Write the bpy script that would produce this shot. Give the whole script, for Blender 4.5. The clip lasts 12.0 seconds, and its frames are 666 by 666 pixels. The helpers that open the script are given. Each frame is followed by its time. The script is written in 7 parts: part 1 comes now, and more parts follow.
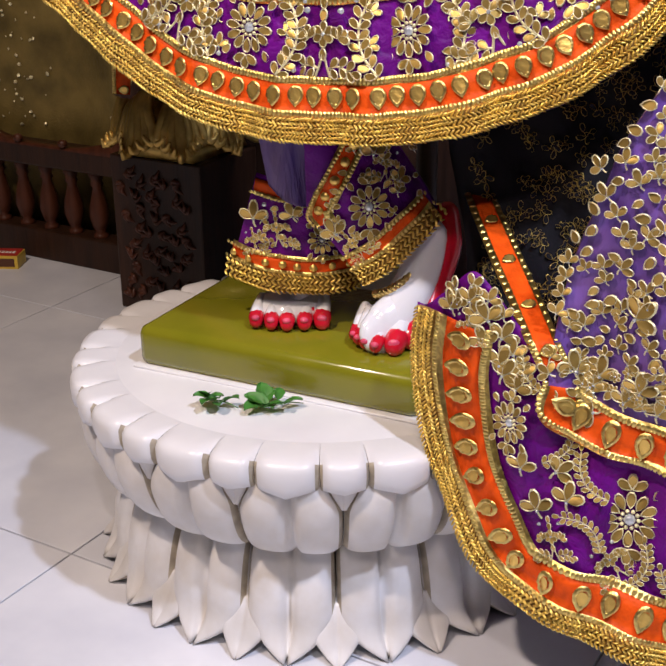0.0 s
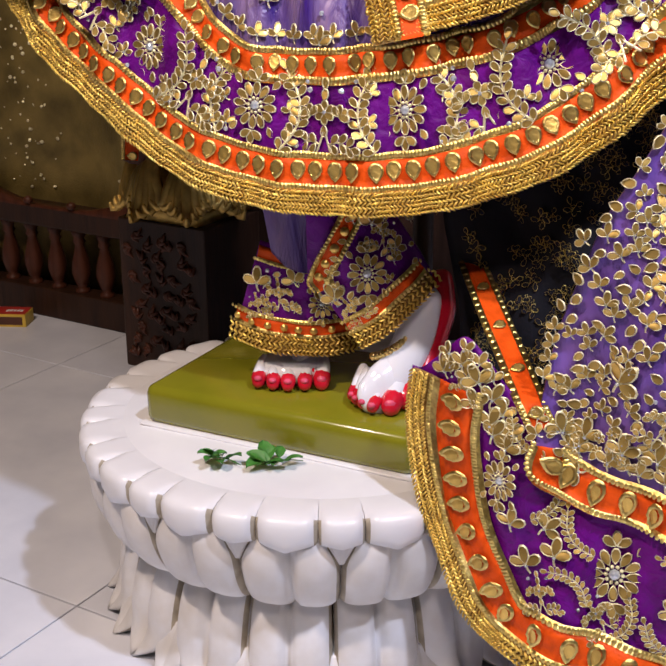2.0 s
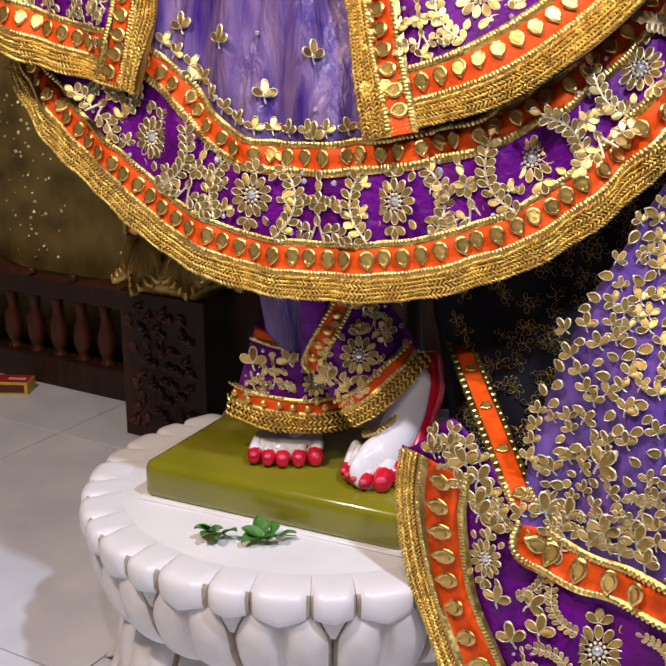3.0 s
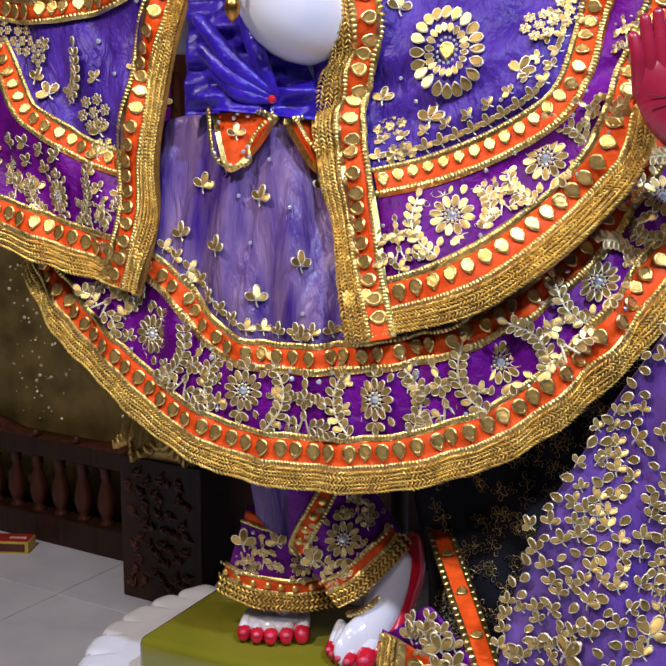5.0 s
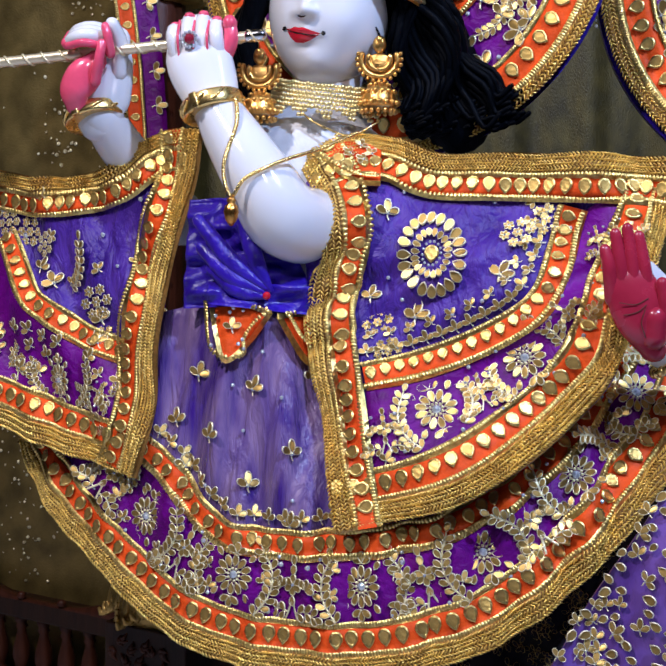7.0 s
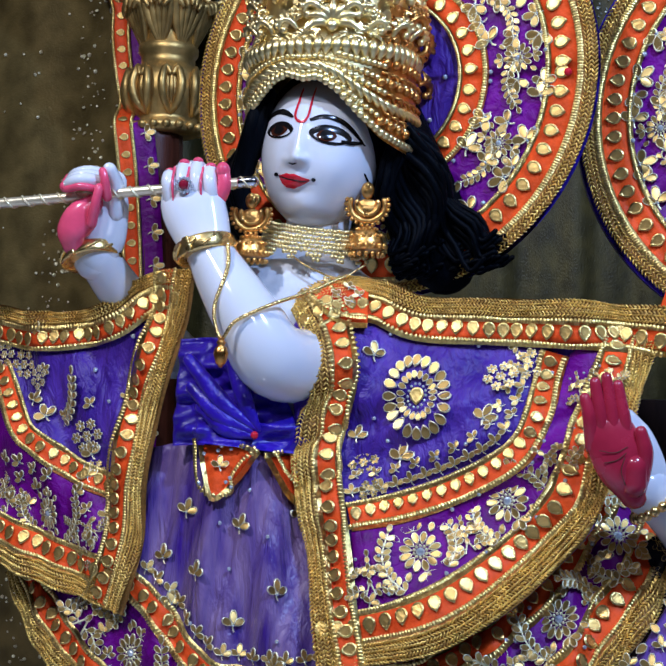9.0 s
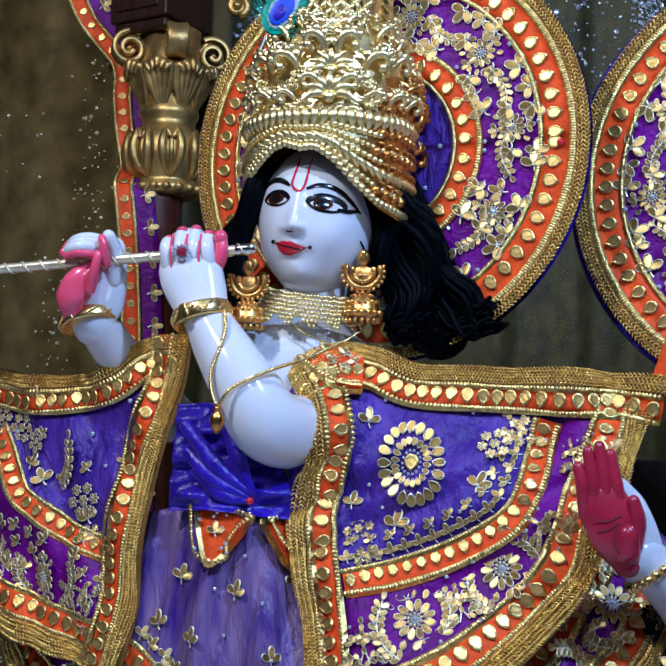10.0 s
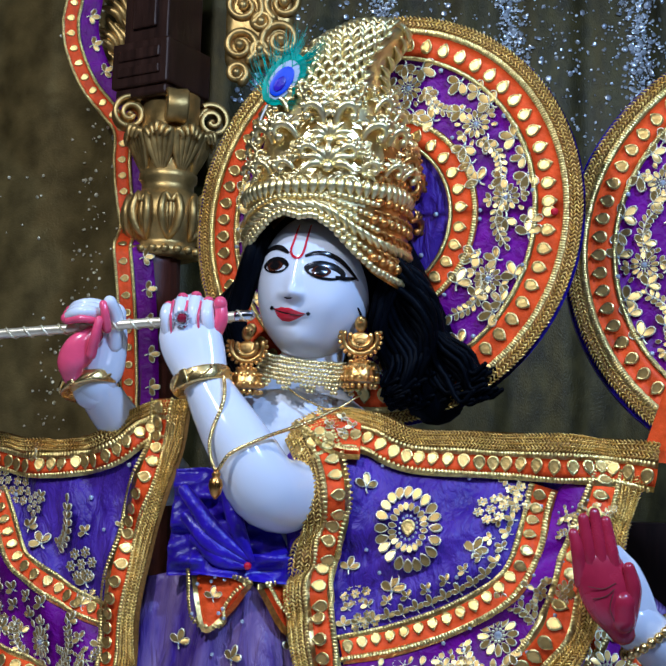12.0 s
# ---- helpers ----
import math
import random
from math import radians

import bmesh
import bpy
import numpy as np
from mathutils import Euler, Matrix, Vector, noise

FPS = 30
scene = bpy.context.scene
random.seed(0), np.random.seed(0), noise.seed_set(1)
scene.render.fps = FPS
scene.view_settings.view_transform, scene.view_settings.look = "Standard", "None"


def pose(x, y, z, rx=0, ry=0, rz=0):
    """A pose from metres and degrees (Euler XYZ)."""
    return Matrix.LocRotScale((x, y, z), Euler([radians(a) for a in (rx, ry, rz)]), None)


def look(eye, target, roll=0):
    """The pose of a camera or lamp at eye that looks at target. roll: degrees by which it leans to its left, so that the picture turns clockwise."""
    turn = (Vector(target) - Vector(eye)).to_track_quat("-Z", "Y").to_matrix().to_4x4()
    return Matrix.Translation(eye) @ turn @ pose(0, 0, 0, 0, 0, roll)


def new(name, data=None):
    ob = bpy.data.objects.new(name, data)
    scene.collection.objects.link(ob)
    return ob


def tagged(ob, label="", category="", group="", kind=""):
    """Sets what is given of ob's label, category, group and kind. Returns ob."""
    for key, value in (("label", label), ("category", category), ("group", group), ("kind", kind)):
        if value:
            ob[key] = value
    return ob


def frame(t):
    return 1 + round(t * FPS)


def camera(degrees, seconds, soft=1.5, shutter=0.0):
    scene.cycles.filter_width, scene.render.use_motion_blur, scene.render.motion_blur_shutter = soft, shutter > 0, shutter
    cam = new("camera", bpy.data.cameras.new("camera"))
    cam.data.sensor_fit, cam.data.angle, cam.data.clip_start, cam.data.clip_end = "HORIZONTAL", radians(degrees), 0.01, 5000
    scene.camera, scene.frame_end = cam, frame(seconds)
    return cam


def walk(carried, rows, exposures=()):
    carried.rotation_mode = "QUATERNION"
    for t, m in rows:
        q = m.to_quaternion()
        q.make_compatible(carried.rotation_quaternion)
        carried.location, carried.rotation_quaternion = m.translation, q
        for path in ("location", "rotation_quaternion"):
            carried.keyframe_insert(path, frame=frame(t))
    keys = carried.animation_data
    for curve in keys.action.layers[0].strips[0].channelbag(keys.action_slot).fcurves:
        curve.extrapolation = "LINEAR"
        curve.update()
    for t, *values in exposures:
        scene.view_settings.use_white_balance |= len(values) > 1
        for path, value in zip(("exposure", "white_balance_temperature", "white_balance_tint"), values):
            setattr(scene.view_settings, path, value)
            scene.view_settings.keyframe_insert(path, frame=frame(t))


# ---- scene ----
cam = camera(31.4, 12.0, soft=1.9)
ROWS = [
    (0.0, 0.106, -1.500, 0.912, 3.21, -22.07, -0.72),
    (0.5, 0.104, -1.511, 0.916, 3.26, -21.82, -0.69),
    (1.0, 0.106, -1.526, 0.921, 3.32, -21.27, -0.64),
    (1.5, 0.108, -1.543, 0.929, 3.27, -20.47, -0.47),
    (2.0, 0.111, -1.562, 0.943, 3.20, -19.34, -0.34),
    (2.5, 0.113, -1.582, 0.966, 3.05, -18.20, -0.23),
    (3.0, 0.123, -1.606, 0.990, 3.19, -16.59, -0.21),
    (5.0, 0.152, -1.696, 1.093, 3.32, -10.15, 0.02),
    (5.5, 0.157, -1.718, 1.111, 3.31, -8.15, 0.06),
    (6.0, 0.150, -1.739, 1.131, 2.92, -6.22, 0.32),
    (6.5, 0.142, -1.758, 1.148, 2.50, -4.64, 0.63),
    (7.0, 0.148, -1.762, 1.168, 2.61, -3.30, 0.77),
    (9.0, 0.161, -1.794, 1.232, 2.49, 1.40, 1.36),
    (9.5, 0.171, -1.803, 1.250, 2.70, 2.60, 1.41),
    (10.0, 0.168, -1.811, 1.256, 2.56, 3.82, 1.55),
    (10.5, 0.164, -1.820, 1.263, 2.40, 4.76, 1.63),
    (11.0, 0.162, -1.829, 1.268, 2.32, 5.54, 1.67),
    (11.5, 0.161, -1.832, 1.269, 2.29, 6.11, 1.68),
    (12.0, 0.161, -1.837, 1.272, 2.29, 6.44, 1.73),
]
walk(cam, [(t, pose(x, y, z, 0, 0, yaw) @ pose(0, 0, 0, 90 + pitch, 0, 0) @ pose(0, 0, 0, 0, 0, roll))
           for t, x, y, z, yaw, pitch, roll in ROWS],
     exposures=[(0.0, 0.0, 6350, 23), (3.0, -0.04, 6300, 24), (5.0, -0.24, 5550, 22), (7.0, -0.46, 5100, 21), (9.0, -0.75, 4600, 17), (12.0, -0.80, 4400, 13)])

# ---- light: the altar's warm and cool ceiling spots ----
world = bpy.data.worlds.new("room_air")
scene.world = world
world.use_nodes = True
world.node_tree.nodes["Background"].inputs[0].default_value = (0.9, 0.93, 1.0, 1)
world.node_tree.nodes["Background"].inputs[1].default_value = 0.006


def lamp(name, eye, target, watts, size, colour):
    data = bpy.data.lights.new(name, "AREA")
    data.energy, data.size, data.color, data.shape = watts, size, colour, "DISK"
    ob = new(name, data)
    ob.matrix_world = look(eye, target)
    return ob


lamp("ceiling_spot_warm", (-1.05, -1.35, 3.05), (-0.2, 0.1, 0.6), 60, 0.13, (1.0, 0.84, 0.64))
lamp("ceiling_spot_cool", (1.15, -1.50, 3.00), (0.35, -0.1, 0.9), 62, 0.13, (0.76, 0.86, 1.0))
lamp("ceiling_spot_front", (0.15, -2.45, 2.85), (0.1, 0.0, 0.9), 20, 0.16, (1.0, 0.89, 0.76))



# ---- materials ----
def mat(name, colour, rough=0.5, metal=0.0, vary=0.15, scale=20.0, bump=0.1, bscale=120.0, sheen=0.0, coat=0.0, random_vary=0.0,
        second=None, stretch=(1, 1, 1), spec=0.5, sss=0.0, rvary=0.1, bdist=0.002):
    m = bpy.data.materials.new(name)
    m.use_nodes = True
    n, l = m.node_tree.nodes, m.node_tree.links
    b = n["Principled BSDF"]
    b.inputs["Roughness"].default_value, b.inputs["Metallic"].default_value = rough, metal
    b.inputs["Specular IOR Level"].default_value = spec
    b.inputs["Sheen Weight"].default_value, b.inputs["Coat Weight"].default_value = sheen, coat
    b.inputs["Coat Roughness"].default_value = 0.08
    if sss:
        b.inputs["Subsurface Weight"].default_value = sss
        b.inputs["Subsurface Radius"].default_value = (0.012, 0.010, 0.008)
    co = n.new("ShaderNodeTexCoord")
    mp = n.new("ShaderNodeMapping")
    mp.inputs["Scale"].default_value = stretch
    l.new(co.outputs["Object"], mp.inputs[0])
    big = n.new("ShaderNodeTexNoise")
    big.inputs["Scale"].default_value, big.inputs["Detail"].default_value = scale, 5
    l.new(mp.outputs[0], big.inputs["Vector"])
    ramp = n.new("ShaderNodeMapRange")
    ramp.inputs["From Min"].default_value, ramp.inputs["From Max"].default_value = 0.3, 0.7
    l.new(big.outputs["Fac"], ramp.inputs[0])
    mix = n.new("ShaderNodeMix")
    mix.data_type = "RGBA"
    a = tuple(max(0, c * (1 - vary)) for c in colour)
    c2 = second or tuple(min(1, c * (1 + vary)) for c in colour)
    mix.inputs[6].default_value, mix.inputs[7].default_value = (*a, 1), (*c2, 1)
    l.new(ramp.outputs[0], mix.inputs[0])
    out = mix.outputs[2]
    if random_vary:
        inf = n.new("ShaderNodeObjectInfo")
        hsv = n.new("ShaderNodeHueSaturation")
        mr = n.new("ShaderNodeMapRange")
        mr.inputs["To Min"].default_value, mr.inputs["To Max"].default_value = 1 - random_vary, 1 + random_vary
        l.new(inf.outputs["Random"], mr.inputs[0])
        l.new(mr.outputs[0], hsv.inputs["Value"])
        l.new(out, hsv.inputs["Color"])
        out = hsv.outputs[0]
    l.new(out, b.inputs["Base Color"])
    rr = n.new("ShaderNodeMapRange")
    rr.inputs["To Min"].default_value, rr.inputs["To Max"].default_value = max(0.02, rough - rvary), min(1, rough + rvary)
    l.new(big.outputs["Fac"], rr.inputs[0])
    l.new(rr.outputs[0], b.inputs["Roughness"])
    if bump:
        fine = n.new("ShaderNodeTexNoise")
        fine.inputs["Scale"].default_value, fine.inputs["Detail"].default_value = bscale, 4
        fine.inputs["Distortion"].default_value = 0.6 if bdist > 0.002 else 0.0
        l.new(mp.outputs[0], fine.inputs["Vector"])
        src = fine.outputs["Fac"]
        bp = n.new("ShaderNodeBump")
        bp.inputs["Strength"].default_value, bp.inputs["Distance"].default_value = bump, bdist
        l.new(src, bp.inputs["Height"])
        l.new(bp.outputs[0], b.inputs["Normal"])
    return m


M_MARBLE = mat("white_marble", (0.78, 0.78, 0.80), 0.32, vary=0.06, scale=9, bump=0.05, bscale=60, second=(0.84, 0.84, 0.85))
M_OLDMARBLE = mat("aged_marble", (0.66, 0.61, 0.54), 0.4, vary=0.10, scale=11, bump=0.25, bscale=45, second=(0.81, 0.81, 0.82), random_vary=0.04)
M_EDGE = mat("groove_dust", (0.40, 0.35, 0.27), 0.8, vary=0.3, scale=40)
M_SPARK = mat("silver_sequin", (0.90, 0.95, 0.93), 0.30, 0.7, vary=0.1, scale=200)
M_CRIMSON = mat("crimson_palm_paint", (0.36, 0.018, 0.045), 0.25, vary=0.15, scale=30, bump=0.02, coat=0.3)
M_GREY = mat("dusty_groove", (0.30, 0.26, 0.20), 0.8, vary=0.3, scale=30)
M_TILE = mat("floor_marble", (0.68, 0.71, 0.80), 0.16, vary=0.14, scale=4, bump=0.03, second=(0.83, 0.85, 0.90), random_vary=0.03)
M_GROUT = mat("grout", (0.32, 0.32, 0.33), 0.8)
M_SKIN = mat("polished_marble_skin", (0.80, 0.81, 0.84), 0.14, vary=0.03, scale=8, bump=0.0, coat=0.4, sss=0.05)
M_CHEST = mat("worn_chest_paint", (0.70, 0.72, 0.76), 0.45, vary=0.12, scale=40, bump=0.15)
M_PINK = mat("pink_enamel", (0.78, 0.09, 0.17), 0.2, vary=0.15, scale=30, bump=0.02, coat=0.4)
M_RED = mat("red_enamel", (0.62, 0.012, 0.03), 0.2, vary=0.15, scale=30, bump=0.02, coat=0.5)
M_BLACK = mat("black_paint", (0.008, 0.007, 0.007), 0.2, bump=0.0)
M_BROWN = mat("brown_enamel", (0.07, 0.018, 0.006), 0.12, bump=0.0, coat=0.6)
M_EYE = mat("eye_white", (0.8, 0.8, 0.8), 0.12, bump=0.0, coat=0.6)
M_HAIR = mat("black_hair", (0.0010, 0.0016, 0.0032), 0.5, vary=0.5, scale=60, bump=0.6, bscale=260, stretch=(1, 1, 0.15), spec=0.05)
M_PURPLE = mat("magenta_purple_satin", (0.135, 0.002, 0.205), 0.48, vary=0.35, scale=22, bump=0.7, bscale=55, spec=0.22, bdist=0.006)
M_VIOLET = mat("blue_violet_satin", (0.048, 0.012, 0.275), 0.44, vary=0.3, scale=10, bump=0.9, bscale=26, spec=0.3, bdist=0.014,
               second=(0.105, 0.040, 0.37), stretch=(1.6, 1.6, 0.7))
# the pale second colour paints the satin's highlights as upright lilac streaks
M_LILAC = mat("shot_lilac_satin", (0.062, 0.020, 0.27), 0.36, vary=0.2, scale=16, bump=0.9, bscale=20, spec=0.35, bdist=0.016,
              second=(0.29, 0.19, 0.36), stretch=(2.2, 2.2, 0.35))
# lighter version of the violet satin: the gown's stronger light and lilac highlights as colour
M_GOWN = mat("violet_gown_satin", (0.090, 0.030, 0.32), 0.36, vary=0.2, scale=9, bump=0.6, bscale=14, spec=0.4, bdist=0.012,
             second=(0.26, 0.13, 0.48), stretch=(1.4, 1.4, 0.7))
M_BLUE = mat("royal_blue_satin", (0.035, 0.010, 0.36), 0.34, vary=0.3, scale=30, bump=0.7, bscale=30, sheen=0.05, spec=0.4, bdist=0.01)
M_ORANGE = mat("orange_satin", (0.80, 0.090, 0.004), 0.5, vary=0.25, scale=40, bump=0.8, bscale=110, spec=0.15)
M_GOLD = mat("gold_thread", (0.90, 0.60, 0.15), 0.36, 1.0, vary=0.25, scale=90, bump=0.6, bscale=420)
M_BRAID = mat("sequin_braid", (0.90, 0.62, 0.20), 0.33, 1.0, vary=0.3, scale=160, bump=0.3, bscale=500)
M_LACEBASE = mat("lace_ground", (0.30, 0.17, 0.04), 0.6, 0.5, vary=0.3, scale=200, bump=0.5, bscale=600)
M_PALE = mat("pale_zari", (0.95, 0.80, 0.50), 0.38, 0.6, vary=0.2, scale=120, bump=0.4, bscale=500)
M_SEQUIN = mat("gold_sequin", (0.66, 0.44, 0.12), 0.38, 0.85, vary=0.15, scale=60, bump=0.15, bscale=120, random_vary=0.15)
M_KUNDAN = mat("foil_backed_stone", (0.82, 0.55, 0.14), 0.36, 0.85, vary=0.15, scale=80, bump=0.5, bscale=160, random_vary=0.12)
M_STONE = mat("clear_gem", (0.75, 0.80, 0.86), 0.05, 0.6, vary=0.2, scale=200, bump=0.3, bscale=300)
M_METAL = mat("polished_gold", (0.92, 0.66, 0.23), 0.27, 1.0, vary=0.12, scale=30, bump=0.25, bscale=130)
M_PALEMETAL = mat("pale_gold_plate", (1.0, 0.78, 0.35), 0.36, 1.0, vary=0.12, scale=40, bump=0.3, bscale=150)
# on the crown this amber holds the warm reflected light of its right side
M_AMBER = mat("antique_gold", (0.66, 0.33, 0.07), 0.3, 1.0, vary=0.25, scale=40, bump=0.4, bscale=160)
M_EARGOLD = mat("temple_gold", (0.80, 0.46, 0.11), 0.30, 1.0, vary=0.2, scale=60, bump=0.4, bscale=260)
M_OLDGOLD = mat("gilded_wood", (0.58, 0.39, 0.11), 0.42, 0.85, vary=0.35, scale=26, bump=0.4, bscale=90)
M_WOOD = mat("dark_rosewood", (0.030, 0.012, 0.006), 0.45, vary=0.4, scale=18, bump=0.4, bscale=60, stretch=(3, 3, 0.4), spec=0.3)
M_WOODRED = mat("red_brown_wood", (0.070, 0.020, 0.009), 0.42, vary=0.35, scale=20, bump=0.3, stretch=(3, 3, 0.4), spec=0.35)
M_GREEN = mat("olive_gold_paint", (0.20, 0.205, 0.008), 0.20, vary=0.12, scale=7, bump=0.08, bscale=18, coat=0.35, second=(0.255, 0.235, 0.012))
M_LEAF = mat("basil_green", (0.045, 0.19, 0.025), 0.5, vary=0.4, scale=60, bump=0.4)
M_DARK = mat("dark_net_cloth", (0.004, 0.003, 0.006), 0.9, vary=0.4, scale=40, bump=0.5)
M_FLUTE = mat("flute_foil", (0.95, 0.82, 0.55), 0.34, 0.7, vary=0.1, scale=60)
M_SILVER = mat("silver_cap", (0.8, 0.8, 0.8), 0.15, 1.0)
M_TEAL = mat("feather_teal", (0.03, 0.34, 0.22), 0.45, vary=0.3, scale=60, bump=0.0)
M_FEATHERBLUE = mat("feather_blue", (0.015, 0.05, 0.55), 0.4, bump=0.0)
M_FEATHERGREY = mat("feather_grey", (0.42, 0.45, 0.52), 0.5, bump=0.0)
# kept very dark so that the unseen walls bounce little fill light
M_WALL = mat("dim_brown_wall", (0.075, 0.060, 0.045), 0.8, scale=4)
M_MATCHRED = mat("matchbox_red", (0.42, 0.03, 0.02), 0.4)
M_MATCHYEL = mat("matchbox_yellow", (0.62, 0.42, 0.05), 0.45)
M_MATCHSTRIP = mat("striker_brown", (0.09, 0.035, 0.02), 0.9)
M_RUBY = mat("ruby_stone", (0.25, 0.01, 0.03), 0.08, 0.0, coat=0.6)
M_CURTAIN = mat("gold_sequin_curtain", (0.078, 0.062, 0.012), 0.46, 0.4, vary=0.45, scale=26, bump=0.8, bscale=300, stretch=(1, 1, 0.5))
M_PANEL = mat("brocade_panel", (0.215, 0.155, 0.044), 0.45, 0.4, vary=0.45, scale=12, bump=0.8, bscale=160)
M_STRING = mat("pale_thread", (0.75, 0.73, 0.68), 0.8)

# ---- helpers for building ----
HOME = {}


def thing(name, at, label, category, group="", kind=""):
    ob = new(name)
    ob.empty_display_size = 0.02
    ob.location = at
    HOME[ob] = Matrix.Translation(at)
    return tagged(ob, label, category, group, kind)


def mesh_of(name, bm, mats, smooth=True):
    me = bpy.data.meshes.new(name)
    bm.normal_update()
    bm.to_mesh(me)
    bm.free()
    for m in (mats if isinstance(mats, (list, tuple)) else [mats]):
        me.materials.append(m)
    if smooth:
        me.polygons.foreach_set("use_smooth", [True] * len(me.polygons))
    return me


def part(name, bm, mats, parent, label="", smooth=True, m=None, kind=""):
    me = bm if isinstance(bm, bpy.types.Mesh) else mesh_of(name, bm, mats, smooth)
    ob = new(name, me)
    ob.parent = parent
    ob.matrix_parent_inverse = HOME.get(parent, Matrix()).inverted()
    if m is not None:
        ob.matrix_basis = m
        HOME[ob] = m
    return tagged(ob, label, kind=kind)


def single(name, bm, mats, label, category, group="", kind="", smooth=True):
    return tagged(new(name, mesh_of(name, bm, mats, smooth)), label, category, group, kind)


def spline(pts, n):
    """n + 1 points, evenly spaced, along a smooth curve through the control points."""
    p = [np.array(q, float) for q in pts]
    p = [2 * p[0] - p[1]] + p + [2 * p[-1] - p[-2]]
    out = []
    for i in range(1, len(p) - 2):
        a, b, c, d = p[i - 1:i + 3]
        for k in range(24):
            t = k / 24
            out.append(0.5 * (2 * b + (c - a) * t + (2 * a - 5 * b + 4 * c - d) * t * t + (3 * b - a - 3 * c + d) * t ** 3))
    out.append(p[-2])
    out = np.array(out)
    s = np.concatenate([[0], np.cumsum(np.linalg.norm(np.diff(out, axis=0), axis=1))])
    g = np.linspace(0, s[-1], n + 1)
    return np.stack([np.interp(g, s, out[:, k]) for k in range(out.shape[1])], 1)


def length(c):
    return float(np.linalg.norm(np.diff(c, axis=0), axis=1).sum())


def normals2(c):
    t = np.gradient(c, axis=0)
    t /= np.linalg.norm(t, axis=1)[:, None] + 1e-9
    return np.stack([-t[:, 1], t[:, 0]], 1)


def inset(c, d):
    """A front-view curve moved d metres to its left hand side."""
    return c + normals2(c) * d


def grid_mesh(bm, rows, mi=0):
    vs = [[bm.verts.new(p) for p in r] for r in rows]
    for a, b in zip(vs, vs[1:]):
        for i in range(len(a) - 1):
            f = bm.faces.new((a[i], a[i + 1], b[i + 1], b[i]))
            f.material_index = mi
    return vs


def cloth(curves, g, lift=0.0, cross=12, thick=0.004, puff=0.0):
    """A sheet with thickness, lofted through front-view curves and laid on the depth g."""
    ks = np.linspace(0, len(curves) - 1, cross + 1)
    rows, back = [], []
    for k in ks:
        i = min(int(k), len(curves) - 2)
        c = curves[i] * (1 - (k - i)) + curves[i + 1] * (k - i)
        bulge = puff * math.sin(math.pi * k / (len(curves) - 1))
        rows.append([(x, g(x, z) - lift - bulge, z) for x, z in c])
        back.append([(x, g(x, z) - lift + thick, z) for x, z in c])
    bm = bmesh.new()
    a, b = grid_mesh(bm, rows), grid_mesh(bm, back)
    for e, f in ((a[0], b[0]), (a[-1], b[-1]), ([r[0] for r in a], [r[0] for r in b]), ([r[-1] for r in a], [r[-1] for r in b])):
        for i in range(len(e) - 1):
            bm.faces.new((e[i], e[i + 1], f[i + 1], f[i]))
    return bm


def ribbon(c, d0, d1, g, lift, cross=3, thick=0.003, puff=0.0015):
    return cloth([inset(c, d0), inset(c, d1)], g, lift, cross, thick, puff)


def blob(bm, at, size, mi=0, u=6, v=4, turn=None):
    m = Matrix.LocRotScale(at, turn, size)
    r = bmesh.ops.create_uvsphere(bm, u_segments=u, v_segments=v, radius=1, matrix=m)
    for x in r["verts"]:
        for f in x.link_faces:
            f.material_index = mi


KNOT = [(math.cos(a) * s, math.sin(a) * s, h) for s, h in ((1, 0), (0.6, 0.75)) for a in [i * math.tau / 6 for i in range(6)]] + [(0, 0, 1)]


def knots(bm, items, mi=0):
    """Many small thread knots: centre, long axis, short axis, normal."""
    for c, a, b, n in items:
        vs = [bm.verts.new(c + a * x + b * y + n * h) for x, y, h in KNOT]
        for i in range(6):
            j = (i + 1) % 6
            bm.faces.new((vs[i], vs[j], vs[6 + j], vs[6 + i])).material_index = mi
            bm.faces.new((vs[6 + i], vs[6 + j], vs[12])).material_index = mi


def frame_on(g, x, z, angle=0.0, lift=0.0):
    """A pose on the cloth g: local x and z lie in it, local -y points out of it."""
    e = 0.004
    tx = Vector((1, (g(x + e, z) - g(x - e, z)) / (2 * e), 0)).normalized()
    tz = Vector((0, (g(x, z + e) - g(x, z - e)) / (2 * e), 1)).normalized()
    n = tx.cross(tz).normalized()
    tz = n.cross(tx).normalized()
    n = tz.cross(tx)
    c, s = math.cos(angle), math.sin(angle)
    ax, az = tx * c + tz * s, tz * c - tx * s
    m = Matrix((ax, n, az)).transposed().to_4x4()
    m.translation = Vector((x, g(x, z), z)) - n * lift
    return m


def lace(c, width, g, lift, rows=6, mesh_len=0.0047):
    """A braided gold lace: slanting thread knots in rows, with a scalloped edge."""
    bm = ribbon(c, 0.002, width, g, lift, 2, 0.003, 0.001)
    for f in bm.faces:
        f.material_index = 1
    n = max(4, int(length(c) / mesh_len))
    items = []
    for r in range(rows):
        d = width * (r + 0.45) / rows
        cc = inset(spline(c, n), d)
        for i in range(n):
            x, z = cc[i] * 0.5 + cc[i + 1] * 0.5
            t = cc[i + 1] - cc[i]
            m = frame_on(g, x, z, math.atan2(t[1], t[0]) + (0.6 if r % 2 else -0.6) + GLINT.uniform(-0.25, 0.25), lift + 0.001)
            k = abs(width) / rows * GLINT.uniform(0.85, 1.12)
            items.append((m.translation, m.col[0].xyz * k * 1.05, m.col[2].xyz * k * 0.31, -m.col[1].xyz * 0.0034))
    knots(bm, items)
    return bm


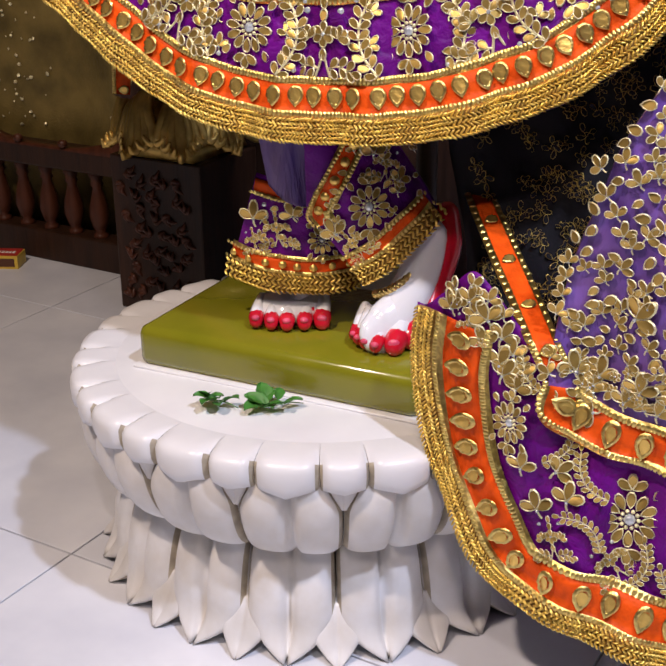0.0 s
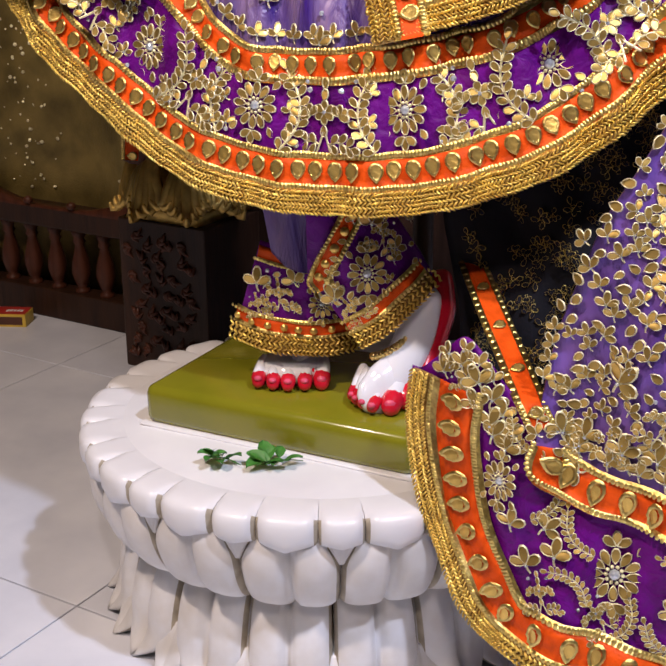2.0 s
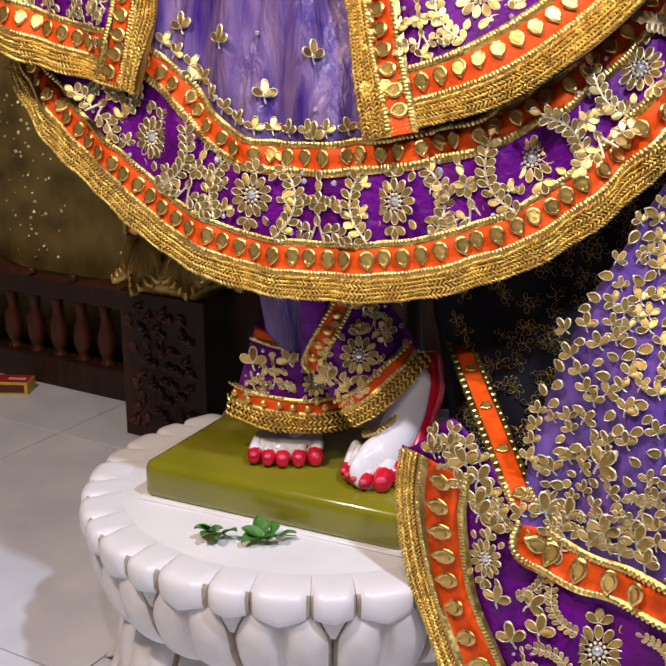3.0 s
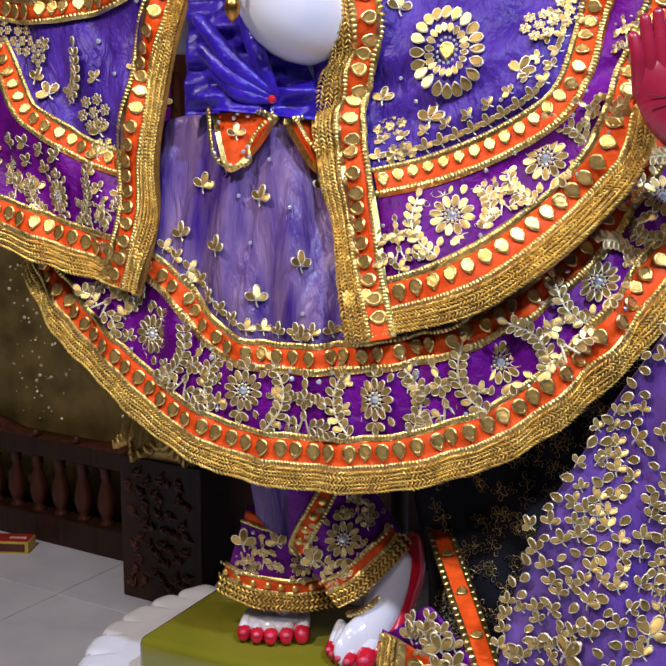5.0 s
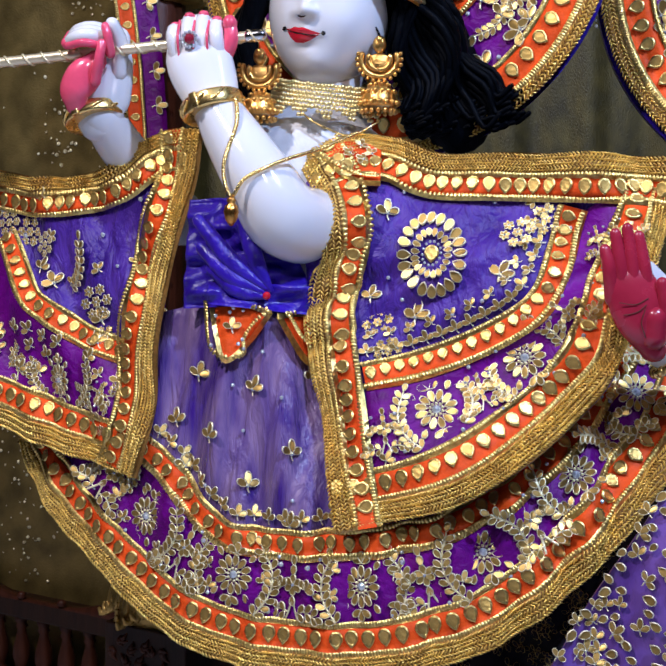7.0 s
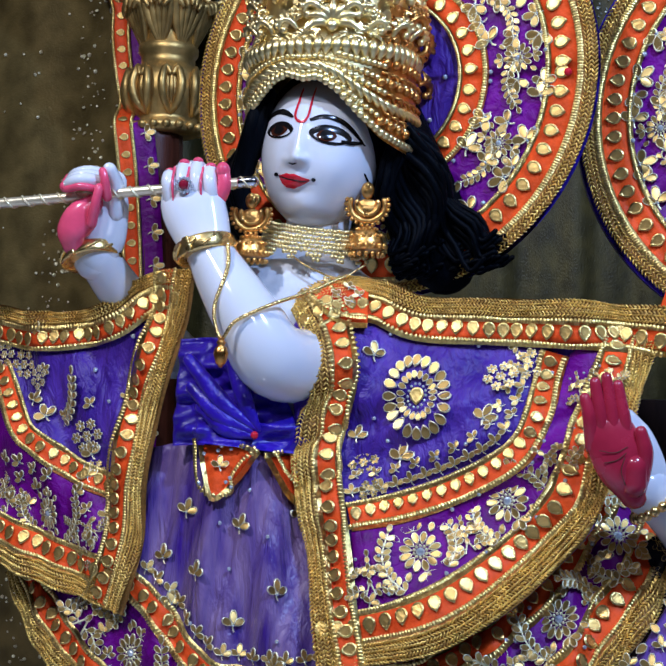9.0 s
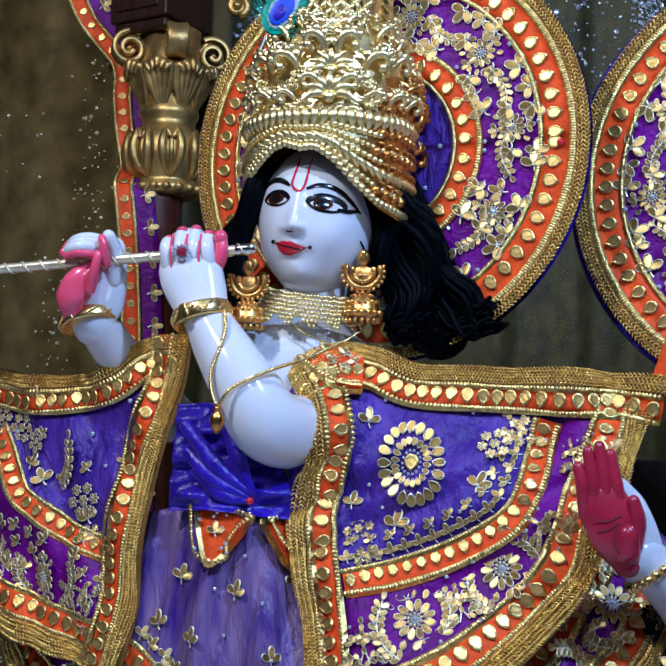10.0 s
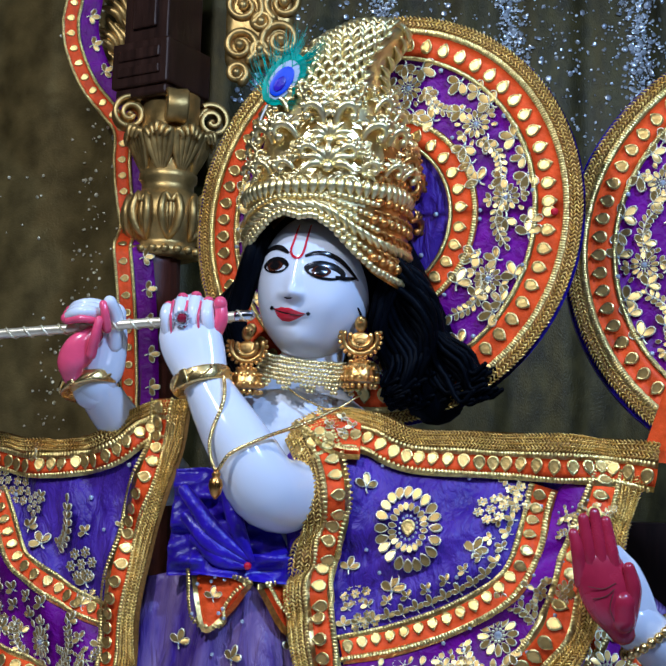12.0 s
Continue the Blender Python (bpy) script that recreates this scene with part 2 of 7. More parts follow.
def beaded(c, d0, d1, g, lift):
    """A flat braid of narrow overlapping sequins, each lying across the strip."""
    bm = ribbon(c, d0, d1, g, lift - 0.001, 1, 0.002, 0.0)
    w = abs(d1 - d0)
    n = max(3, int(length(c) / 0.0046))
    cc = inset(spline(c, n), (d0 + d1) / 2)
    items = []
    for i in range(n):
        x, z = cc[i]
        t = cc[i + 1] - cc[i]
        m = frame_on(g, x, z, math.atan2(t[1], t[0]), lift)
        lean = m.col[0].xyz * GLINT.uniform(-0.0008, 0.0008)
        items.append((m.translation, m.col[0].xyz * 0.0029, m.col[2].xyz * w * 0.54, -m.col[1].xyz * 0.0017 + lean))
    knots(bm, items)
    return bm


GLINT = random.Random(77)


def drop(bm, x, z, angle, L, W, h=0.0022, rim=0.17, base=0.0, mi=(0, 1), ribs=False):
    """One embroidered drop: a flat gold sequin lying a little askew in a raised pale thread rim. Its point is at (x, z)."""
    c, s = math.cos(angle), math.sin(angle)
    half = [(0, 0), (0.22, 0.62), (0.5, 0.98), (0.78, 0.86), (0.97, 0.4)] if not ribs else \
        [(0, 0), (0.08, 0.24), (0.18, 0.50), (0.31, 0.76), (0.46, 0.95), (0.62, 1.0), (0.78, 0.88), (0.91, 0.62), (0.985, 0.26)]
    prof = half + [(u, -v) for u, v in half[:0:-1]]

    def pt(u, v, y):
        u, v = u * L, v * W / 2
        return (x + u * c - v * s, -y - base, z + u * s + v * c)
    k = len(prof)

    def ring(f, hh):
        return [bm.verts.new(pt(0.53 + (u - 0.53) * f, v * f, hh * (0.5 if ribs and i % 2 else 1.0))) for i, (u, v) in enumerate(prof)]
    o, t, i_ = ring(1.0, 0.0), ring(1 - rim * 0.5, h), ring(1 - rim * 1.25, h * 0.45)
    a1, a2 = GLINT.uniform(-0.28, 0.28), GLINT.uniform(-0.28, 0.28)
    f = 1 - rim * 1.2
    flat = [bm.verts.new(pt(0.53 + (u - 0.53) * f, v * f, h * 0.55 + a1 * (u - 0.53) * L * f + a2 * v * f * W / 2)) for u, v in prof]
    top = bm.verts.new(pt(0.55, 0, h * 0.55 + GLINT.uniform(-0.1, 0.35) * h))
    for a in range(k):
        b = (a + 1) % k
        bm.faces.new((o[a], o[b], t[b], t[a])).material_index = mi[1]
        bm.faces.new((t[a], t[b], i_[b], i_[a])).material_index = mi[1]
        bm.faces.new((flat[a], flat[b], top)).material_index = mi[0]


def gem(bm, x, z, r, h=0.003, mi=2, base=0.0):
    o = [bm.verts.new((x + math.cos(i * math.tau / 8) * r, -base, z + math.sin(i * math.tau / 8) * r)) for i in range(8)]
    t = [bm.verts.new((x + math.cos(i * math.tau / 8) * r * 0.6, -h - base, z + math.sin(i * math.tau / 8) * r * 0.6)) for i in range(8)]
    for i in range(8):
        bm.faces.new((o[i], o[(i + 1) % 8], t[(i + 1) % 8], t[i])).material_index = mi
    bm.faces.new(t).material_index = mi


def stem(bm, pts, r, mi=1):
    """A couched thread in the motif's plane."""
    c = spline(pts, 8)
    nn = normals2(c)
    rows = [[(p[0] + q[0] * r, 0, p[1] + q[1] * r) for p, q in zip(c, nn)], [(p[0], -r, p[1]) for p in c],
            [(p[0] - q[0] * r, 0, p[1] - q[1] * r) for p, q in zip(c, nn)]]
    grid_mesh(bm, rows, mi)


EMB = [M_SEQUIN, M_PALE, M_STONE]


def m_medallion(petals=12, R=0.0265):
    bm = bmesh.new()
    for i in range(petals):
        a = i * math.tau / petals
        drop(bm, math.cos(a) * R * 0.36, math.sin(a) * R * 0.36, a, R * 0.66, R * 0.36)
    for i in range(10):
        a = i * math.tau / 10
        gem(bm, math.cos(a) * R * 0.30, math.sin(a) * R * 0.30, R * 0.08, 0.003, 1)
    gem(bm, 0, 0, R * 0.22, 0.005)
    for s in (-1, 1):
        for t in (-1.0, 0, 1.0):
            drop(bm, 0, s * R * 1.05, s * math.pi / 2 + t, R * 0.60, R * 0.36)
    for x in (-1, 1):
        for s in (-1, 1):
            drop(bm, x * R * 0.72, s * R * 0.78, math.atan2(s * 0.8, x * 0.6), R * 0.50, R * 0.32)
    return mesh_of("flower_motif", bm, EMB)


def m_trefoil(s=0.017):
    bm = bmesh.new()
    for a in (0.45, math.pi / 2, math.pi - 0.45):
        drop(bm, 0, 0, a, s * (1.15 if a == math.pi / 2 else 1.0), s * 0.62)
    stem(bm, [(s * 0.12, -s * 0.5), (0, -s * 0.25), (0, 0)], s * 0.06)
    gem(bm, 0, -s * 0.05, s * 0.10)
    return mesh_of("trefoil_motif", bm, EMB)


def m_bouquet(s=0.046):
    """A pyramid of leaves: a chain on top, a bloom in the middle, two branching feet."""
    bm = bmesh.new()
    L, Wd = s * 0.31, s * 0.20
    for z in (0.62, 0.36):
        drop(bm, 0, s * z, math.pi / 2, L, Wd)
    for k in range(6):
        drop(bm, 0, s * 0.12, k * math.tau / 6 + math.pi / 6, L * 0.95, Wd)
    for sx in (-1, 1):
        for k in range(4):
            drop(bm, sx * s * 0.40, s * 0.02, math.pi / 2 - sx * (-0.6 + k * 0.75), L, Wd)
        stem(bm, [(0, -s * 0.25), (sx * s * 0.10, -s * 0.55), (sx * s * 0.20, -s * 0.80)], s * 0.03)
        c = [(sx * s * 0.12, -s * 0.62), (sx * s * 0.40, -s * 0.55), (sx * s * 0.74, -s * 0.68)]
        stem(bm, c, s * 0.026)
        for x, z in ((0.22, -0.60), (0.46, -0.57), (0.66, -0.64)):
            for t in (-1, 1):
                drop(bm, sx * s * x, s * z, (0 if sx > 0 else math.pi) + t * 0.9, L * 0.95, Wd * 0.95)
        drop(bm, sx * s * 0.74, -s * 0.68, -0.2 if sx > 0 else math.pi + 0.2, L, Wd)
    drop(bm, 0, -s * 0.15, -math.pi / 2, L, Wd)
    gem(bm, 0, s * 0.12, s * 0.06)
    gem(bm, sx * s * 0.45, s * 0.62, s * 0.075, 0.004)
    gem(bm, -sx * s * 0.45, s * 0.62, s * 0.075, 0.004)
    return mesh_of("bouquet_motif", bm, EMB)


def m_sprig(s=0.046, bend=1.0):
    """A curved spray of leaf pairs."""
    bm = bmesh.new()
    c = [(-bend * s * 0.20, -s), (bend * s * 0.20, -s * 0.40), (bend * s * 0.22, s * 0.30), (-bend * s * 0.18, s)]
    stem(bm, c, s * 0.030)
    p = spline(c, 9)
    for i in range(1, 10):
        t = p[i] - p[i - 1]
        a = math.atan2(t[1], t[0])
        for sx in (-1, 1):
            drop(bm, p[i - 1][0], p[i - 1][1], a + sx * 0.85, s * 0.34, s * 0.20)
    drop(bm, p[9][0], p[9][1], a, s * 0.32, s * 0.20)
    return mesh_of("leaf_spray_motif", bm, EMB)


def m_cluster(s=0.030):
    """A hexagonal patch of small drops with corner blooms."""
    bm = bmesh.new()
    for q, w in ((0, 0), (1, 0), (-1, 0), (0.5, 0.87), (-0.5, 0.87), (0.5, -0.87), (-0.5, -0.87)):
        for i in range(6):
            a = i * math.tau / 6 + q
            drop(bm, q * s * 0.62, w * s * 0.62, a, s * 0.28, s * 0.17)
        gem(bm, q * s * 0.62, w * s * 0.62, s * 0.06)
    return mesh_of("cluster_motif", bm, EMB)


def m_mirror(L=0.025, W=0.0195):
    bm = bmesh.new()
    drop(bm, -L / 2, 0, 0, L, W, 0.0036, 0.30, ribs=True)
    return mesh_of("mirror_drop", bm, [M_KUNDAN, M_BRAID, M_STONE])


def m_dot(r=0.0032):
    bm = bmesh.new()
    gem(bm, 0, 0, r, 0.003)
    return mesh_of("bead", bm, EMB)


def m_shell(L=0.034, W=0.021):
    """A large ribbed drop, as sewn on the broad borders."""
    bm = bmesh.new()
    drop(bm, -L * 0.5, 0, 0, L, W, 0.0042, 0.34, ribs=True)
    return mesh_of("shell_drop", bm, [M_KUNDAN, M_BRAID, M_STONE])


def m_outline(s=0.016):
    """An open spray of leaf outlines in gold thread."""
    bm = bmesh.new()
    for i in range(5):
        drop(bm, 0.3 * s * math.cos(2.1 * i), 0.3 * s * math.sin(2.1 * i), i * 1.35, s * (0.75 + 0.1 * i), s * 0.5, 0.0014, 0.10)
    return mesh_of("outline_motif", bm, [M_DARK, M_GOLD, M_STONE])


def m_spangle(r=0.0034):
    bm = bmesh.new()
    gem(bm, 0, 0, r, 0.002, 0)
    return mesh_of("spangle", bm, [M_KUNDAN])


SPANGLE = m_spangle()


def m_petal(L=0.017):
    bm = bmesh.new()
    drop(bm, -L / 2, 0, 0, L, L * 0.66, 0.0028)
    return mesh_of("petal_motif", bm, EMB)


PETAL = m_petal()
OUTLINE = m_outline()
MEDALLION, TREFOIL, BOUQUET = m_medallion(), m_trefoil(), m_bouquet()
SPRIG_A, SPRIG_B, CLUSTER, MIRROR, DOT, SHELL = m_sprig(bend=1), m_sprig(bend=-1), m_cluster(), m_mirror(), m_dot(), m_shell()


def sew(me, parent, g, x, z, angle=0.0, lift=0.004, size=1.0):
    m = frame_on(g, x, z, angle, lift) @ pose(0, 0, 0, GLINT.uniform(-2.5, 2.5), 0, GLINT.uniform(-2.5, 2.5)) @ Matrix.Diagonal((size, size, size, 1))
    return part(me.name, me, None, parent, m=m)


def sew_row(me, parent, c, d, g, step, lift, turn=0.0, start=0.0, size=1.0, jitter=0.0):
    """Pieces at even steps along a curve, d metres inside it."""
    cc = inset(c, d)
    n = int((length(cc) - start) / step)
    s = np.concatenate([[0], np.cumsum(np.linalg.norm(np.diff(cc, axis=0), axis=1))])
    for i in range(n + 1):
        q = start + i * step + random.uniform(-jitter, jitter)
        x, z = np.interp(q, s, cc[:, 0]), np.interp(q, s, cc[:, 1])
        x2, z2 = np.interp(q + 0.004, s, cc[:, 0]), np.interp(q + 0.004, s, cc[:, 1])
        if q + 0.004 > s[-1]:
            break
        sew(me, parent, g, x, z, math.atan2(z2 - z, x2 - x) + turn, lift, size)


def sew_at(me, parent, c, g, xs, lift, size=1.0, along=0.0, d=0.0, turn=0.0):
    """Pieces on a curve where it passes the given x, moved on along it by a length."""
    cc = inset(c, d)
    s = np.concatenate([[0], np.cumsum(np.linalg.norm(np.diff(cc, axis=0), axis=1))])
    for x0 in xs:
        q = s[int(np.argmin(abs(cc[:, 0] - x0)))] + along
        if not 0.012 < q < s[-1] - 0.012:
            continue
        x, z = np.interp(q, s, cc[:, 0]), np.interp(q, s, cc[:, 1])
        x2, z2 = np.interp(q + 0.006, s, cc[:, 0]), np.interp(q + 0.006, s, cc[:, 1])
        sew(me, parent, g, x, z, math.atan2(z2 - z, x2 - x) + turn, lift, size)


def scatter(parent, g, spots, near, lift, seed, choices):
    """Sew motifs at those of the spots that keep their distance from the ones before."""
    rnd = random.Random(seed)
    kept = []
    for x, z in spots:
        if all((x - u) ** 2 + (z - w) ** 2 > near * near for u, w in kept):
            kept.append((x, z))
            me, size = rnd.choice(choices)
            sew(me, parent, g, x, z, rnd.uniform(-1.0, 1.0), lift, size * rnd.uniform(0.9, 1.1))


def tube(bm, pts, seg=14, mi=0, n=14, cap=True, power=1.0):
    """A smooth limb through (x, y, z, r, flat) with rounded ends; flat squeezes it in depth."""
    c = spline(pts, n)
    rings = []
    prev = None
    for i in range(len(c)):
        a, b = c[max(0, i - 1)][:3], c[min(len(c) - 1, i + 1)][:3]
        t = Vector(b - a).normalized()
        side = Vector((0, -1, 0)) if prev is None else prev
        side = (side - t * side.dot(t))
        if side.length < 1e-4:
            side = Vector((1, 0, 0)) - t * t.x
        side.normalize()
        prev = side
        w = t.cross(side)
        r, fl = c[i][3], c[i][4]
        rings.append([Vector(c[i][:3]) + side * math.cos(q) * r * fl + w * math.sin(q) * r for q in [k * math.tau / seg for k in range(seg)]])
    ends = []
    if cap:
        for ring, cc_, ot in ((rings[0], c[0], c[1]), (rings[-1], c[-1], c[-2])):
            o = Vector(cc_[:3])
            d = (o - Vector(ot[:3])).normalized() * cc_[3]
            ends.append([[o + (p - o) * math.cos(q) + d * math.sin(q) for p in ring] for q in (0.5, 1.0, 1.35)])
        rings = ends[0][::-1] + rings + ends[1]
    vs = [[bm.verts.new(p) for p in r] for r in rings]
    for a, b in zip(vs, vs[1:]):
        for i in range(seg):
            bm.faces.new((a[i], a[(i + 1) % seg], b[(i + 1) % seg], b[i])).material_index = mi
    if cap:
        bm.faces.new(vs[0][::-1]).material_index = mi
        bm.faces.new(vs[-1]).material_index = mi


def box(bm, lo, hi, mi=0, bevel=0.0, m=None):
    r = bmesh.ops.create_cube(bm, size=1)
    lo, hi = Vector(lo), Vector(hi)
    for v in r["verts"]:
        v.co = Vector(((lo.x + hi.x) / 2 + v.co.x * (hi.x - lo.x), (lo.y + hi.y) / 2 + v.co.y * (hi.y - lo.y), (lo.z + hi.z) / 2 + v.co.z * (hi.z - lo.z)))
    fs = set(f for v in r["verts"] for f in v.link_faces)
    vs = list(r["verts"])
    if bevel:
        es = set(e for v in vs for e in v.link_edges)
        q = bmesh.ops.bevel(bm, geom=list(es), offset=bevel, segments=2, affect="EDGES", profile=0.5)
        vs = list(set(v for f in q["faces"] for v in f.verts) | set(v for v in vs if v.is_valid))
        fs = set(f for v in vs for f in v.link_faces)
    for f in fs:
        f.material_index = mi
    if m is not None:
        for v in vs:
            v.co = m @ v.co


def lathe(bm, prof, seg=24, m=None, mi=0, wob=None):
    """A turned body from (radius, height) pairs; wob(angle, radius, z) may shape it."""
    rings = []
    for r, z in prof:
        ring = []
        for i in range(seg):
            a = i * math.tau / seg
            rr = wob(a, r, z) if wob else r
            p = Vector((rr * math.cos(a), rr * math.sin(a), z))
            ring.append(bm.verts.new(m @ p if m else p))
        rings.append(ring)
    for a, b in zip(rings, rings[1:]):
        for i in range(seg):
            bm.faces.new((a[i], a[(i + 1) % seg], b[(i + 1) % seg], b[i])).material_index = mi
    bm.faces.new(rings[0][::-1]).material_index = mi
    bm.faces.new(rings[-1]).material_index = mi

# ---- the room ----
TURN = pose(0, 0, 0, 0, 0, -28)          # the altar's floor grid and woodwork stand at this angle


def slab(name, lo, hi, material, label):
    bm = bmesh.new()
    box(bm, lo, hi)
    return single(name, bm, material, label, "room", kind="structure", smooth=False)


floor_ob = thing("floor", (0, 0, -0.02), "white grey-veined marble tile floor with thin joints", "floor", kind="structure")
bm = bmesh.new()
box(bm, (-4, -4.5, -0.12), (4, 3.5, -0.006))
part("grout_bed", bm, M_GROUT, floor_ob, smooth=False)
# walls and ceiling out of view, added to close the room, dark against bounce
slab("wall_north", (-4, 3.5, -0.1), (4, 3.6, 3.3), M_WALL, "unseen dark brown wall, darkened to cut bounced light")
slab("wall_south", (-4, -4.6, -0.1), (4, -4.5, 3.3), M_WALL, "unseen dark brown wall, darkened to cut bounced light")
slab("wall_west", (-4.1, -4.6, -0.1), (-4, 3.6, 3.3), M_WALL, "unseen dark brown wall, darkened to cut bounced light")
slab("wall_east", (4, -4.6, -0.1), (4.1, 3.6, 3.3), M_WALL, "unseen dark brown wall, darkened to cut bounced light")
slab("ceiling", (-4.1, -4.6, 3.3), (4.1, 3.6, 3.4), M_WALL, "unseen dark brown ceiling, darkened to cut bounced light")


# ---- cloth depths ----
def soft(a, b, v):
    t = min(1, max(0, (v - a) / (b - a)))
    return t * t * (3 - 2 * t)


def g_skirt(x, z):
    fold = 0.009 * math.sin(62 * x + 9 * z + 1.0 + 1.5 * math.sin(9 * z)) + 0.006 * math.sin(118 * x - 16 * z)
    return -0.125 - 0.28 * x + 0.5 * (x - 0.1) ** 2 + 0.2 * (z - 0.75) + 0.45 * max(0, z - 0.84) * soft(-0.03, 0.07, x) + fold * (0.35 + 0.65 * soft(0.72, 0.86, z)) * (1 - 0.7 * soft(1.0, 1.1, z))


def g_caper(x, z):
    fold = 0.0105 * math.sin(38 * (x * 0.75 + z * 0.65) + 2 * math.sin(12 * x)) + 0.005 * math.sin(80 * (x * 0.6 - z * 0.8) + 3 * math.sin(14 * z))
    return -0.15 + 0.36 * (z - 0.9) - 0.35 * (x - 0.2) + 0.3 * (x - 0.2) ** 2 - 0.062 * math.exp(-((x - 0.06) ** 2 / 0.0035 + (z - 1.23) ** 2 / 0.008)) - 0.022 * soft(1.0, 0.85, z) + fold


def g_capel(x, z):
    k = math.exp(-((x + 0.43) ** 2 + (z - 1.09) ** 2) / 0.004)
    fold = 0.008 * math.sin(50 * (x * 0.7 + z * 0.7)) + 0.004 * math.sin(95 * x + 20 * z)
    return 0.0 - 0.5 * (x + 0.25) + 0.2 * (z - 0.85) + fold - 0.02 * k


def g_gown(x, z):
    fold = 0.012 * math.sin(30 * x + 11 * z) + 0.005 * math.sin(70 * x - 20 * z)
    return -0.27 - 0.6 * (x - 0.14) + 0.5 * (x - 0.14) ** 2 + 0.12 * (z - 0.3) + fold


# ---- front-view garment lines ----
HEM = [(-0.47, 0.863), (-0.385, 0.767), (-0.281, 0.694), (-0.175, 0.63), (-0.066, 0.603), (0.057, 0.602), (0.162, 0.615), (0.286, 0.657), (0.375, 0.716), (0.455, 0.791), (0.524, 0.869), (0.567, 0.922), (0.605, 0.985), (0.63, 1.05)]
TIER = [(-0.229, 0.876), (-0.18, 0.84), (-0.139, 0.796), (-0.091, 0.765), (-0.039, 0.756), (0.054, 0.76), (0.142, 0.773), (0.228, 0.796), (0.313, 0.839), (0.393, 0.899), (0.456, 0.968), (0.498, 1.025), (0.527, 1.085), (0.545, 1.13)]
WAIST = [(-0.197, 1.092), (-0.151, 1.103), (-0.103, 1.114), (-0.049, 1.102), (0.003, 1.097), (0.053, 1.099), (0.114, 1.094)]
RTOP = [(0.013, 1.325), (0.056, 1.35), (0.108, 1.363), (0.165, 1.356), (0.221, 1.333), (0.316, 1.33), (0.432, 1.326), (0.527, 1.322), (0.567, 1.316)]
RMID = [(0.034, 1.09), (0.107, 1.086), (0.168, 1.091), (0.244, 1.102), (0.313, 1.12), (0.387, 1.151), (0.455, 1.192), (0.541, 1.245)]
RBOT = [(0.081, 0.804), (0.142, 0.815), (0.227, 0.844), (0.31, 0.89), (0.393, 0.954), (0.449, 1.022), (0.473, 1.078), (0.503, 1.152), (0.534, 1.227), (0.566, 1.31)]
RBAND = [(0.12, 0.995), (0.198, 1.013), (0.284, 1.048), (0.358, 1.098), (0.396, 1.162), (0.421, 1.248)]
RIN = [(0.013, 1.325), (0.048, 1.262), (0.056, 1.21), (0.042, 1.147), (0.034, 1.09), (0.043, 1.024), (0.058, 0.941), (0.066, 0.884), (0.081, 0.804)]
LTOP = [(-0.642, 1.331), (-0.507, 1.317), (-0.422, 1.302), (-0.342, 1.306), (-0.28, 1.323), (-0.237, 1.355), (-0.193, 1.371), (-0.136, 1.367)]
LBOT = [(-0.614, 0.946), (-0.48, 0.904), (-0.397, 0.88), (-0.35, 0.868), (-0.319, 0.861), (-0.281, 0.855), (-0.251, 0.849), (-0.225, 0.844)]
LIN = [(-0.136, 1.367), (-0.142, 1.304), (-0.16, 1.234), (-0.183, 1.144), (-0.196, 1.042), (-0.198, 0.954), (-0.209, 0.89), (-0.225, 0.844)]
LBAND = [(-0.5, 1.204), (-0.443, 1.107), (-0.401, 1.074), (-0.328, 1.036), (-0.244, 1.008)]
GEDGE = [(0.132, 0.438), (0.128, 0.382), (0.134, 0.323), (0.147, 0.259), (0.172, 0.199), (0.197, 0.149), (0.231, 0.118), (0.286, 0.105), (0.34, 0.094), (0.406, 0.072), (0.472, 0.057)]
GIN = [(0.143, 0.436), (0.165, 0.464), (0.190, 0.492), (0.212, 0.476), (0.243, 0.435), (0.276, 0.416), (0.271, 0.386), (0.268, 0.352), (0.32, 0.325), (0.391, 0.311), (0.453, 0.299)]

# ---- lotus pedestal ----
PC = Vector((0.01, 0.04, 0))


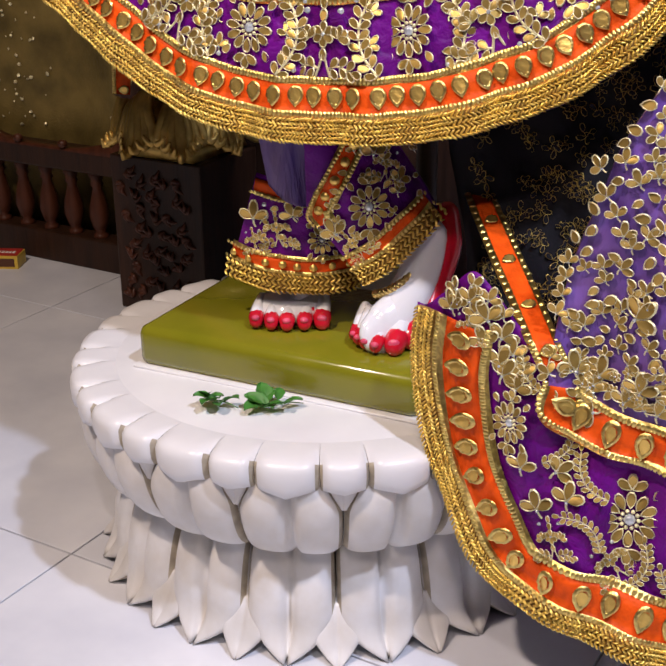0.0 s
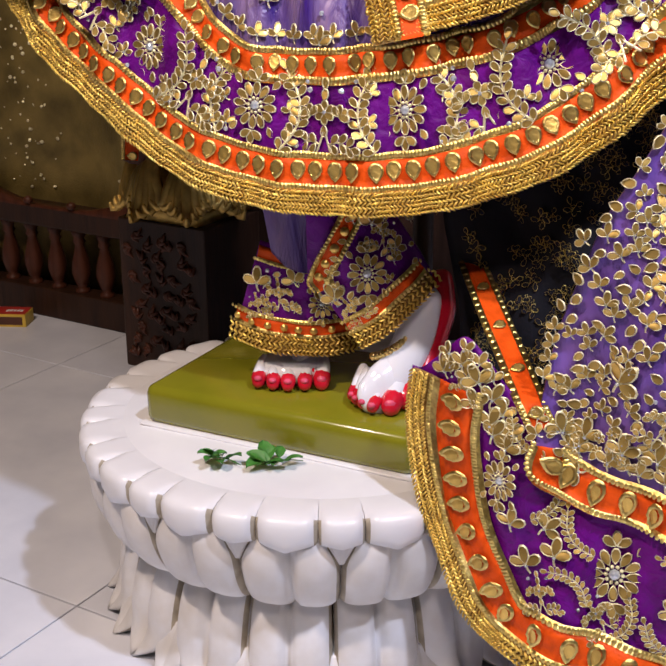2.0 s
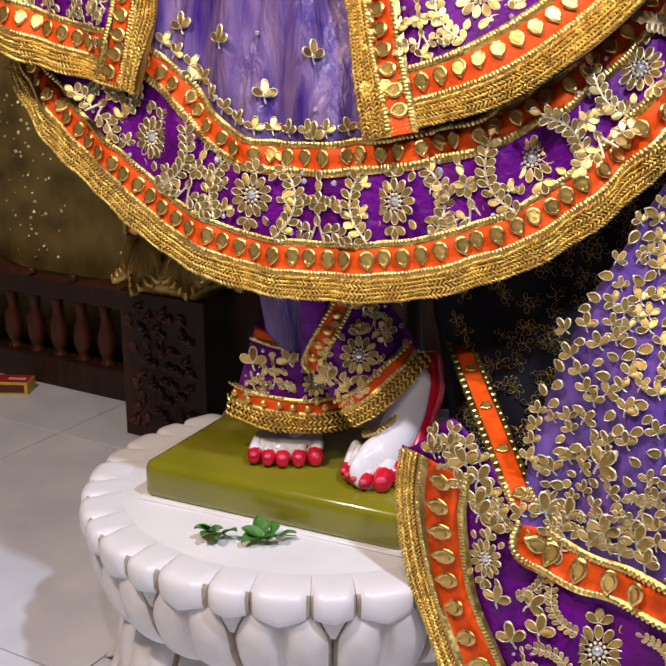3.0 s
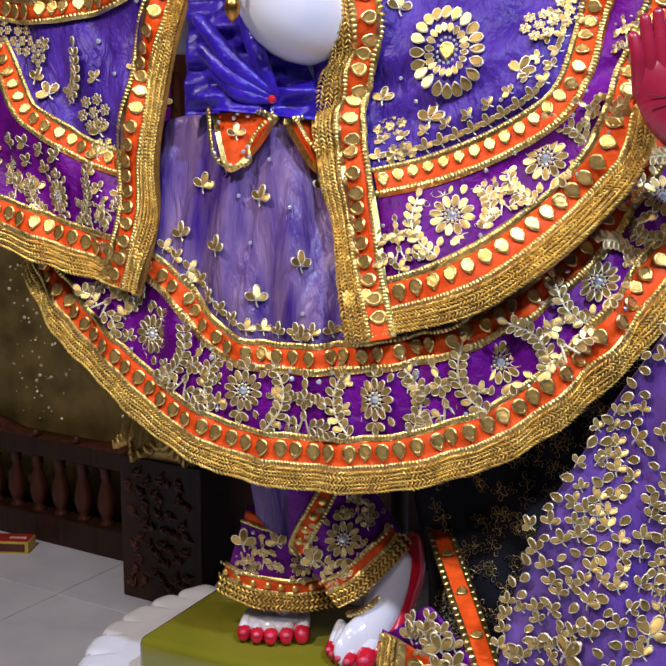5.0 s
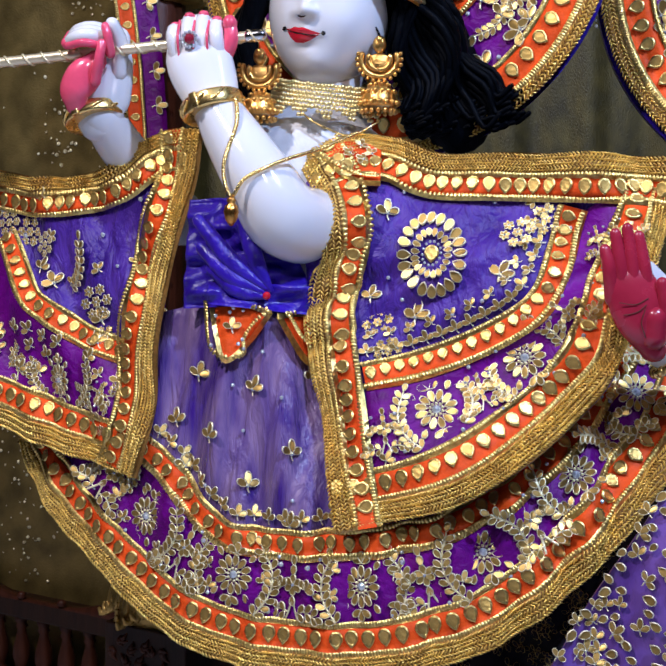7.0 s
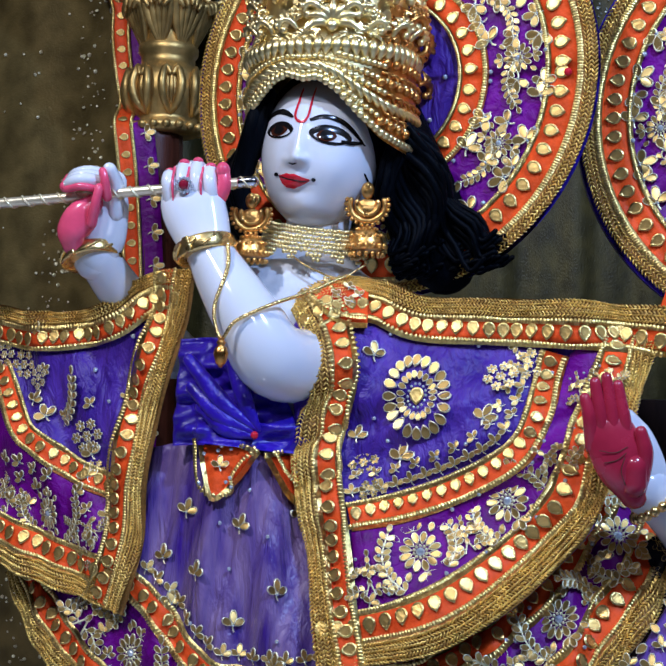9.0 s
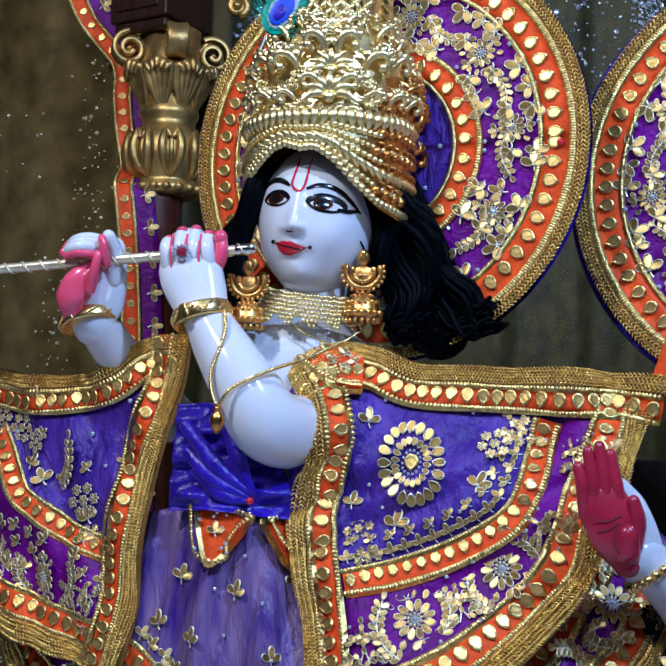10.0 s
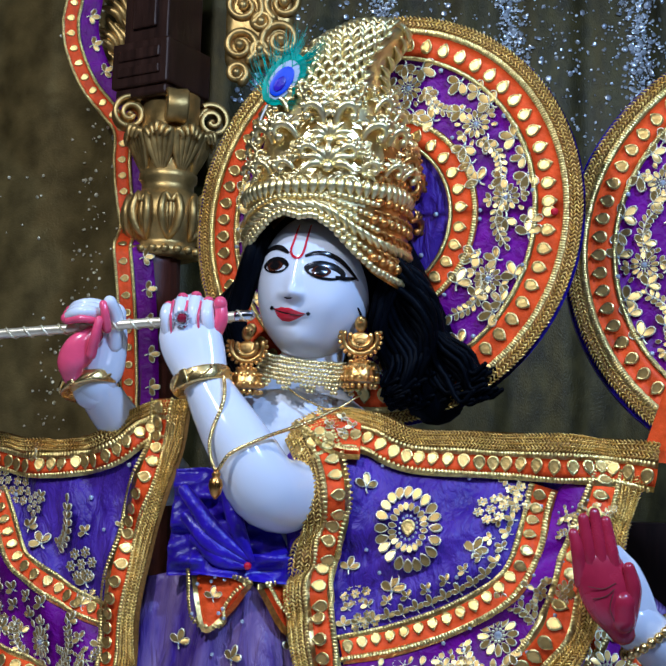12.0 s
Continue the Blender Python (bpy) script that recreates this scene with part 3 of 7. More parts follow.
def pedestal():
    ob = thing("lotus_pedestal", PC, "round white marble lotus pedestal of drooping petals with brown grooves", "pedestal")
    at = Matrix.Translation(PC)
    bm = bmesh.new()
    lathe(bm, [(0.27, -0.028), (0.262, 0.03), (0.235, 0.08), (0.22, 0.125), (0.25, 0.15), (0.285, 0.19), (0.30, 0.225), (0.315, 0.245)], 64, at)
    # the core is an even grey brown, darker than the petals
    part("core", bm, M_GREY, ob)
    bm = bmesh.new()
    lathe(bm, [(0.30, 0.235), (0.325, 0.25), (0.322, 0.262), (0.30, 0.2655), (0.15, 0.268)], 64, at)
    part("top_slab", bm, M_MARBLE, ob, "flat white marble top")

    def petal(w, prof, thick, groove, tip, lobes=1.0):
        """A petal along +x from (r, z) points: two convex lobes with a groove between; w(s) its half width as an angle."""
        bm = bmesh.new()
        c = spline(prof, 18)
        rows, back = [], []
        for i, (r, z) in enumerate(c):
            s = i / 18
            row, bk = [], []
            for j in range(25):
                q = j / 12 - 1
                a = w(s) * q
                body = (1 - abs(q) ** 7) + 0.30 * lobes * (1 - abs(2 * abs(q) - 1) ** 2) - groove * math.exp(-(q / 0.10) ** 2)
                rr = r + thick * body * (0.55 + 0.45 * math.sin(math.pi * min(1, s * 0.9 + 0.12))) + tip * soft(0.7, 1, s)
                row.append((rr * math.cos(a), rr * math.sin(a), z))
                bk.append(((r - 0.03) * math.cos(a), (r - 0.03) * math.sin(a), z))
            rows.append(row)
            back.append(bk)
        a, b = grid_mesh(bm, rows), grid_mesh(bm, back)
        for e, f in ((a[0], b[0]), (a[-1], b[-1]), ([r[0] for r in a], [r[0] for r in b]), ([r[-1] for r in a], [r[-1] for r in b])):
            for i in range(len(e) - 1):
                bm.faces.new((e[i], e[i + 1], f[i + 1], f[i]))
        bm.faces.ensure_lookup_table()
        # the outermost faces on both sides of the petal are brown
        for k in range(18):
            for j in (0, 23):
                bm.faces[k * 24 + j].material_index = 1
        bmesh.ops.recalc_face_normals(bm, faces=bm.faces[:])
        return mesh_of("petal", bm, [M_OLDMARBLE, M_EDGE])

    n = 16
    step = math.tau / n
    first = -math.pi / 2 - 0.080

    def wu(s):
        return step * 0.5 * ((0.70 + 0.29 * soft(0.0, 0.30, s)) if s < 0.5 else 0.99 - 0.42 * max(0, (s - 0.70) / 0.3) ** 2.2)

    def wl(s):
        return step * 0.5 * (0.98 - 0.90 * max(0, (s - 0.66) / 0.34) ** 2.0)

    upper = petal(wu, [(0.322, 0.240), (0.328, 0.215), (0.322, 0.175), (0.300, 0.130), (0.255, 0.098)], 0.017, 1.0, 0.0)
    tongue = petal(lambda s: step * (0.20 - 0.17 * s), [(0.330, 0.240), (0.333, 0.222), (0.330, 0.196)], 0.006, 0.1, 0.0, 0.3)
    lower = petal(wl, [(0.250, 0.135), (0.276, 0.100), (0.292, 0.045), (0.300, 0.005), (0.320, -0.026)], 0.016, 1.1, 0.004)
    under = petal(lambda s: step * 0.5 * (0.55 * math.sin(math.pi * min(1, 0.12 + 0.86 * s)) + 0.02), [(0.288, 0.040), (0.302, 0.010), (0.326, -0.027)], 0.010, 0.2, 0.006, 0.4)
    for i in range(n):
        a = first + i * step
        part("petal", upper, None, ob, m=at @ Matrix.Rotation(a, 4, "Z"))
        part("tongue", tongue, None, ob, m=at @ Matrix.Rotation(a + step / 2, 4, "Z"))
        part("lower_petal", lower, None, ob, m=at @ Matrix.Rotation(a + step * 0.93, 4, "Z"))
        part("under_petal", under, None, ob, m=at @ Matrix.Rotation(a + step * 0.43, 4, "Z"))

    # the turned-over lip: a broad fold over each petal and a narrow one over each tongue
    def lip(half, tipped):
        bm = bmesh.new()
        rows = []
        for i in range(17):
            q = i / 8 - 1
            wide = 1 - abs(q) ** 6
            low = tipped * (1 - abs(q)) ** 1.2
            prof = [(0.292, 0.2655), (0.320, 0.2680), (0.344, 0.2675), (0.3545, 0.2630), (0.357, 0.2500), (0.355, 0.236 - 0.010 * low), (0.348, 0.230 - 0.012 * low), (0.334, 0.229 - 0.012 * low)]
            row = []
            for k, (r, z) in enumerate(spline(prof, 12)):
                a = q * half
                f = (1 - 0.034 * (1 - wide) * soft(1, 9, k)) * (1 - 0.012 * q * q * soft(2, 9, k))
                row.append((r * f * math.cos(a), r * f * math.sin(a), z - 0.006 * (1 - wide) * soft(1, 6, k)))
            rows.append(row)
        grid_mesh(bm, rows)
        bm.faces.ensure_lookup_table()
        # the lower faces at both ends of the fold are brown
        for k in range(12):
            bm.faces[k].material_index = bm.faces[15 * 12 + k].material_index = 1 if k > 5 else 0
        bmesh.ops.recalc_face_normals(bm, faces=bm.faces[:])
        return mesh_of("lip_fold", bm, [M_MARBLE, M_EDGE])

    broad, narrow = lip(step * 0.285, 1.0), lip(step * 0.210, 0.5)
    for i in range(n):
        part("lip_fold", broad, None, ob, m=at @ Matrix.Rotation(first + i * step, 4, "Z"))
        part("lip_fold", narrow, None, ob, m=at @ Matrix.Rotation(first + (i + 0.5) * step, 4, "Z"))
    return ob


pedestal()

# ---- olive block under the feet ----
BOX_M = pose(-0.232, -0.040, 0, 0, 0, -23.5)
bm = bmesh.new()
box(bm, (-0.010, 0, 0.2685), (0.40, 0.27, 0.3255), 0, 0.012, BOX_M)
block = single("foot_block", bm, M_GREEN, "glossy olive-gold painted wooden block with rounded edges on the pedestal", "block")

bm = bmesh.new()
box(bm, (-0.016, -0.006, 0.2660), (0.406, 0.276, 0.2705), 0, 0.002, BOX_M)
single("sealant_bead", bm, M_MARBLE, "thin white sealant line round the foot of the block", "sealant")

# ---- basil sprigs ----


def sprig(x, y, turn, n, seed):
    rnd = random.Random(seed)
    ob = thing("basil_sprig", (x, y, 0.269), "small fresh green basil sprig lying on the marble", "leaf", "basil sprigs on the pedestal")
    m = pose(x, y, 0.271, 0, 0, turn)
    bm = bmesh.new()
    tube(bm, [(-0.02, 0, 0.002, 0.0009, 1), (0.01, 0.002, 0.004, 0.0009, 1), (0.035, -0.003, 0.001, 0.0006, 1)], 6, 0, 6)
    bm.transform(m)
    part("stalk", bm, M_LEAF, ob)
    bm = bmesh.new()
    rows = []
    for i in range(7):
        s = i / 6
        w = 0.0072 * math.sin(math.pi * min(1, s * 0.96 + 0.04)) ** 0.8
        rows.append([(s * 0.024, w * q + (0.0008 if i % 2 else 0) * (1 if q > 0 else -1 if q else 0), 0.004 * math.sin(s * 2.6) + 0.003 * abs(q)) for q in (-1, -0.5, 0, 0.5, 1)])
    grid_mesh(bm, rows)
    leaf = mesh_of("leaf", bm, M_LEAF)
    for i in range(n):
        part("leaf", leaf, None, ob, m=m @ pose(rnd.uniform(-0.018, 0.014), rnd.uniform(-0.006, 0.006), rnd.uniform(0.001, 0.006), rnd.uniform(-15, 15), rnd.uniform(-25, 5), rnd.uniform(0, 360))
             @ Matrix.Scale(rnd.uniform(0.9, 1.4), 4))


sprig(-0.120, -0.160, -20, 7, 3)
sprig(-0.042, -0.168, 20, 11, 8)

# ---- matchbox on the floor ----
mb = thing("matchbox", (-0.83, 1.165, 0), "red and yellow matchbox lying on the marble floor", "matchbox")
MB = pose(-0.845, 1.165, 0, 0, 0, -2)
bm = bmesh.new()
box(bm, (-0.055, -0.030, 0.0), (0.055, 0.030, 0.032), 0, 0.001, MB)
part("sleeve", bm, M_MATCHYEL, mb, smooth=False)
bm = bmesh.new()
box(bm, (-0.050, -0.028, 0.0325), (0.053, 0.027, 0.0333), 0, 0, MB)
part("label_panel", bm, M_MATCHRED, mb, "red printed label", smooth=False)
bm = bmesh.new()
box(bm, (-0.050, -0.0312, 0.006), (0.047, -0.0303, 0.026), 0, 0, MB)
part("striker", bm, M_MATCHSTRIP, mb, "brown striking strip", smooth=False)
for w in range(5):
    bm = bmesh.new()
    box(bm, (0.000 + w * 0.009, -0.010, 0.0335), (0.006 + w * 0.009, 0.004, 0.0340), 0, 0, MB)
    part("print_bar", bm, M_STRING, mb, smooth=False)

# ---- carved column ----


def column():
    ob = thing("altar_column", (-0.35, 0.93, 0), "dark carved wooden altar column with gilded acanthus and scroll capital", "column")
    m = pose(-0.488, 0.889, 0, 0, 0, -28)
    bm = bmesh.new()
    box(bm, (0, 0, 0), (0.232, 0.20, 0.34), 0, 0.004, m)
    base = part("base_block", bm, M_WOOD, ob, smooth=False)
    rnd = random.Random(4)
    for i in range(40):
        bm = bmesh.new()
        cx, cz = 0.030 + 0.172 * ((i * 0.618) % 1), 0.030 + 0.0072 * i
        a = rnd.uniform(0, 6.28)
        for b in (a, a + 0.9, a - 0.9):
            tube(bm, [(cx, 0.000, cz, 0.004, 0.8), (cx + 0.011 * math.cos(b), -0.004, cz + 0.011 * math.sin(b), 0.006, 0.8),
                      (cx + 0.021 * math.cos(b + 0.6), 0.000, cz + 0.021 * math.sin(b + 0.6), 0.002, 0.8)], 7, 0, 5)
        bm.transform(m)
        part("carved_leaf", bm, M_WOODRED, base)
    # gilded acanthus collar
    c = m @ Vector((0.116, 0.10, 0))
    bm = bmesh.new()
    lathe(bm, [(0.135, 0.34), (0.125, 0.37), (0.10, 0.42), (0.095, 0.46), (0.085, 0.47)], 4, Matrix.Translation((c.x, c.y, 0)) @ pose(0, 0, 0, 0, 0, 17))
    col = part("acanthus_core", bm, M_OLDGOLD, ob, "worn gilded carving")
    bm = bmesh.new()
    for k in (-3, -2, -1, 0, 1, 2, 3):
        j = abs(k)
        tube(bm, [(0.080, k * 0.003, 0.478, 0.008, 1), (0.112, k * 0.008, 0.462 - j * 0.005, 0.011, 1), (0.130 - 0.004 * j, k * 0.014, 0.415 - 0.003 * j, 0.012, 1),
                  (0.142 - 0.006 * j, k * 0.016, 0.372 + 0.004 * j, 0.011, 1), (0.160 - 0.010 * j, k * 0.014, 0.352 + 0.010 * j, 0.008, 1), (0.166 - 0.010 * j, k * 0.011, 0.366 + 0.010 * j, 0.004, 1)], 8, 0, 14)
    leaf = mesh_of("acanthus_leaf", bm, M_OLDGOLD)
    for i in range(8):
        part("acanthus_leaf", leaf, None, col, m=Matrix.Translation((c.x, c.y, 0)) @ Matrix.Rotation(i * math.tau / 8 + 0.15, 4, "Z"))
    # shaft
    bm = bmesh.new()
    lathe(bm, [(0.088, 0.46), (0.075, 0.6), (0.066, 1.72), (0.064, 1.76)], 32, Matrix.Translation((c.x - 0.045, c.y, 0)), wob=lambda a, r, z: r * (1 + 0.03 * math.cos(16 * a)))
    shaft = part("shaft", bm, M_WOODRED, ob, "fluted dark red wood")
    for j in range(15):
        for a in (-2.05,):
            bm = bmesh.new()
            for t in (-0.6, 0, 0.6):
                tube(bm, [(0, 0, 0, 0.003, 1), (0.012 * t, -0.003, 0.02, 0.006, 0.7), (0.02 * t, -0.001, 0.038, 0.002, 0.7)], 6, 0, 5)
            bm.transform(Matrix.Translation((c.x - 0.045, c.y, 0.5 + j * 0.078)) @ Matrix.Rotation(a + math.pi / 2, 4, "Z") @ Matrix.Translation((0, -0.068, 0)))
            part("gilt_spray", bm, M_OLDGOLD, shaft)
    # capital: bead ring, lobed bulb, neck, leaf bell and four corner volutes
    top = Matrix.Translation((c.x - 0.016, c.y, 0))
    bm = bmesh.new()
    lathe(bm, [(0.066, 1.735), (0.080, 1.742), (0.082, 1.757), (0.070, 1.765), (0.070, 1.775), (0.084, 1.80), (0.090, 1.835), (0.087, 1.865), (0.074, 1.888), (0.062, 1.898),
               (0.062, 1.915), (0.069, 1.924), (0.069, 1.938), (0.062, 1.946), (0.066, 1.99), (0.076, 2.03), (0.074, 2.05), (0.068, 2.06), (0.068, 2.13)], 48, top)
    cap = part("capital", bm, M_OLDGOLD, ob, "gilded capital with scrolls")
    for i in range(18):
        a = i * math.tau / 18
        bm = bmesh.new()
        blob(bm, (0.083 * math.cos(a), 0.083 * math.sin(a), 1.750), (0.011, 0.011, 0.010), 0, 8, 6)
        bm.transform(top)
        part("bead", bm, M_OLDGOLD, cap)
    bm = bmesh.new()
    for sy in (-1, 1):
        tube(bm, [(0.070, 0, 1.778, 0.007, 1), (0.090, sy * 0.015, 1.80, 0.009, 1), (0.097, sy * 0.022, 1.84, 0.011, 1), (0.090, sy * 0.013, 1.878, 0.008, 1), (0.095, sy * 0.004, 1.862, 0.005, 1)], 8, 0, 14)
    tube(bm, [(0.078, 0, 1.79, 0.004, 1), (0.092, 0, 1.83, 0.006, 1), (0.086, 0, 1.866, 0.005, 1)], 8, 0, 8)
    lobe = mesh_of("bulb_lobe", bm, M_OLDGOLD)
    bm = bmesh.new()
    for k in (-2, -1, 0, 1, 2):
        tube(bm, [(0.062, k * 0.004, 1.946, 0.006, 1), (0.074, k * 0.011, 1.985, 0.011, 1), (0.090 - 0.002 * abs(k), k * 0.015, 2.025 - 0.004 * abs(k), 0.012, 1),
                  (0.106 - 0.004 * abs(k), k * 0.014, 2.040 - 0.007 * abs(k), 0.010, 1), (0.110 - 0.004 * abs(k), k * 0.010, 2.020 - 0.004 * abs(k), 0.005, 1)], 8, 0, 14)
    leaf = mesh_of("bell_leaf", bm, M_OLDGOLD)
    for i in range(8):
        a = i * math.tau / 8 + 0.28
        part("bulb_lobe", lobe, None, cap, m=top @ Matrix.Rotation(a, 4, "Z"))
        part("bell_leaf", leaf, None, cap, m=top @ Matrix.Rotation(a + 0.39, 4, "Z"))
    bm = bmesh.new()
    rows = []
    for k in range(46):
        q = k / 45
        a = -0.4 - q * 3.6 * math.pi + 2.6
        rr = 0.043 * (1 - 0.80 * q)
        px_, pz = 0.098 + rr * math.cos(a), 2.078 + rr * math.sin(a)
        w = 0.024 - 0.004 * q
        dx, dz = math.cos(a) * 0.0055, math.sin(a) * 0.0055
        rows.append([(px_ + dx * u, v * w, pz + dz * u) for u, v in ((-1, -1), (0.4, -1.08), (1, -0.9), (0.5, 0), (1, 0.9), (0.4, 1.08), (-1, 1), (-1, -1))])
    grid_mesh(bm, rows)
    tube(bm, [(0.052, 0, 2.035, 0.010, 1.4), (0.062, 0, 2.075, 0.010, 1.4), (0.082, 0, 2.108, 0.009, 1.4), (0.100, 0, 2.114, 0.007, 1.4)], 10, 0, 12)
    blob(bm, (0.098, 0, 2.078), (0.009, 0.021, 0.009), 0, 12, 8)
    bmesh.ops.recalc_face_normals(bm, faces=bm.faces[:])
    volute = mesh_of("scroll", bm, M_OLDGOLD)
    for i in range(4):
        part("scroll", volute, None, cap, m=top @ Matrix.Rotation(math.radians(-163 + 90 * i), 4, "Z"))
    bm = bmesh.new()
    at_top = top @ Matrix.Translation((-0.028, 0, 0)) @ TURN
    box(bm, (-0.076, -0.076, 2.112), (0.076, 0.076, 2.136), 0, 0.006, at_top)
    box(bm, (-0.084, -0.084, 2.136), (0.084, 0.084, 2.246), 0, 0.005, at_top)
    box(bm, (-0.062, -0.090, 2.160), (0.062, -0.082, 2.182), 0, 0.003, at_top)
    box(bm, (-0.062, -0.090, 2.198), (0.062, -0.082, 2.226), 0, 0.004, at_top)
    box(bm, (-0.066, -0.066, 2.246), (0.066, 0.066, 2.62), 0, 0.004, at_top)
    box(bm, (-0.036, -0.076, 2.28), (0.036, -0.064, 2.56), 0, 0.004, at_top)
    part("impost", bm, M_WOOD, ob, smooth=False)
    return c


COL = column()

# ---- gilded scroll bracket beside the column top ----
br = thing("scroll_bracket", (-0.10, 0.98, 2.2), "gilded carved scroll bracket under the altar beam", "bracket")
bm = bmesh.new()
box(bm, (-0.24, 0.96, 2.225), (-0.07, 1.03, 2.66), 0, 0.02)
part("backing", bm, M_OLDGOLD, br)
for cx, cz, r, s in ((-0.200, 2.275, 0.044, 1), (-0.100, 2.290, 0.050, -1), (-0.195, 2.375, 0.050, 1), (-0.095, 2.385, 0.048, -1), (-0.205, 2.205, 0.026, 1), (-0.150, 2.265, 0.022, -1), (-0.150, 2.335, 0.026, 1), (-0.20, 2.49, 0.05, 1), (-0.10, 2.50, 0.05, -1)):
    bm = bmesh.new()
    pts = []
    for k in range(18):
        q = k / 17 * 3.2 * math.pi
        rr = r * (1 - k / 22)
        pts.append((cx + s * rr * math.cos(q - 1), 0.955, cz + rr * math.sin(q - 1), 0.012 * (1 - k / 36), 1.3))
    tube(bm, pts, 8, 0, 48)
    blob(bm, (cx, 0.95, cz), (0.014, 0.016, 0.014), 0, 10, 8)
    part("scroll", bm, M_OLDGOLD, br)
# ---- gilded leaf carving beside the impost ----
orn = thing("leaf_carving", (-0.53, 0.99, 2.2), "gilded curling leaf carving on the altar beam", "carving")
rnd = random.Random(14)
for i, (x, z, a, L) in enumerate(((-0.545, 2.20, 1.9, 0.10), (-0.530, 2.19, 1.3, 0.11), (-0.515, 2.19, 0.8, 0.08), (-0.550, 2.26, 1.8, 0.12), (-0.530, 2.27, 1.2, 0.10), (-0.560, 2.22, 2.5, 0.06), (-0.500, 2.23, 0.3, 0.07), (-0.54, 2.34, 1.6, 0.10))):
    bm = bmesh.new()
    for k in (-1, 0, 1):
        b = a + k * 0.34
        tube(bm, [(x + 0.03, 1.09, z, 0.008, 1), (x + 0.03 + math.cos(b) * L * 0.4, 1.06, z + math.sin(b) * L * 0.5, 0.014, 1), (x + 0.03 + math.cos(b + 0.5) * L * 0.7, 1.05, z + math.sin(b + 0.5) * L, 0.006, 1)], 8, 0, 10)
    part("leaf", bm, M_OLDGOLD, orn)

# ---- balustrade ----


def balustrade():
    ob = thing("balustrade", TURN @ Vector((-1.35, 0.74, 0)), "low dark wooden altar railing with turned balusters", "railing")
    y0 = 0.715
    bm = bmesh.new()
    box(bm, (-2.3, y0, 0), (-0.935, y0 + 0.06, 0.075), 0, 0.004, TURN)
    part("bottom_rail", bm, M_WOOD, ob, smooth=False)
    bm = bmesh.new()
    box(bm, (-2.3, y0, 0.232), (-0.935, y0 + 0.06, 0.285), 0, 0.006, TURN)
    rail = part("top_rail", bm, M_WOOD, ob, smooth=False)
    bm = bmesh.new()
    rows = []
    for x in np.linspace(-2.3, -0.935, 60):
        h = 0.285 + 0.035 * (0.5 + 0.5 * math.cos((x + 0.935) * 12.0)) ** 2.2
        rows.append([TURN @ Vector(p) for p in ((x, y0, 0.28), (x, y0, h), (x, y0 + 0.03, h), (x, y0 + 0.03, 0.28))])
    grid_mesh(bm, rows)
    part("crest", bm, M_WOODRED, rail, "carved wavy crest")
    bm = bmesh.new()
    lathe(bm, [(0.018, 0.07), (0.018, 0.082), (0.011, 0.088), (0.017, 0.098), (0.024, 0.125), (0.022, 0.15), (0.014, 0.18), (0.011, 0.195), (0.016, 0.203), (0.012, 0.21), (0.018, 0.222), (0.018, 0.236)], 16)
    bal = mesh_of("baluster", bm, M_WOODRED)
    for i in range(17):
        p = TURN @ Vector((-0.985 - i * 0.079, y0 + 0.03, 0))
        part("baluster", bal, None, ob, m=Matrix.Translation(p))
    for i in range(9):
        bm = bmesh.new()
        p = TURN @ Vector((-1.13 - i * 0.14, y0 - 0.002, 0.297))
        blob(bm, p, (0.012, 0.010, 0.010), 0, 10, 8)
        part("knob", bm, M_WOODRED, ob)


balustrade()

# ---- backdrop cloths ----


def curtain(name, x0, x1, y, z0, z1, material, label, amp=0.008, freq=26, m=None):
    bm = bmesh.new()
    xs = np.linspace(x0, x1, int((x1 - x0) * 110))
    rows = []
    for z in np.linspace(z0, z1, 14):
        rows.append([(x, y + amp * math.sin(freq * x + 0.8 * math.sin(3 * z + x)) + amp * 0.4 * math.sin(freq * 2.3 * x + 1), z) for x in xs])
    grid_mesh(bm, rows)
    if m is not None:
        bm.transform(m)
    ob = single(name, bm, material, label, "curtain", kind="structure")
    sol = ob.modifiers.new("thickness", "SOLIDIFY")
    sol.thickness = 0.003
    return ob


curtain("backdrop_curtain", -2.2, 2.2, 1.55, 0.0, 3.2, M_CURTAIN, "shimmering olive gold sequin curtain behind the altar")
curtain("backdrop_panel", -2.4, -0.93, 0.80, 0.02, 3.2, M_PANEL, "dull gold brocade cloth hanging behind the railing", 0.012, 9, TURN)


def sequins(x0, x1, z0, z1, depth, count, seed, m, label, streak):
    """Loose bright sequins in hanging streaks over a curtain."""
    rnd = random.Random(seed)
    bm = bmesh.new()
    items = []
    while len(items) < count:
        x, z = rnd.uniform(x0, x1), rnd.uniform(z0, z1)
        if rnd.random() > 0.06 + 0.94 * max(0, math.sin(streak * x + 1.3 * math.sin(2.1 * z))) ** 6:
            continue
        n = Vector((rnd.gauss(0, 0.45), -1, rnd.gauss(0, 0.45))).normalized()
        a = n.orthogonal().normalized()
        r = rnd.uniform(0.0016, 0.0050) if rnd.random() < 0.85 else rnd.uniform(0.005, 0.010 if streak > 10 else 0.006)
        items.append((m @ Vector((x, depth(x, z) - 0.005, z)), a * r, n.cross(a) * r, n * r * 0.3))
    knots(bm, items)
    single("curtain_sequins", bm, M_SPARK if streak > 10 else M_PALE, label, "sequin", kind="stuff", smooth=False)


def fold_at(y, amp, freq):
    return lambda x, z: y + amp * math.sin(freq * x + 0.8 * math.sin(3 * z + x)) + amp * 0.4 * math.sin(freq * 2.3 * x + 1)


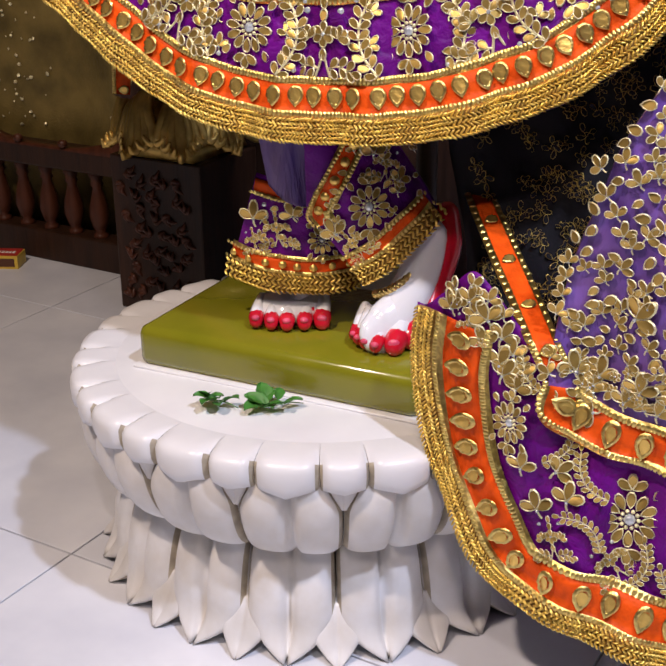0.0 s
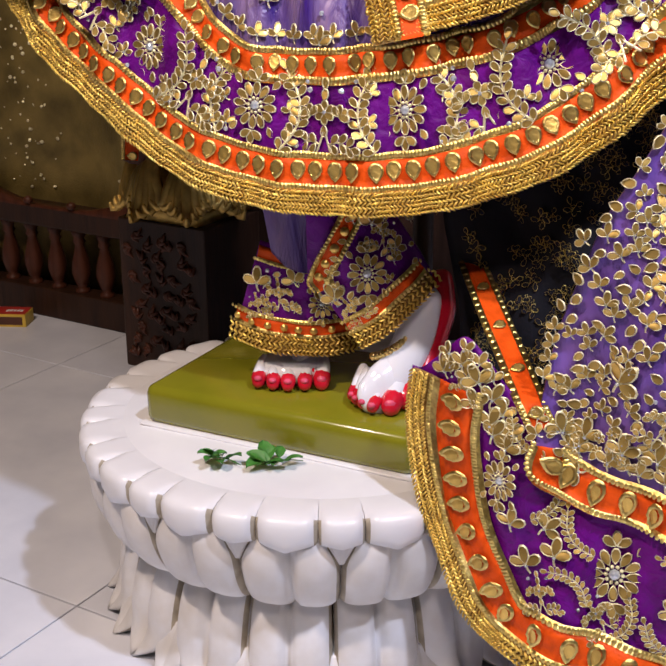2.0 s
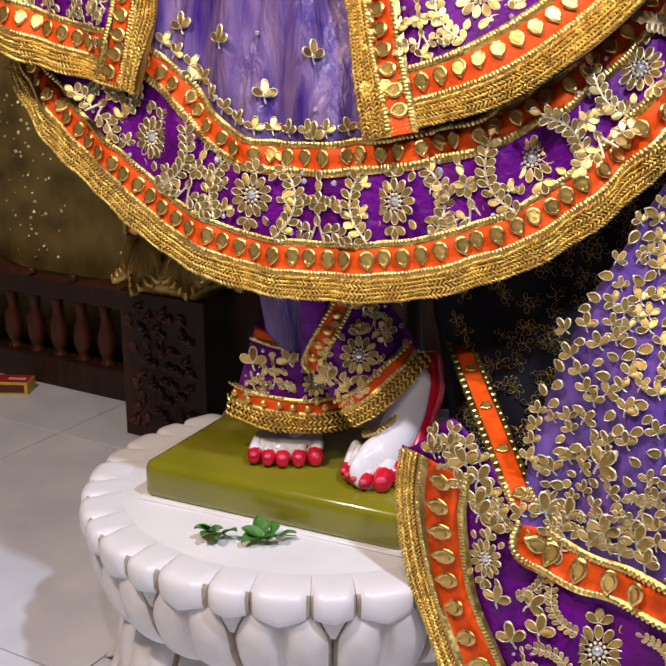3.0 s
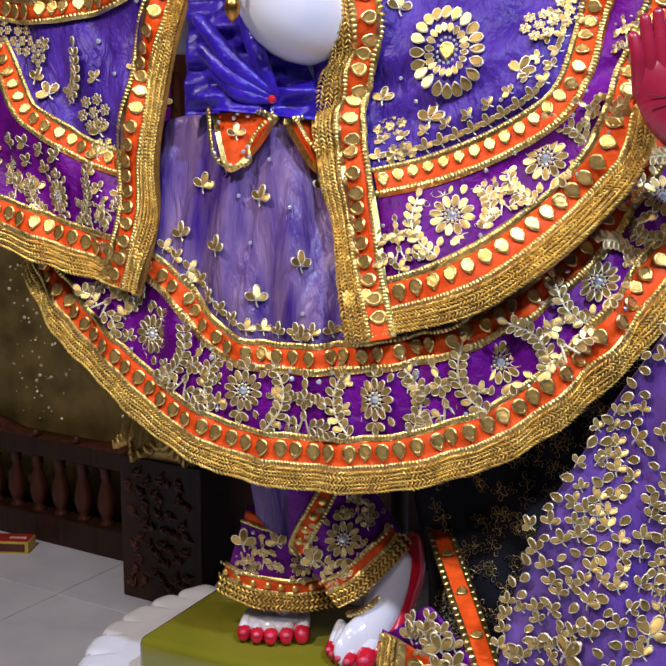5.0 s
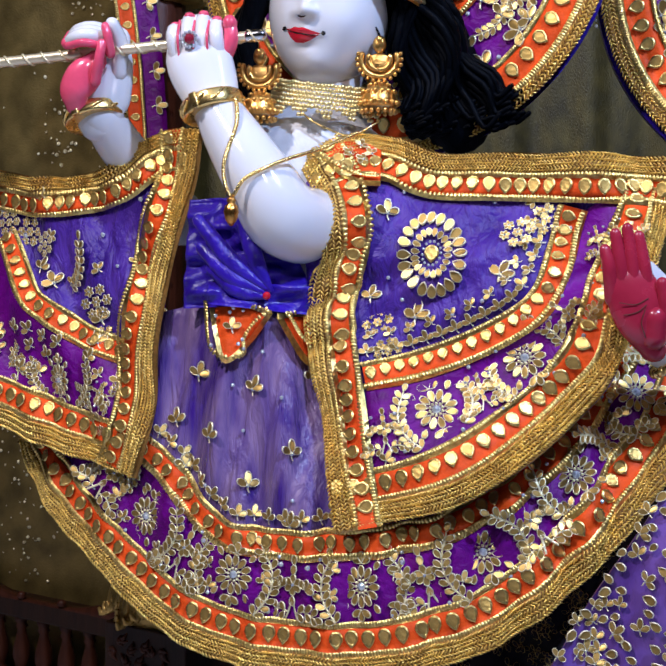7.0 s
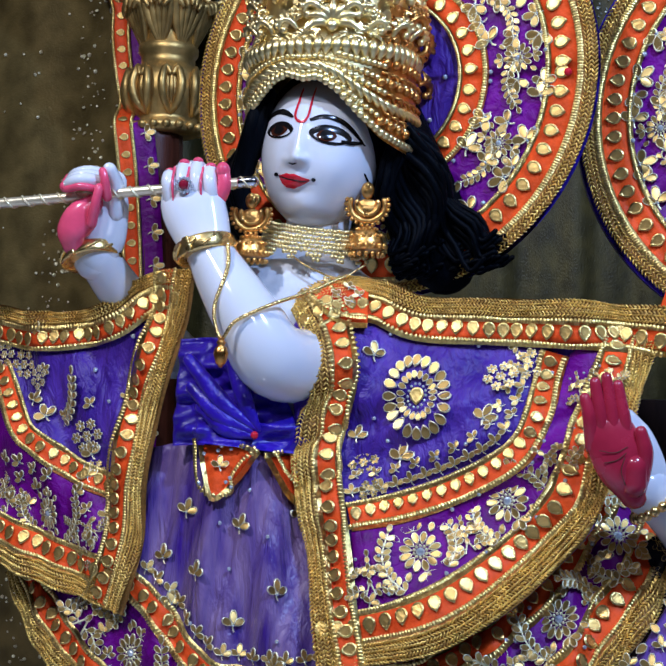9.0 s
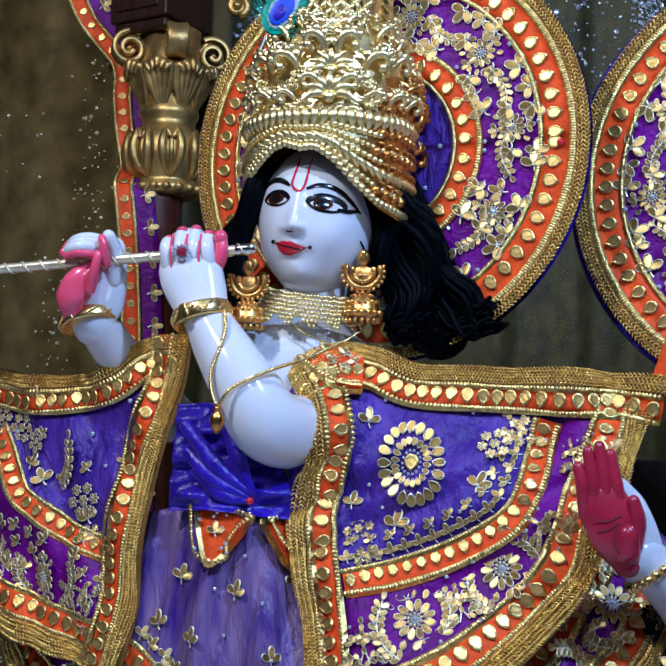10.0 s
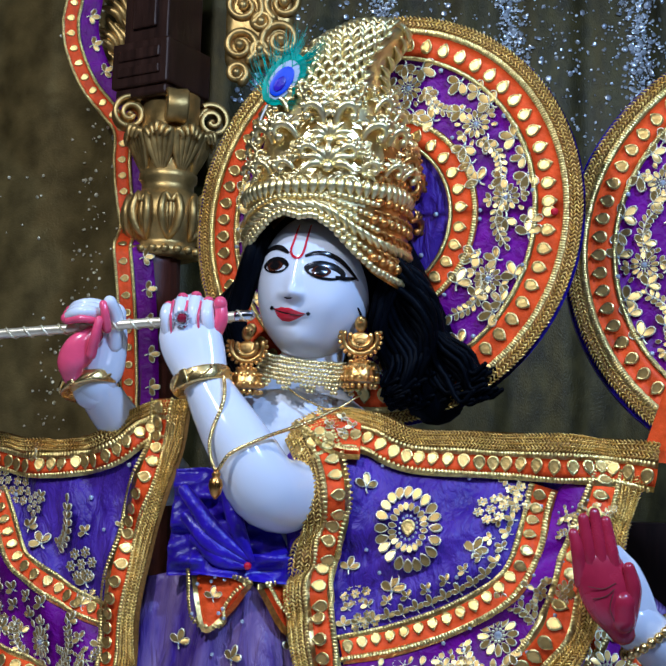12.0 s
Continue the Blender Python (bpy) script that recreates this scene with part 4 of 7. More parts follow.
sequins(-0.3, 1.7, 1.80, 3.0, fold_at(1.55, 0.008, 26), 14000, 11, Matrix(), "loose silvery sequins over the gold curtain", 17)
sequins(-2.0, -0.95, 0.3, 2.7, fold_at(0.80, 0.012, 9), 750, 12, TURN, "loose bright sequins over the brocade cloth", 9)

# ---- main statue: one mesh ----
HC, HR = Vector((0.050, 0.115, 1.565)), Vector((0.095, 0.105, 0.126))


def head_shape(zn):
    """Width factor and sideways shift of the head at the height zn from -1 to 1."""
    return 1 - 0.10 * soft(-0.45, -1.0, zn) - 0.03 * soft(0.2, 1, zn), -0.004 * soft(-0.3, -1, zn)


def dome(x, z, cx, cz, sx, sz, h):
    return h * math.exp(-((x - cx) / sx) ** 2 - ((z - cz) / sz) ** 2)


def relief(x, z):
    """How far the carved features stand out of the face at (x, z)."""
    t = min(1, max(0, (1.603 - z) / 0.062))
    ridge = (0.0020 + 0.0135 * t ** 1.5) * soft(1.528, 1.540, z) * soft(1.622, 1.596, z)
    nose = ridge * math.exp(-abs((x - 0.0265 + 0.0085 * t) / (0.0085 + 0.0040 * t)) ** 2.0) + dome(x, z, 0.0165, 1.5455, 0.0090, 0.0075, 0.0050)
    wings = dome(x, z, 0.003, 1.5425, 0.0062, 0.0062, 0.005) + dome(x, z, 0.032, 1.5415, 0.0066, 0.0062, 0.006)
    lips = dome(x, z, 0.012, 1.5165, 0.019, 0.0050, 0.0035) + dome(x, z, 0.013, 1.5055, 0.015, 0.0050, 0.0045)
    chin = dome(x, z, 0.028, 1.470, 0.026, 0.017, 0.009) - dome(x, z, 0.017, 1.4945, 0.018, 0.0055, 0.003)
    cheeks = dome(x, z, -0.018, 1.532, 0.018, 0.024, 0.004) + dome(x, z, 0.078, 1.527, 0.032, 0.026, 0.005)
    sockets = -dome(x, z, -0.010, 1.592, 0.022, 0.014, 0.0045) - dome(x, z, 0.074, 1.584, 0.034, 0.016, 0.0050)
    balls = dome(x, z, -0.011, 1.588, 0.018, 0.010, 0.0035) + dome(x, z, 0.068, 1.578, 0.026, 0.011, 0.0040)
    brows = dome(x, z, -0.010, 1.617, 0.022, 0.008, 0.002) + dome(x, z, 0.075, 1.607, 0.034, 0.008, 0.002)
    return nose + wings + lips + chin + cheeks + sockets + balls + brows


def head_y(x, z):
    """The front of the face at (x, z)."""
    zn = (z - HC.z) / HR.z
    k, sh = head_shape(zn)
    q = 1 - ((x - HC.x - sh) / (HR.x * k)) ** 2 - zn ** 2
    return HC.y - HR.y * math.sqrt(max(0.02, q)) - relief(x, z) - 0.0004


def patch(bm, outline, mi, lift=0.0):
    """A painted patch on the face from a front-view outline round its middle."""
    mid_p = np.mean(outline, axis=0)
    rings = []
    for f in (0.02, 0.3, 0.55, 0.8, 1.0):
        rings.append([bm.verts.new((x, head_y(x, z) - lift, z)) for x, z in mid_p + (outline - mid_p) * f])
    n = len(outline)
    for a, b in zip(rings, rings[1:]):
        for i in range(n):
            bm.faces.new((a[i], a[(i + 1) % n], b[(i + 1) % n], b[i])).material_index = mi
    bm.faces.new(rings[0]).material_index = mi


def stroke(bm, pts, w, mi, lift=0.0006, n=14):
    c = spline(pts, n)
    nn = normals2(c)
    rows = [[], [], []]
    for i, (p, q) in enumerate(zip(c, nn)):
        k = w * math.sin(math.pi * (0.12 + 0.82 * i / n)) ** 0.6
        for r, s in zip(rows, (-1, 0, 1)):
            x, z = p[0] + q[0] * k * s, p[1] + q[1] * k * s
            r.append((x, head_y(x, z) - lift - (0.0006 if s == 0 else 0), z))
    grid_mesh(bm, rows, mi)


def almond(cx, cz, w, h, tilt, n=20):
    out = []
    for i in range(n):
        a = i * math.tau / n
        x, z = math.cos(a) * w, math.sin(a) * h * (1 - 0.25 * math.cos(a) ** 4)
        out.append((cx + x * math.cos(tilt) - z * math.sin(tilt), cz + x * math.sin(tilt) + z * math.cos(tilt)))
    return np.array(out)


def finger(bm, pts, r, tip, mi=0):
    tube(bm, [(x, y, z, r * (1 - 0.18 * i / (len(pts) - 1)), 1.0) for i, (x, y, z) in enumerate(pts)], 9, mi, 10)
    x, y, z = pts[-1]
    if tip is not None:
        blob(bm, (x, y - r * 0.25, z), (r * 0.9, r * 0.9, r * 1.0), tip, 9, 7)


def statue():
    bm = bmesh.new()
    S, CH, PK, RD, BK, BR, WH = range(7)
    # head: full cheeks, carved nose, lips and chin
    r = bmesh.ops.create_uvsphere(bm, u_segments=150, v_segments=110, radius=1)
    for v in r["verts"]:
        x, y, z = v.co
        k, sh = head_shape(z)
        X, Z = HC.x + x * HR.x * k + sh, HC.z + z * HR.z
        v.co = Vector((X, HC.y + y * HR.y - (relief(X, Z) * soft(0.0, -0.35, y) if y < 0 else 0), Z))
    # brows, eyes, mouth, forehead mark
    stroke(bm, [(-0.032, 1.613), (-0.024, 1.620), (-0.010, 1.622), (0.002, 1.617), (0.012, 1.609)], 0.0050, BK)
    stroke(bm, [(0.039, 1.603), (0.058, 1.609), (0.080, 1.606), (0.100, 1.595), (0.124, 1.570)], 0.0040, BK)
    for cx, cz, w, h, t, ix in ((-0.009, 1.589, 0.0225, 0.0125, -0.10, -0.0105), (0.071, 1.578, 0.0335, 0.0140, -0.12, 0.0655)):
        patch(bm, almond(cx, cz + 0.0022, w, h * 1.12, t), BK, 0.0008)
        patch(bm, almond(cx, cz - 0.0016, w * 0.76, h * 0.52, t), WH, 0.0014)
        patch(bm, almond(ix, cz + 0.0005, h * 1.12, h * 0.66, 0), BR, 0.0020)
        patch(bm, almond(ix, cz + 0.0016, h * 0.72, h * 0.58, 0), BK, 0.0026)
    stroke(bm, [(0.088, 1.571), (0.104, 1.570), (0.121, 1.573)], 0.0034, BK, 0.002)
    patch(bm, np.array([(-0.012, 1.5215), (-0.004, 1.5205), (0.003, 1.5225), (0.009, 1.5205), (0.016, 1.5205), (0.030, 1.5145), (0.044, 1.5105), (0.030, 1.5085), (0.014, 1.5110), (0.000, 1.5150)]), RD, 0.0010)
    patch(bm, np.array([(-0.009, 1.5185), (0.000, 1.5150), (0.014, 1.5110), (0.030, 1.5085), (0.041, 1.5095), (0.030, 1.5035), (0.016, 1.4990), (0.004, 1.5010), (-0.004, 1.5085)]), RD, 0.0012)
    stroke(bm, [(-0.013, 1.5215), (0.000, 1.5152), (0.014, 1.5112), (0.030, 1.5087), (0.046, 1.5110)], 0.0009, BK, 0.0020)
    for x, z in ((-0.0135, 1.522), (0.0465, 1.5108)):
        patch(bm, almond(x, z, 0.0036, 0.0030, 0, 12), BK, 0.0018)
    stroke(bm, [(0.026, 1.660), (0.0205, 1.635), (0.0155, 1.612), (0.021, 1.602), (0.030, 1.6005), (0.0365, 1.611), (0.041, 1.635), (0.046, 1.660)], 0.0020, RD, 0.001, 30)
    # nostril shade and ear line
    stroke(bm, [(0.008, 1.5360), (0.014, 1.5340), (0.021, 1.5345)], 0.0008, BK, 0.0008)
    stroke(bm, [(0.124, 1.528), (0.130, 1.515), (0.126, 1.498)], 0.0020, BK, 0.001)
    # neck, chest, waist
    tube(bm, [(0.055, 0.13, 1.50, 0.055, 1), (0.045, 0.13, 1.42, 0.053, 1), (0.04, 0.13, 1.36, 0.07, 1)], 20, S, 10)
    tube(bm, [(0.035, 0.14, 1.385, 0.085, 0.72), (0.03, 0.13, 1.34, 0.13, 0.62), (0.0, 0.12, 1.25, 0.115, 0.7), (-0.03, 0.10, 1.15, 0.10, 0.75), (-0.04, 0.11, 1.05, 0.11, 0.75)], 26, CH, 16)
    # arm held across the chest: sleeve end, elbow, forearm
    tube(bm, [(0.17, 0.17, 1.30, 0.050, 1), (0.10, 0.10, 1.255, 0.052, 1), (0.040, 0.01, 1.226, 0.056, 1), (-0.004, -0.045, 1.236, 0.057, 1),
              (-0.040, -0.050, 1.290, 0.051, 1), (-0.080, -0.030, 1.350, 0.043, 1), (-0.106, -0.018, 1.392, 0.035, 1)], 24, S, 34)
    # its hand, back towards the viewer
    tube(bm, [(-0.106, -0.016, 1.392, 0.036, 0.8), (-0.122, -0.006, 1.430, 0.046, 0.62), (-0.136, 0.000, 1.466, 0.050, 0.52), (-0.140, 0.006, 1.492, 0.046, 0.50)], 20, S, 14)
    for i, (x, top) in enumerate(((-0.172, 1.512), (-0.151, 1.526), (-0.130, 1.529), (-0.110, 1.521))):
        finger(bm, [(x + 0.004, -0.004, 1.472), (x, -0.012, 1.500), (x - 0.001, 0.006, top), (x, 0.030, top - 0.008)], 0.0125, None, S)
        blob(bm, (x, 0.004, top + 0.006), (0.0085, 0.010, 0.006), PK, 9, 7)
    for x in (-0.163, -0.141, -0.120):
        tube(bm, [(x, -0.018, 1.470, 0.0016, 1), (x - 0.001, -0.024, 1.497, 0.0022, 1), (x - 0.001, -0.006, 1.523, 0.0022, 1)], 6, PK, 8)
    finger(bm, [(-0.100, 0.004, 1.470), (-0.088, -0.006, 1.495), (-0.090, -0.004, 1.520)], 0.0125, PK, PK)
    # far arm: pink palm under the flute, white fingers folded over it
    tube(bm, [(-0.20, 0.22, 1.24, 0.045, 1), (-0.245, 0.175, 1.30, 0.040, 1), (-0.278, 0.105, 1.352, 0.036, 1), (-0.296, 0.06, 1.392, 0.033, 1)], 20, S, 16)
    tube(bm, [(-0.300, 0.06, 1.385, 0.034, 0.8), (-0.292, 0.055, 1.425, 0.043, 0.6), (-0.278, 0.05, 1.470, 0.034, 0.6), (-0.268, 0.045, 1.505, 0.020, 0.7)], 20, S, 14)
    tube(bm, [(-0.326, 0.024, 1.404, 0.017, 0.8), (-0.325, 0.016, 1.424, 0.024, 0.7), (-0.310, 0.014, 1.448, 0.026, 0.6), (-0.294, 0.016, 1.468, 0.016, 0.7)], 18, PK, 14)
    finger(bm, [(-0.292, 0.004, 1.436), (-0.284, -0.008, 1.466), (-0.280, -0.006, 1.490)], 0.0085, None, PK)
    finger(bm, [(-0.264, 0.040, 1.455), (-0.259, 0.022, 1.496), (-0.267, 0.004, 1.520)], 0.0130, None, S)
    finger(bm, [(-0.270, 0.006, 1.478), (-0.271, -0.006, 1.500), (-0.275, -0.006, 1.515)], 0.0080, None, PK)
    for i in range(3):
        y, z = 0.012 * i, 0.0075 * i
        finger(bm, [(-0.276, 0.026 + y, 1.499 + z), (-0.300, -0.002 + y, 1.503 + z), (-0.322, 0.000 + y, 1.500 + z), (-0.334, 0.012 + y, 1.495 + z)], 0.0112, None, S)
        blob(bm, (-0.337, 0.010 + y, 1.493 + z), (0.0085, 0.009, 0.009), PK, 10, 8)
    tube(bm, [(-0.286, 0.004, 1.489, 0.006, 1), (-0.306, -0.008, 1.491, 0.0065, 1), (-0.332, 0.002, 1.488, 0.006, 1)], 10, PK, 10)
    # legs
    tube(bm, [(-0.03, 0.10, 1.05, 0.10, 0.8), (-0.03, 0.08, 0.80, 0.07, 1), (-0.02, 0.07, 0.60, 0.045, 1), (-0.030, 0.05, 0.44, 0.045, 1), (-0.030, 0.045, 0.36, 0.042, 1)], 20, S, 20)
    tube(bm, [(0.02, 0.09, 1.0, 0.08, 0.8), (0.02, 0.02, 0.72, 0.05, 1), (0.065, -0.01, 0.56, 0.045, 1), (0.115, -0.015, 0.44, 0.036, 1)], 20, S, 18)
    # flat foot with five red toes
    tube(bm, [(-0.025, 0.075, 0.352, 0.030, 0.9), (-0.028, 0.045, 0.354, 0.034, 0.75), (-0.031, 0.012, 0.350, 0.040, 0.42)], 18, S, 14)
    blob(bm, (-0.033, 0.000, 0.343), (0.053, 0.044, 0.022), S, 26, 16)
    for i, (x, r) in enumerate(((-0.078, 0.0115), (-0.057, 0.0115), (-0.036, 0.0120), (-0.013, 0.0120), (0.010, 0.0140))):
        y = -0.034 - 0.010 * math.sin(math.pi * i / 4)
        tube(bm, [(x * 0.90 - 0.002, y + 0.034, 0.352, r * 0.85, 0.8), (x * 0.97, y + 0.014, 0.348, r * 0.84, 0.85), (x, y + 0.002, 0.344, r * 0.80, 0.9)], 10, S, 8)
        tube(bm, [(x, y + 0.006, 0.342, r * 0.86, 0.95), (x, y - 0.004, 0.340, r * 0.92, 0.95), (x, y - 0.009, 0.3365, r * 0.82, 0.9)], 10, RD, 8)
        blob(bm, (x, y - 0.014, 0.343), (r * 0.5, 0.005, r * 0.36), PK, 8, 6)
        if i < 4:
            tube(bm, [(x * 0.93 + 0.010, y + 0.030, 0.356, 0.0012, 1), (x + 0.0105, y + 0.008, 0.350, 0.0020, 1)], 6, RD, 4)
    # crossed foot standing on its toes, sole edge painted red
    tube(bm, [(0.150, -0.040, 0.455, 0.024, 1), (0.142, -0.052, 0.425, 0.026, 0.9), (0.126, -0.070, 0.388, 0.028, 0.8), (0.104, -0.090, 0.354, 0.030, 0.66), (0.092, -0.102, 0.340, 0.030, 0.5)], 18, S, 18)
    tube(bm, [(0.172, -0.025, 0.480, 0.016, 1), (0.172, -0.030, 0.440, 0.021, 1), (0.160, -0.045, 0.398, 0.019, 1), (0.146, -0.078, 0.360, 0.018, 0.9), (0.128, -0.104, 0.342, 0.019, 0.8)], 14, RD, 18)
    tube(bm, [(0.118, -0.074, 0.372, 0.028, 0.7), (0.098, -0.096, 0.354, 0.032, 0.55), (0.086, -0.108, 0.347, 0.028, 0.42)], 18, S, 10)
    for i, (x, y, r) in enumerate(((0.108, -0.120, 0.0165), (0.084, -0.124, 0.0110), (0.071, -0.112, 0.0105), (0.062, -0.099, 0.0100), (0.056, -0.086, 0.0095))):
        k = 1.0 if i == 0 else 0.9
        tube(bm, [(x + 0.012, y + 0.038, 0.360, r * 0.8, 0.9), (x + 0.006, y + 0.020, 0.352, r * 0.86 * k, 0.95), (x + 0.002, y + 0.006, 0.345, r * 0.8 * k, 0.9)], 10, S, 8)
        tube(bm, [(x + 0.004, y + 0.014, 0.3455, r * 0.84 * k, 0.95), (x + 0.001, y + 0.004, 0.342, r * 0.95 * k, 0.95), (x - 0.002, y - 0.006, 0.3375, r * 0.84 * k, 0.95)], 10, RD, 8)
        blob(bm, (x - 0.003, y - 0.014, 0.343), (r * 0.5, 0.004, r * 0.4), PK, 8, 6)
    return single("statue", bm, [M_SKIN, M_CHEST, M_PINK, M_RED, M_BLACK, M_BROWN, M_EYE],
                  "polished white marble deity statue with painted features standing on a block", "statue")


statue()

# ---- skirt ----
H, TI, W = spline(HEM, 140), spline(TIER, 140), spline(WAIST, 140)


def border(ob, c, g, sign=1, a=0.029, b=0.037, w=0.030, e=0.008, lift=0.006, step=0.0235, me=None, rows=6, size=1.0, turn=math.pi / 2):
    """Braided lace, a gold braid, an orange band sewn with mirrors, and a second braid."""
    part("lace", lace(c, sign * a, g, lift, rows), [M_GOLD, M_LACEBASE], ob, "braided gold lace")
    part("braid", beaded(c, sign * a, sign * b, g, lift + 0.001), M_BRAID, ob, "flat gold braid")
    band = part("band", ribbon(c, sign * b, sign * (b + w), g, lift), M_ORANGE, ob, "orange satin band")
    part("braid", beaded(c, sign * (b + w), sign * (b + w + e), g, lift + 0.001), M_BRAID, ob, "flat gold braid")
    sew_row(me or MIRROR, band, c, sign * (b + w / 2), g, step, lift + 0.003, turn, step / 2, size)
    return b + w + e


skirt = thing("skirt", (0, 0.05, 1.1), "flared violet skirt with embroidered purple hem and orange mirror borders", "skirt")
part("panel", cloth([H, TI, W], g_skirt, 0, 40), M_LILAC, skirt, "violet satin with lilac sheen streaks put into its colour")
part("hem_band", cloth([inset(H, 0.066), TI], g_skirt, 0.003, 14), M_PURPLE, skirt, "magenta purple satin")
border(skirt, H, g_skirt)
part("braid", beaded(TI, -0.004, 0.006, g_skirt, 0.006), M_BRAID, skirt, "flat gold braid")
tier = part("band", ribbon(TI, 0.006, 0.031, g_skirt, 0.005), M_ORANGE, skirt, "orange satin band")
part("braid", beaded(TI, 0.031, 0.039, g_skirt, 0.006), M_BRAID, skirt, "flat gold braid")
sew_row(MIRROR, tier, TI, 0.0185, g_skirt, 0.0235, 0.008, math.pi / 2, 0.01, 0.9)
sew_row(TREFOIL, skirt, TI, 0.050, g_skirt, 0.024, 0.003, 0, 0.01, 0.9)
mid = (inset(H, 0.075) + TI) / 2
BLOOMS = (-0.335, -0.203, -0.065, 0.121, 0.287, 0.412, 0.500, 0.560)
sew_at(MEDALLION, skirt, mid, g_skirt, BLOOMS, 0.006, 1.1)
sew_at(SPRIG_B, skirt, mid, g_skirt, BLOOMS, 0.006, 1.05, -0.046)
sew_at(SPRIG_A, skirt, mid, g_skirt, BLOOMS, 0.006, 1.05, 0.044)
sew_at(BOUQUET, skirt, mid, g_skirt, (-0.272, -0.140, 0.030, 0.203, 0.350, 0.465), 0.006, 1.12, 0, -0.004)
for x0 in (-0.272, -0.140, 0.030, 0.203, 0.350, 0.465):
    for along, d in ((-0.028, 0.036), (0.028, 0.036), (-0.040, -0.040), (0.040, -0.040)):
        sew_at(DOT, skirt, mid, g_skirt, (x0,), 0.006, 1.0, along, d)
rnd = random.Random(41)
taken = [mid[int(np.argmin(abs(mid[:, 0] - x0)))] for x0 in BLOOMS + (-0.272, -0.140, 0.030, 0.203, 0.350, 0.465)]
spots = [tuple(mid[rnd.randrange(4, 136)] + np.array((rnd.uniform(-0.006, 0.006), rnd.uniform(-0.045, 0.045)))) for i in range(900)]
spots = [q for q in spots if min((q[0] - u[0]) ** 2 + (q[1] - u[1]) ** 2 for u in taken) > 0.0016 and q[1] < np.interp(q[0], TI[:, 0], TI[:, 1]) - 0.014
         and q[1] > np.interp(q[0], H[:, 0], H[:, 1]) + 0.088 + 0.06 * max(0, abs(q[0] - 0.05) - 0.2)]
scatter(skirt, g_skirt, spots, 0.023, 0.005, 12, ((TREFOIL, 0.75), (TREFOIL, 0.85), (PETAL, 0.8)))
for x, z in ((-0.162, 0.93), (-0.13, 1.0), (-0.105, 0.915), (-0.042, 0.985), (-0.05, 0.848), (0.013, 0.898), (0.02, 0.80), (-0.15, 0.865), (-0.09, 1.03), (0.035, 1.0)):
    sew(TREFOIL, skirt, g_skirt, x, z, random.uniform(-0.2, 0.2), 0.004, 1.15)
for x, z in ((-0.078, 0.99), (0.0, 0.975), (-0.11, 0.845), (0.02, 0.835), (-0.03, 1.04), (-0.056, 0.925)):
    sew(DOT, skirt, g_skirt, x, z)


# ---- waist sash and flaps ----


def g_waist(x, z):
    w = 0.007 * math.sin(120 * z + 40 * x) + 0.004 * math.sin(210 * z - 60 * x)
    return -0.005 + 1.1 * (x + 0.04) ** 2 - 0.15 * (1.12 - z) + w


sash = thing("sash", (-0.05, 0.06, 1.12), "crumpled royal blue satin sash tied round the waist", "sash")
part("wrap", cloth([spline([(-0.155, 1.10), (-0.06, 1.105), (0.05, 1.10)], 40), spline([(-0.150, 1.262), (-0.08, 1.262), (-0.005, 1.22)], 40)], g_waist, 0.025, 40), M_BLUE, sash)
part("belt", cloth([spline([(-0.115, 1.108), (-0.05, 1.103), (0.055, 1.092)], 40), spline([(-0.115, 1.140), (-0.05, 1.140), (0.055, 1.135)], 40)], g_waist, 0.040, 8), M_BLUE, sash)
for x0, x1, z0, z1 in ((-0.13, -0.025, 1.23, 1.13), (-0.125, -0.03, 1.19, 1.125), (-0.07, -0.022, 1.25, 1.13), (-0.11, -0.03, 1.16, 1.12)):
    bm = bmesh.new()
    tube(bm, [(x0, -0.030, z0, 0.010, 0.8), ((x0 + x1) / 2, -0.048, (z0 + z1) / 2 - 0.01, 0.013, 0.8), (x1, -0.050, z1, 0.005, 0.8)], 10, 0, 10)
    part("fold", bm, M_BLUE, sash)
bm = bmesh.new()
blob(bm, (-0.026, -0.060, 1.122), (0.006, 0.006, 0.006), 0, 10, 8)
part("pin", bm, M_RED, sash, "small red pin head")
for pts_top, pts_bot in (([(-0.115, 1.117), (-0.07, 1.112), (-0.019, 1.098)], [(-0.104, 1.065), (-0.088, 1.026), (-0.050, 1.055)]),
                         ([(-0.010, 1.093), (0.016, 1.096), (0.060, 1.094)], [(0.012, 1.055), (0.040, 1.016), (0.060, 1.005)])):
    fl = thing("waist_flap", (pts_top[1][0], -0.05, pts_top[1][1]), "orange satin waist flap with gold braid edge and bead embroidery", "flap", "flaps at the waist")
    a, b = spline(pts_top, 20), spline(pts_bot, 20)
    part("panel", cloth([b, a], g_skirt, 0.018, 8), M_ORANGE, fl)
    part("braid", beaded(a, -0.005, 0.003, g_skirt, 0.022), M_BRAID, fl)
    edge = spline([tuple(a[0]), tuple(b[0]), tuple(b[10]), tuple(b[-1]), tuple(a[-1])], 40)
    part("edge_braid", beaded(edge, -0.003, 0.005, g_skirt, 0.022), M_BRAID, fl)
    for i in range(9):
        q = random.random()
        p = a[random.randint(4, 16)] * q + b[random.randint(4, 16)] * (1 - q)
        sew(DOT, fl, g_skirt, p[0], p[1], 0, 0.022)
    c = (a[10] + b[10]) / 2
    sew(TREFOIL, fl, g_skirt, c[0], c[1], 0, 0.022, 0.9)

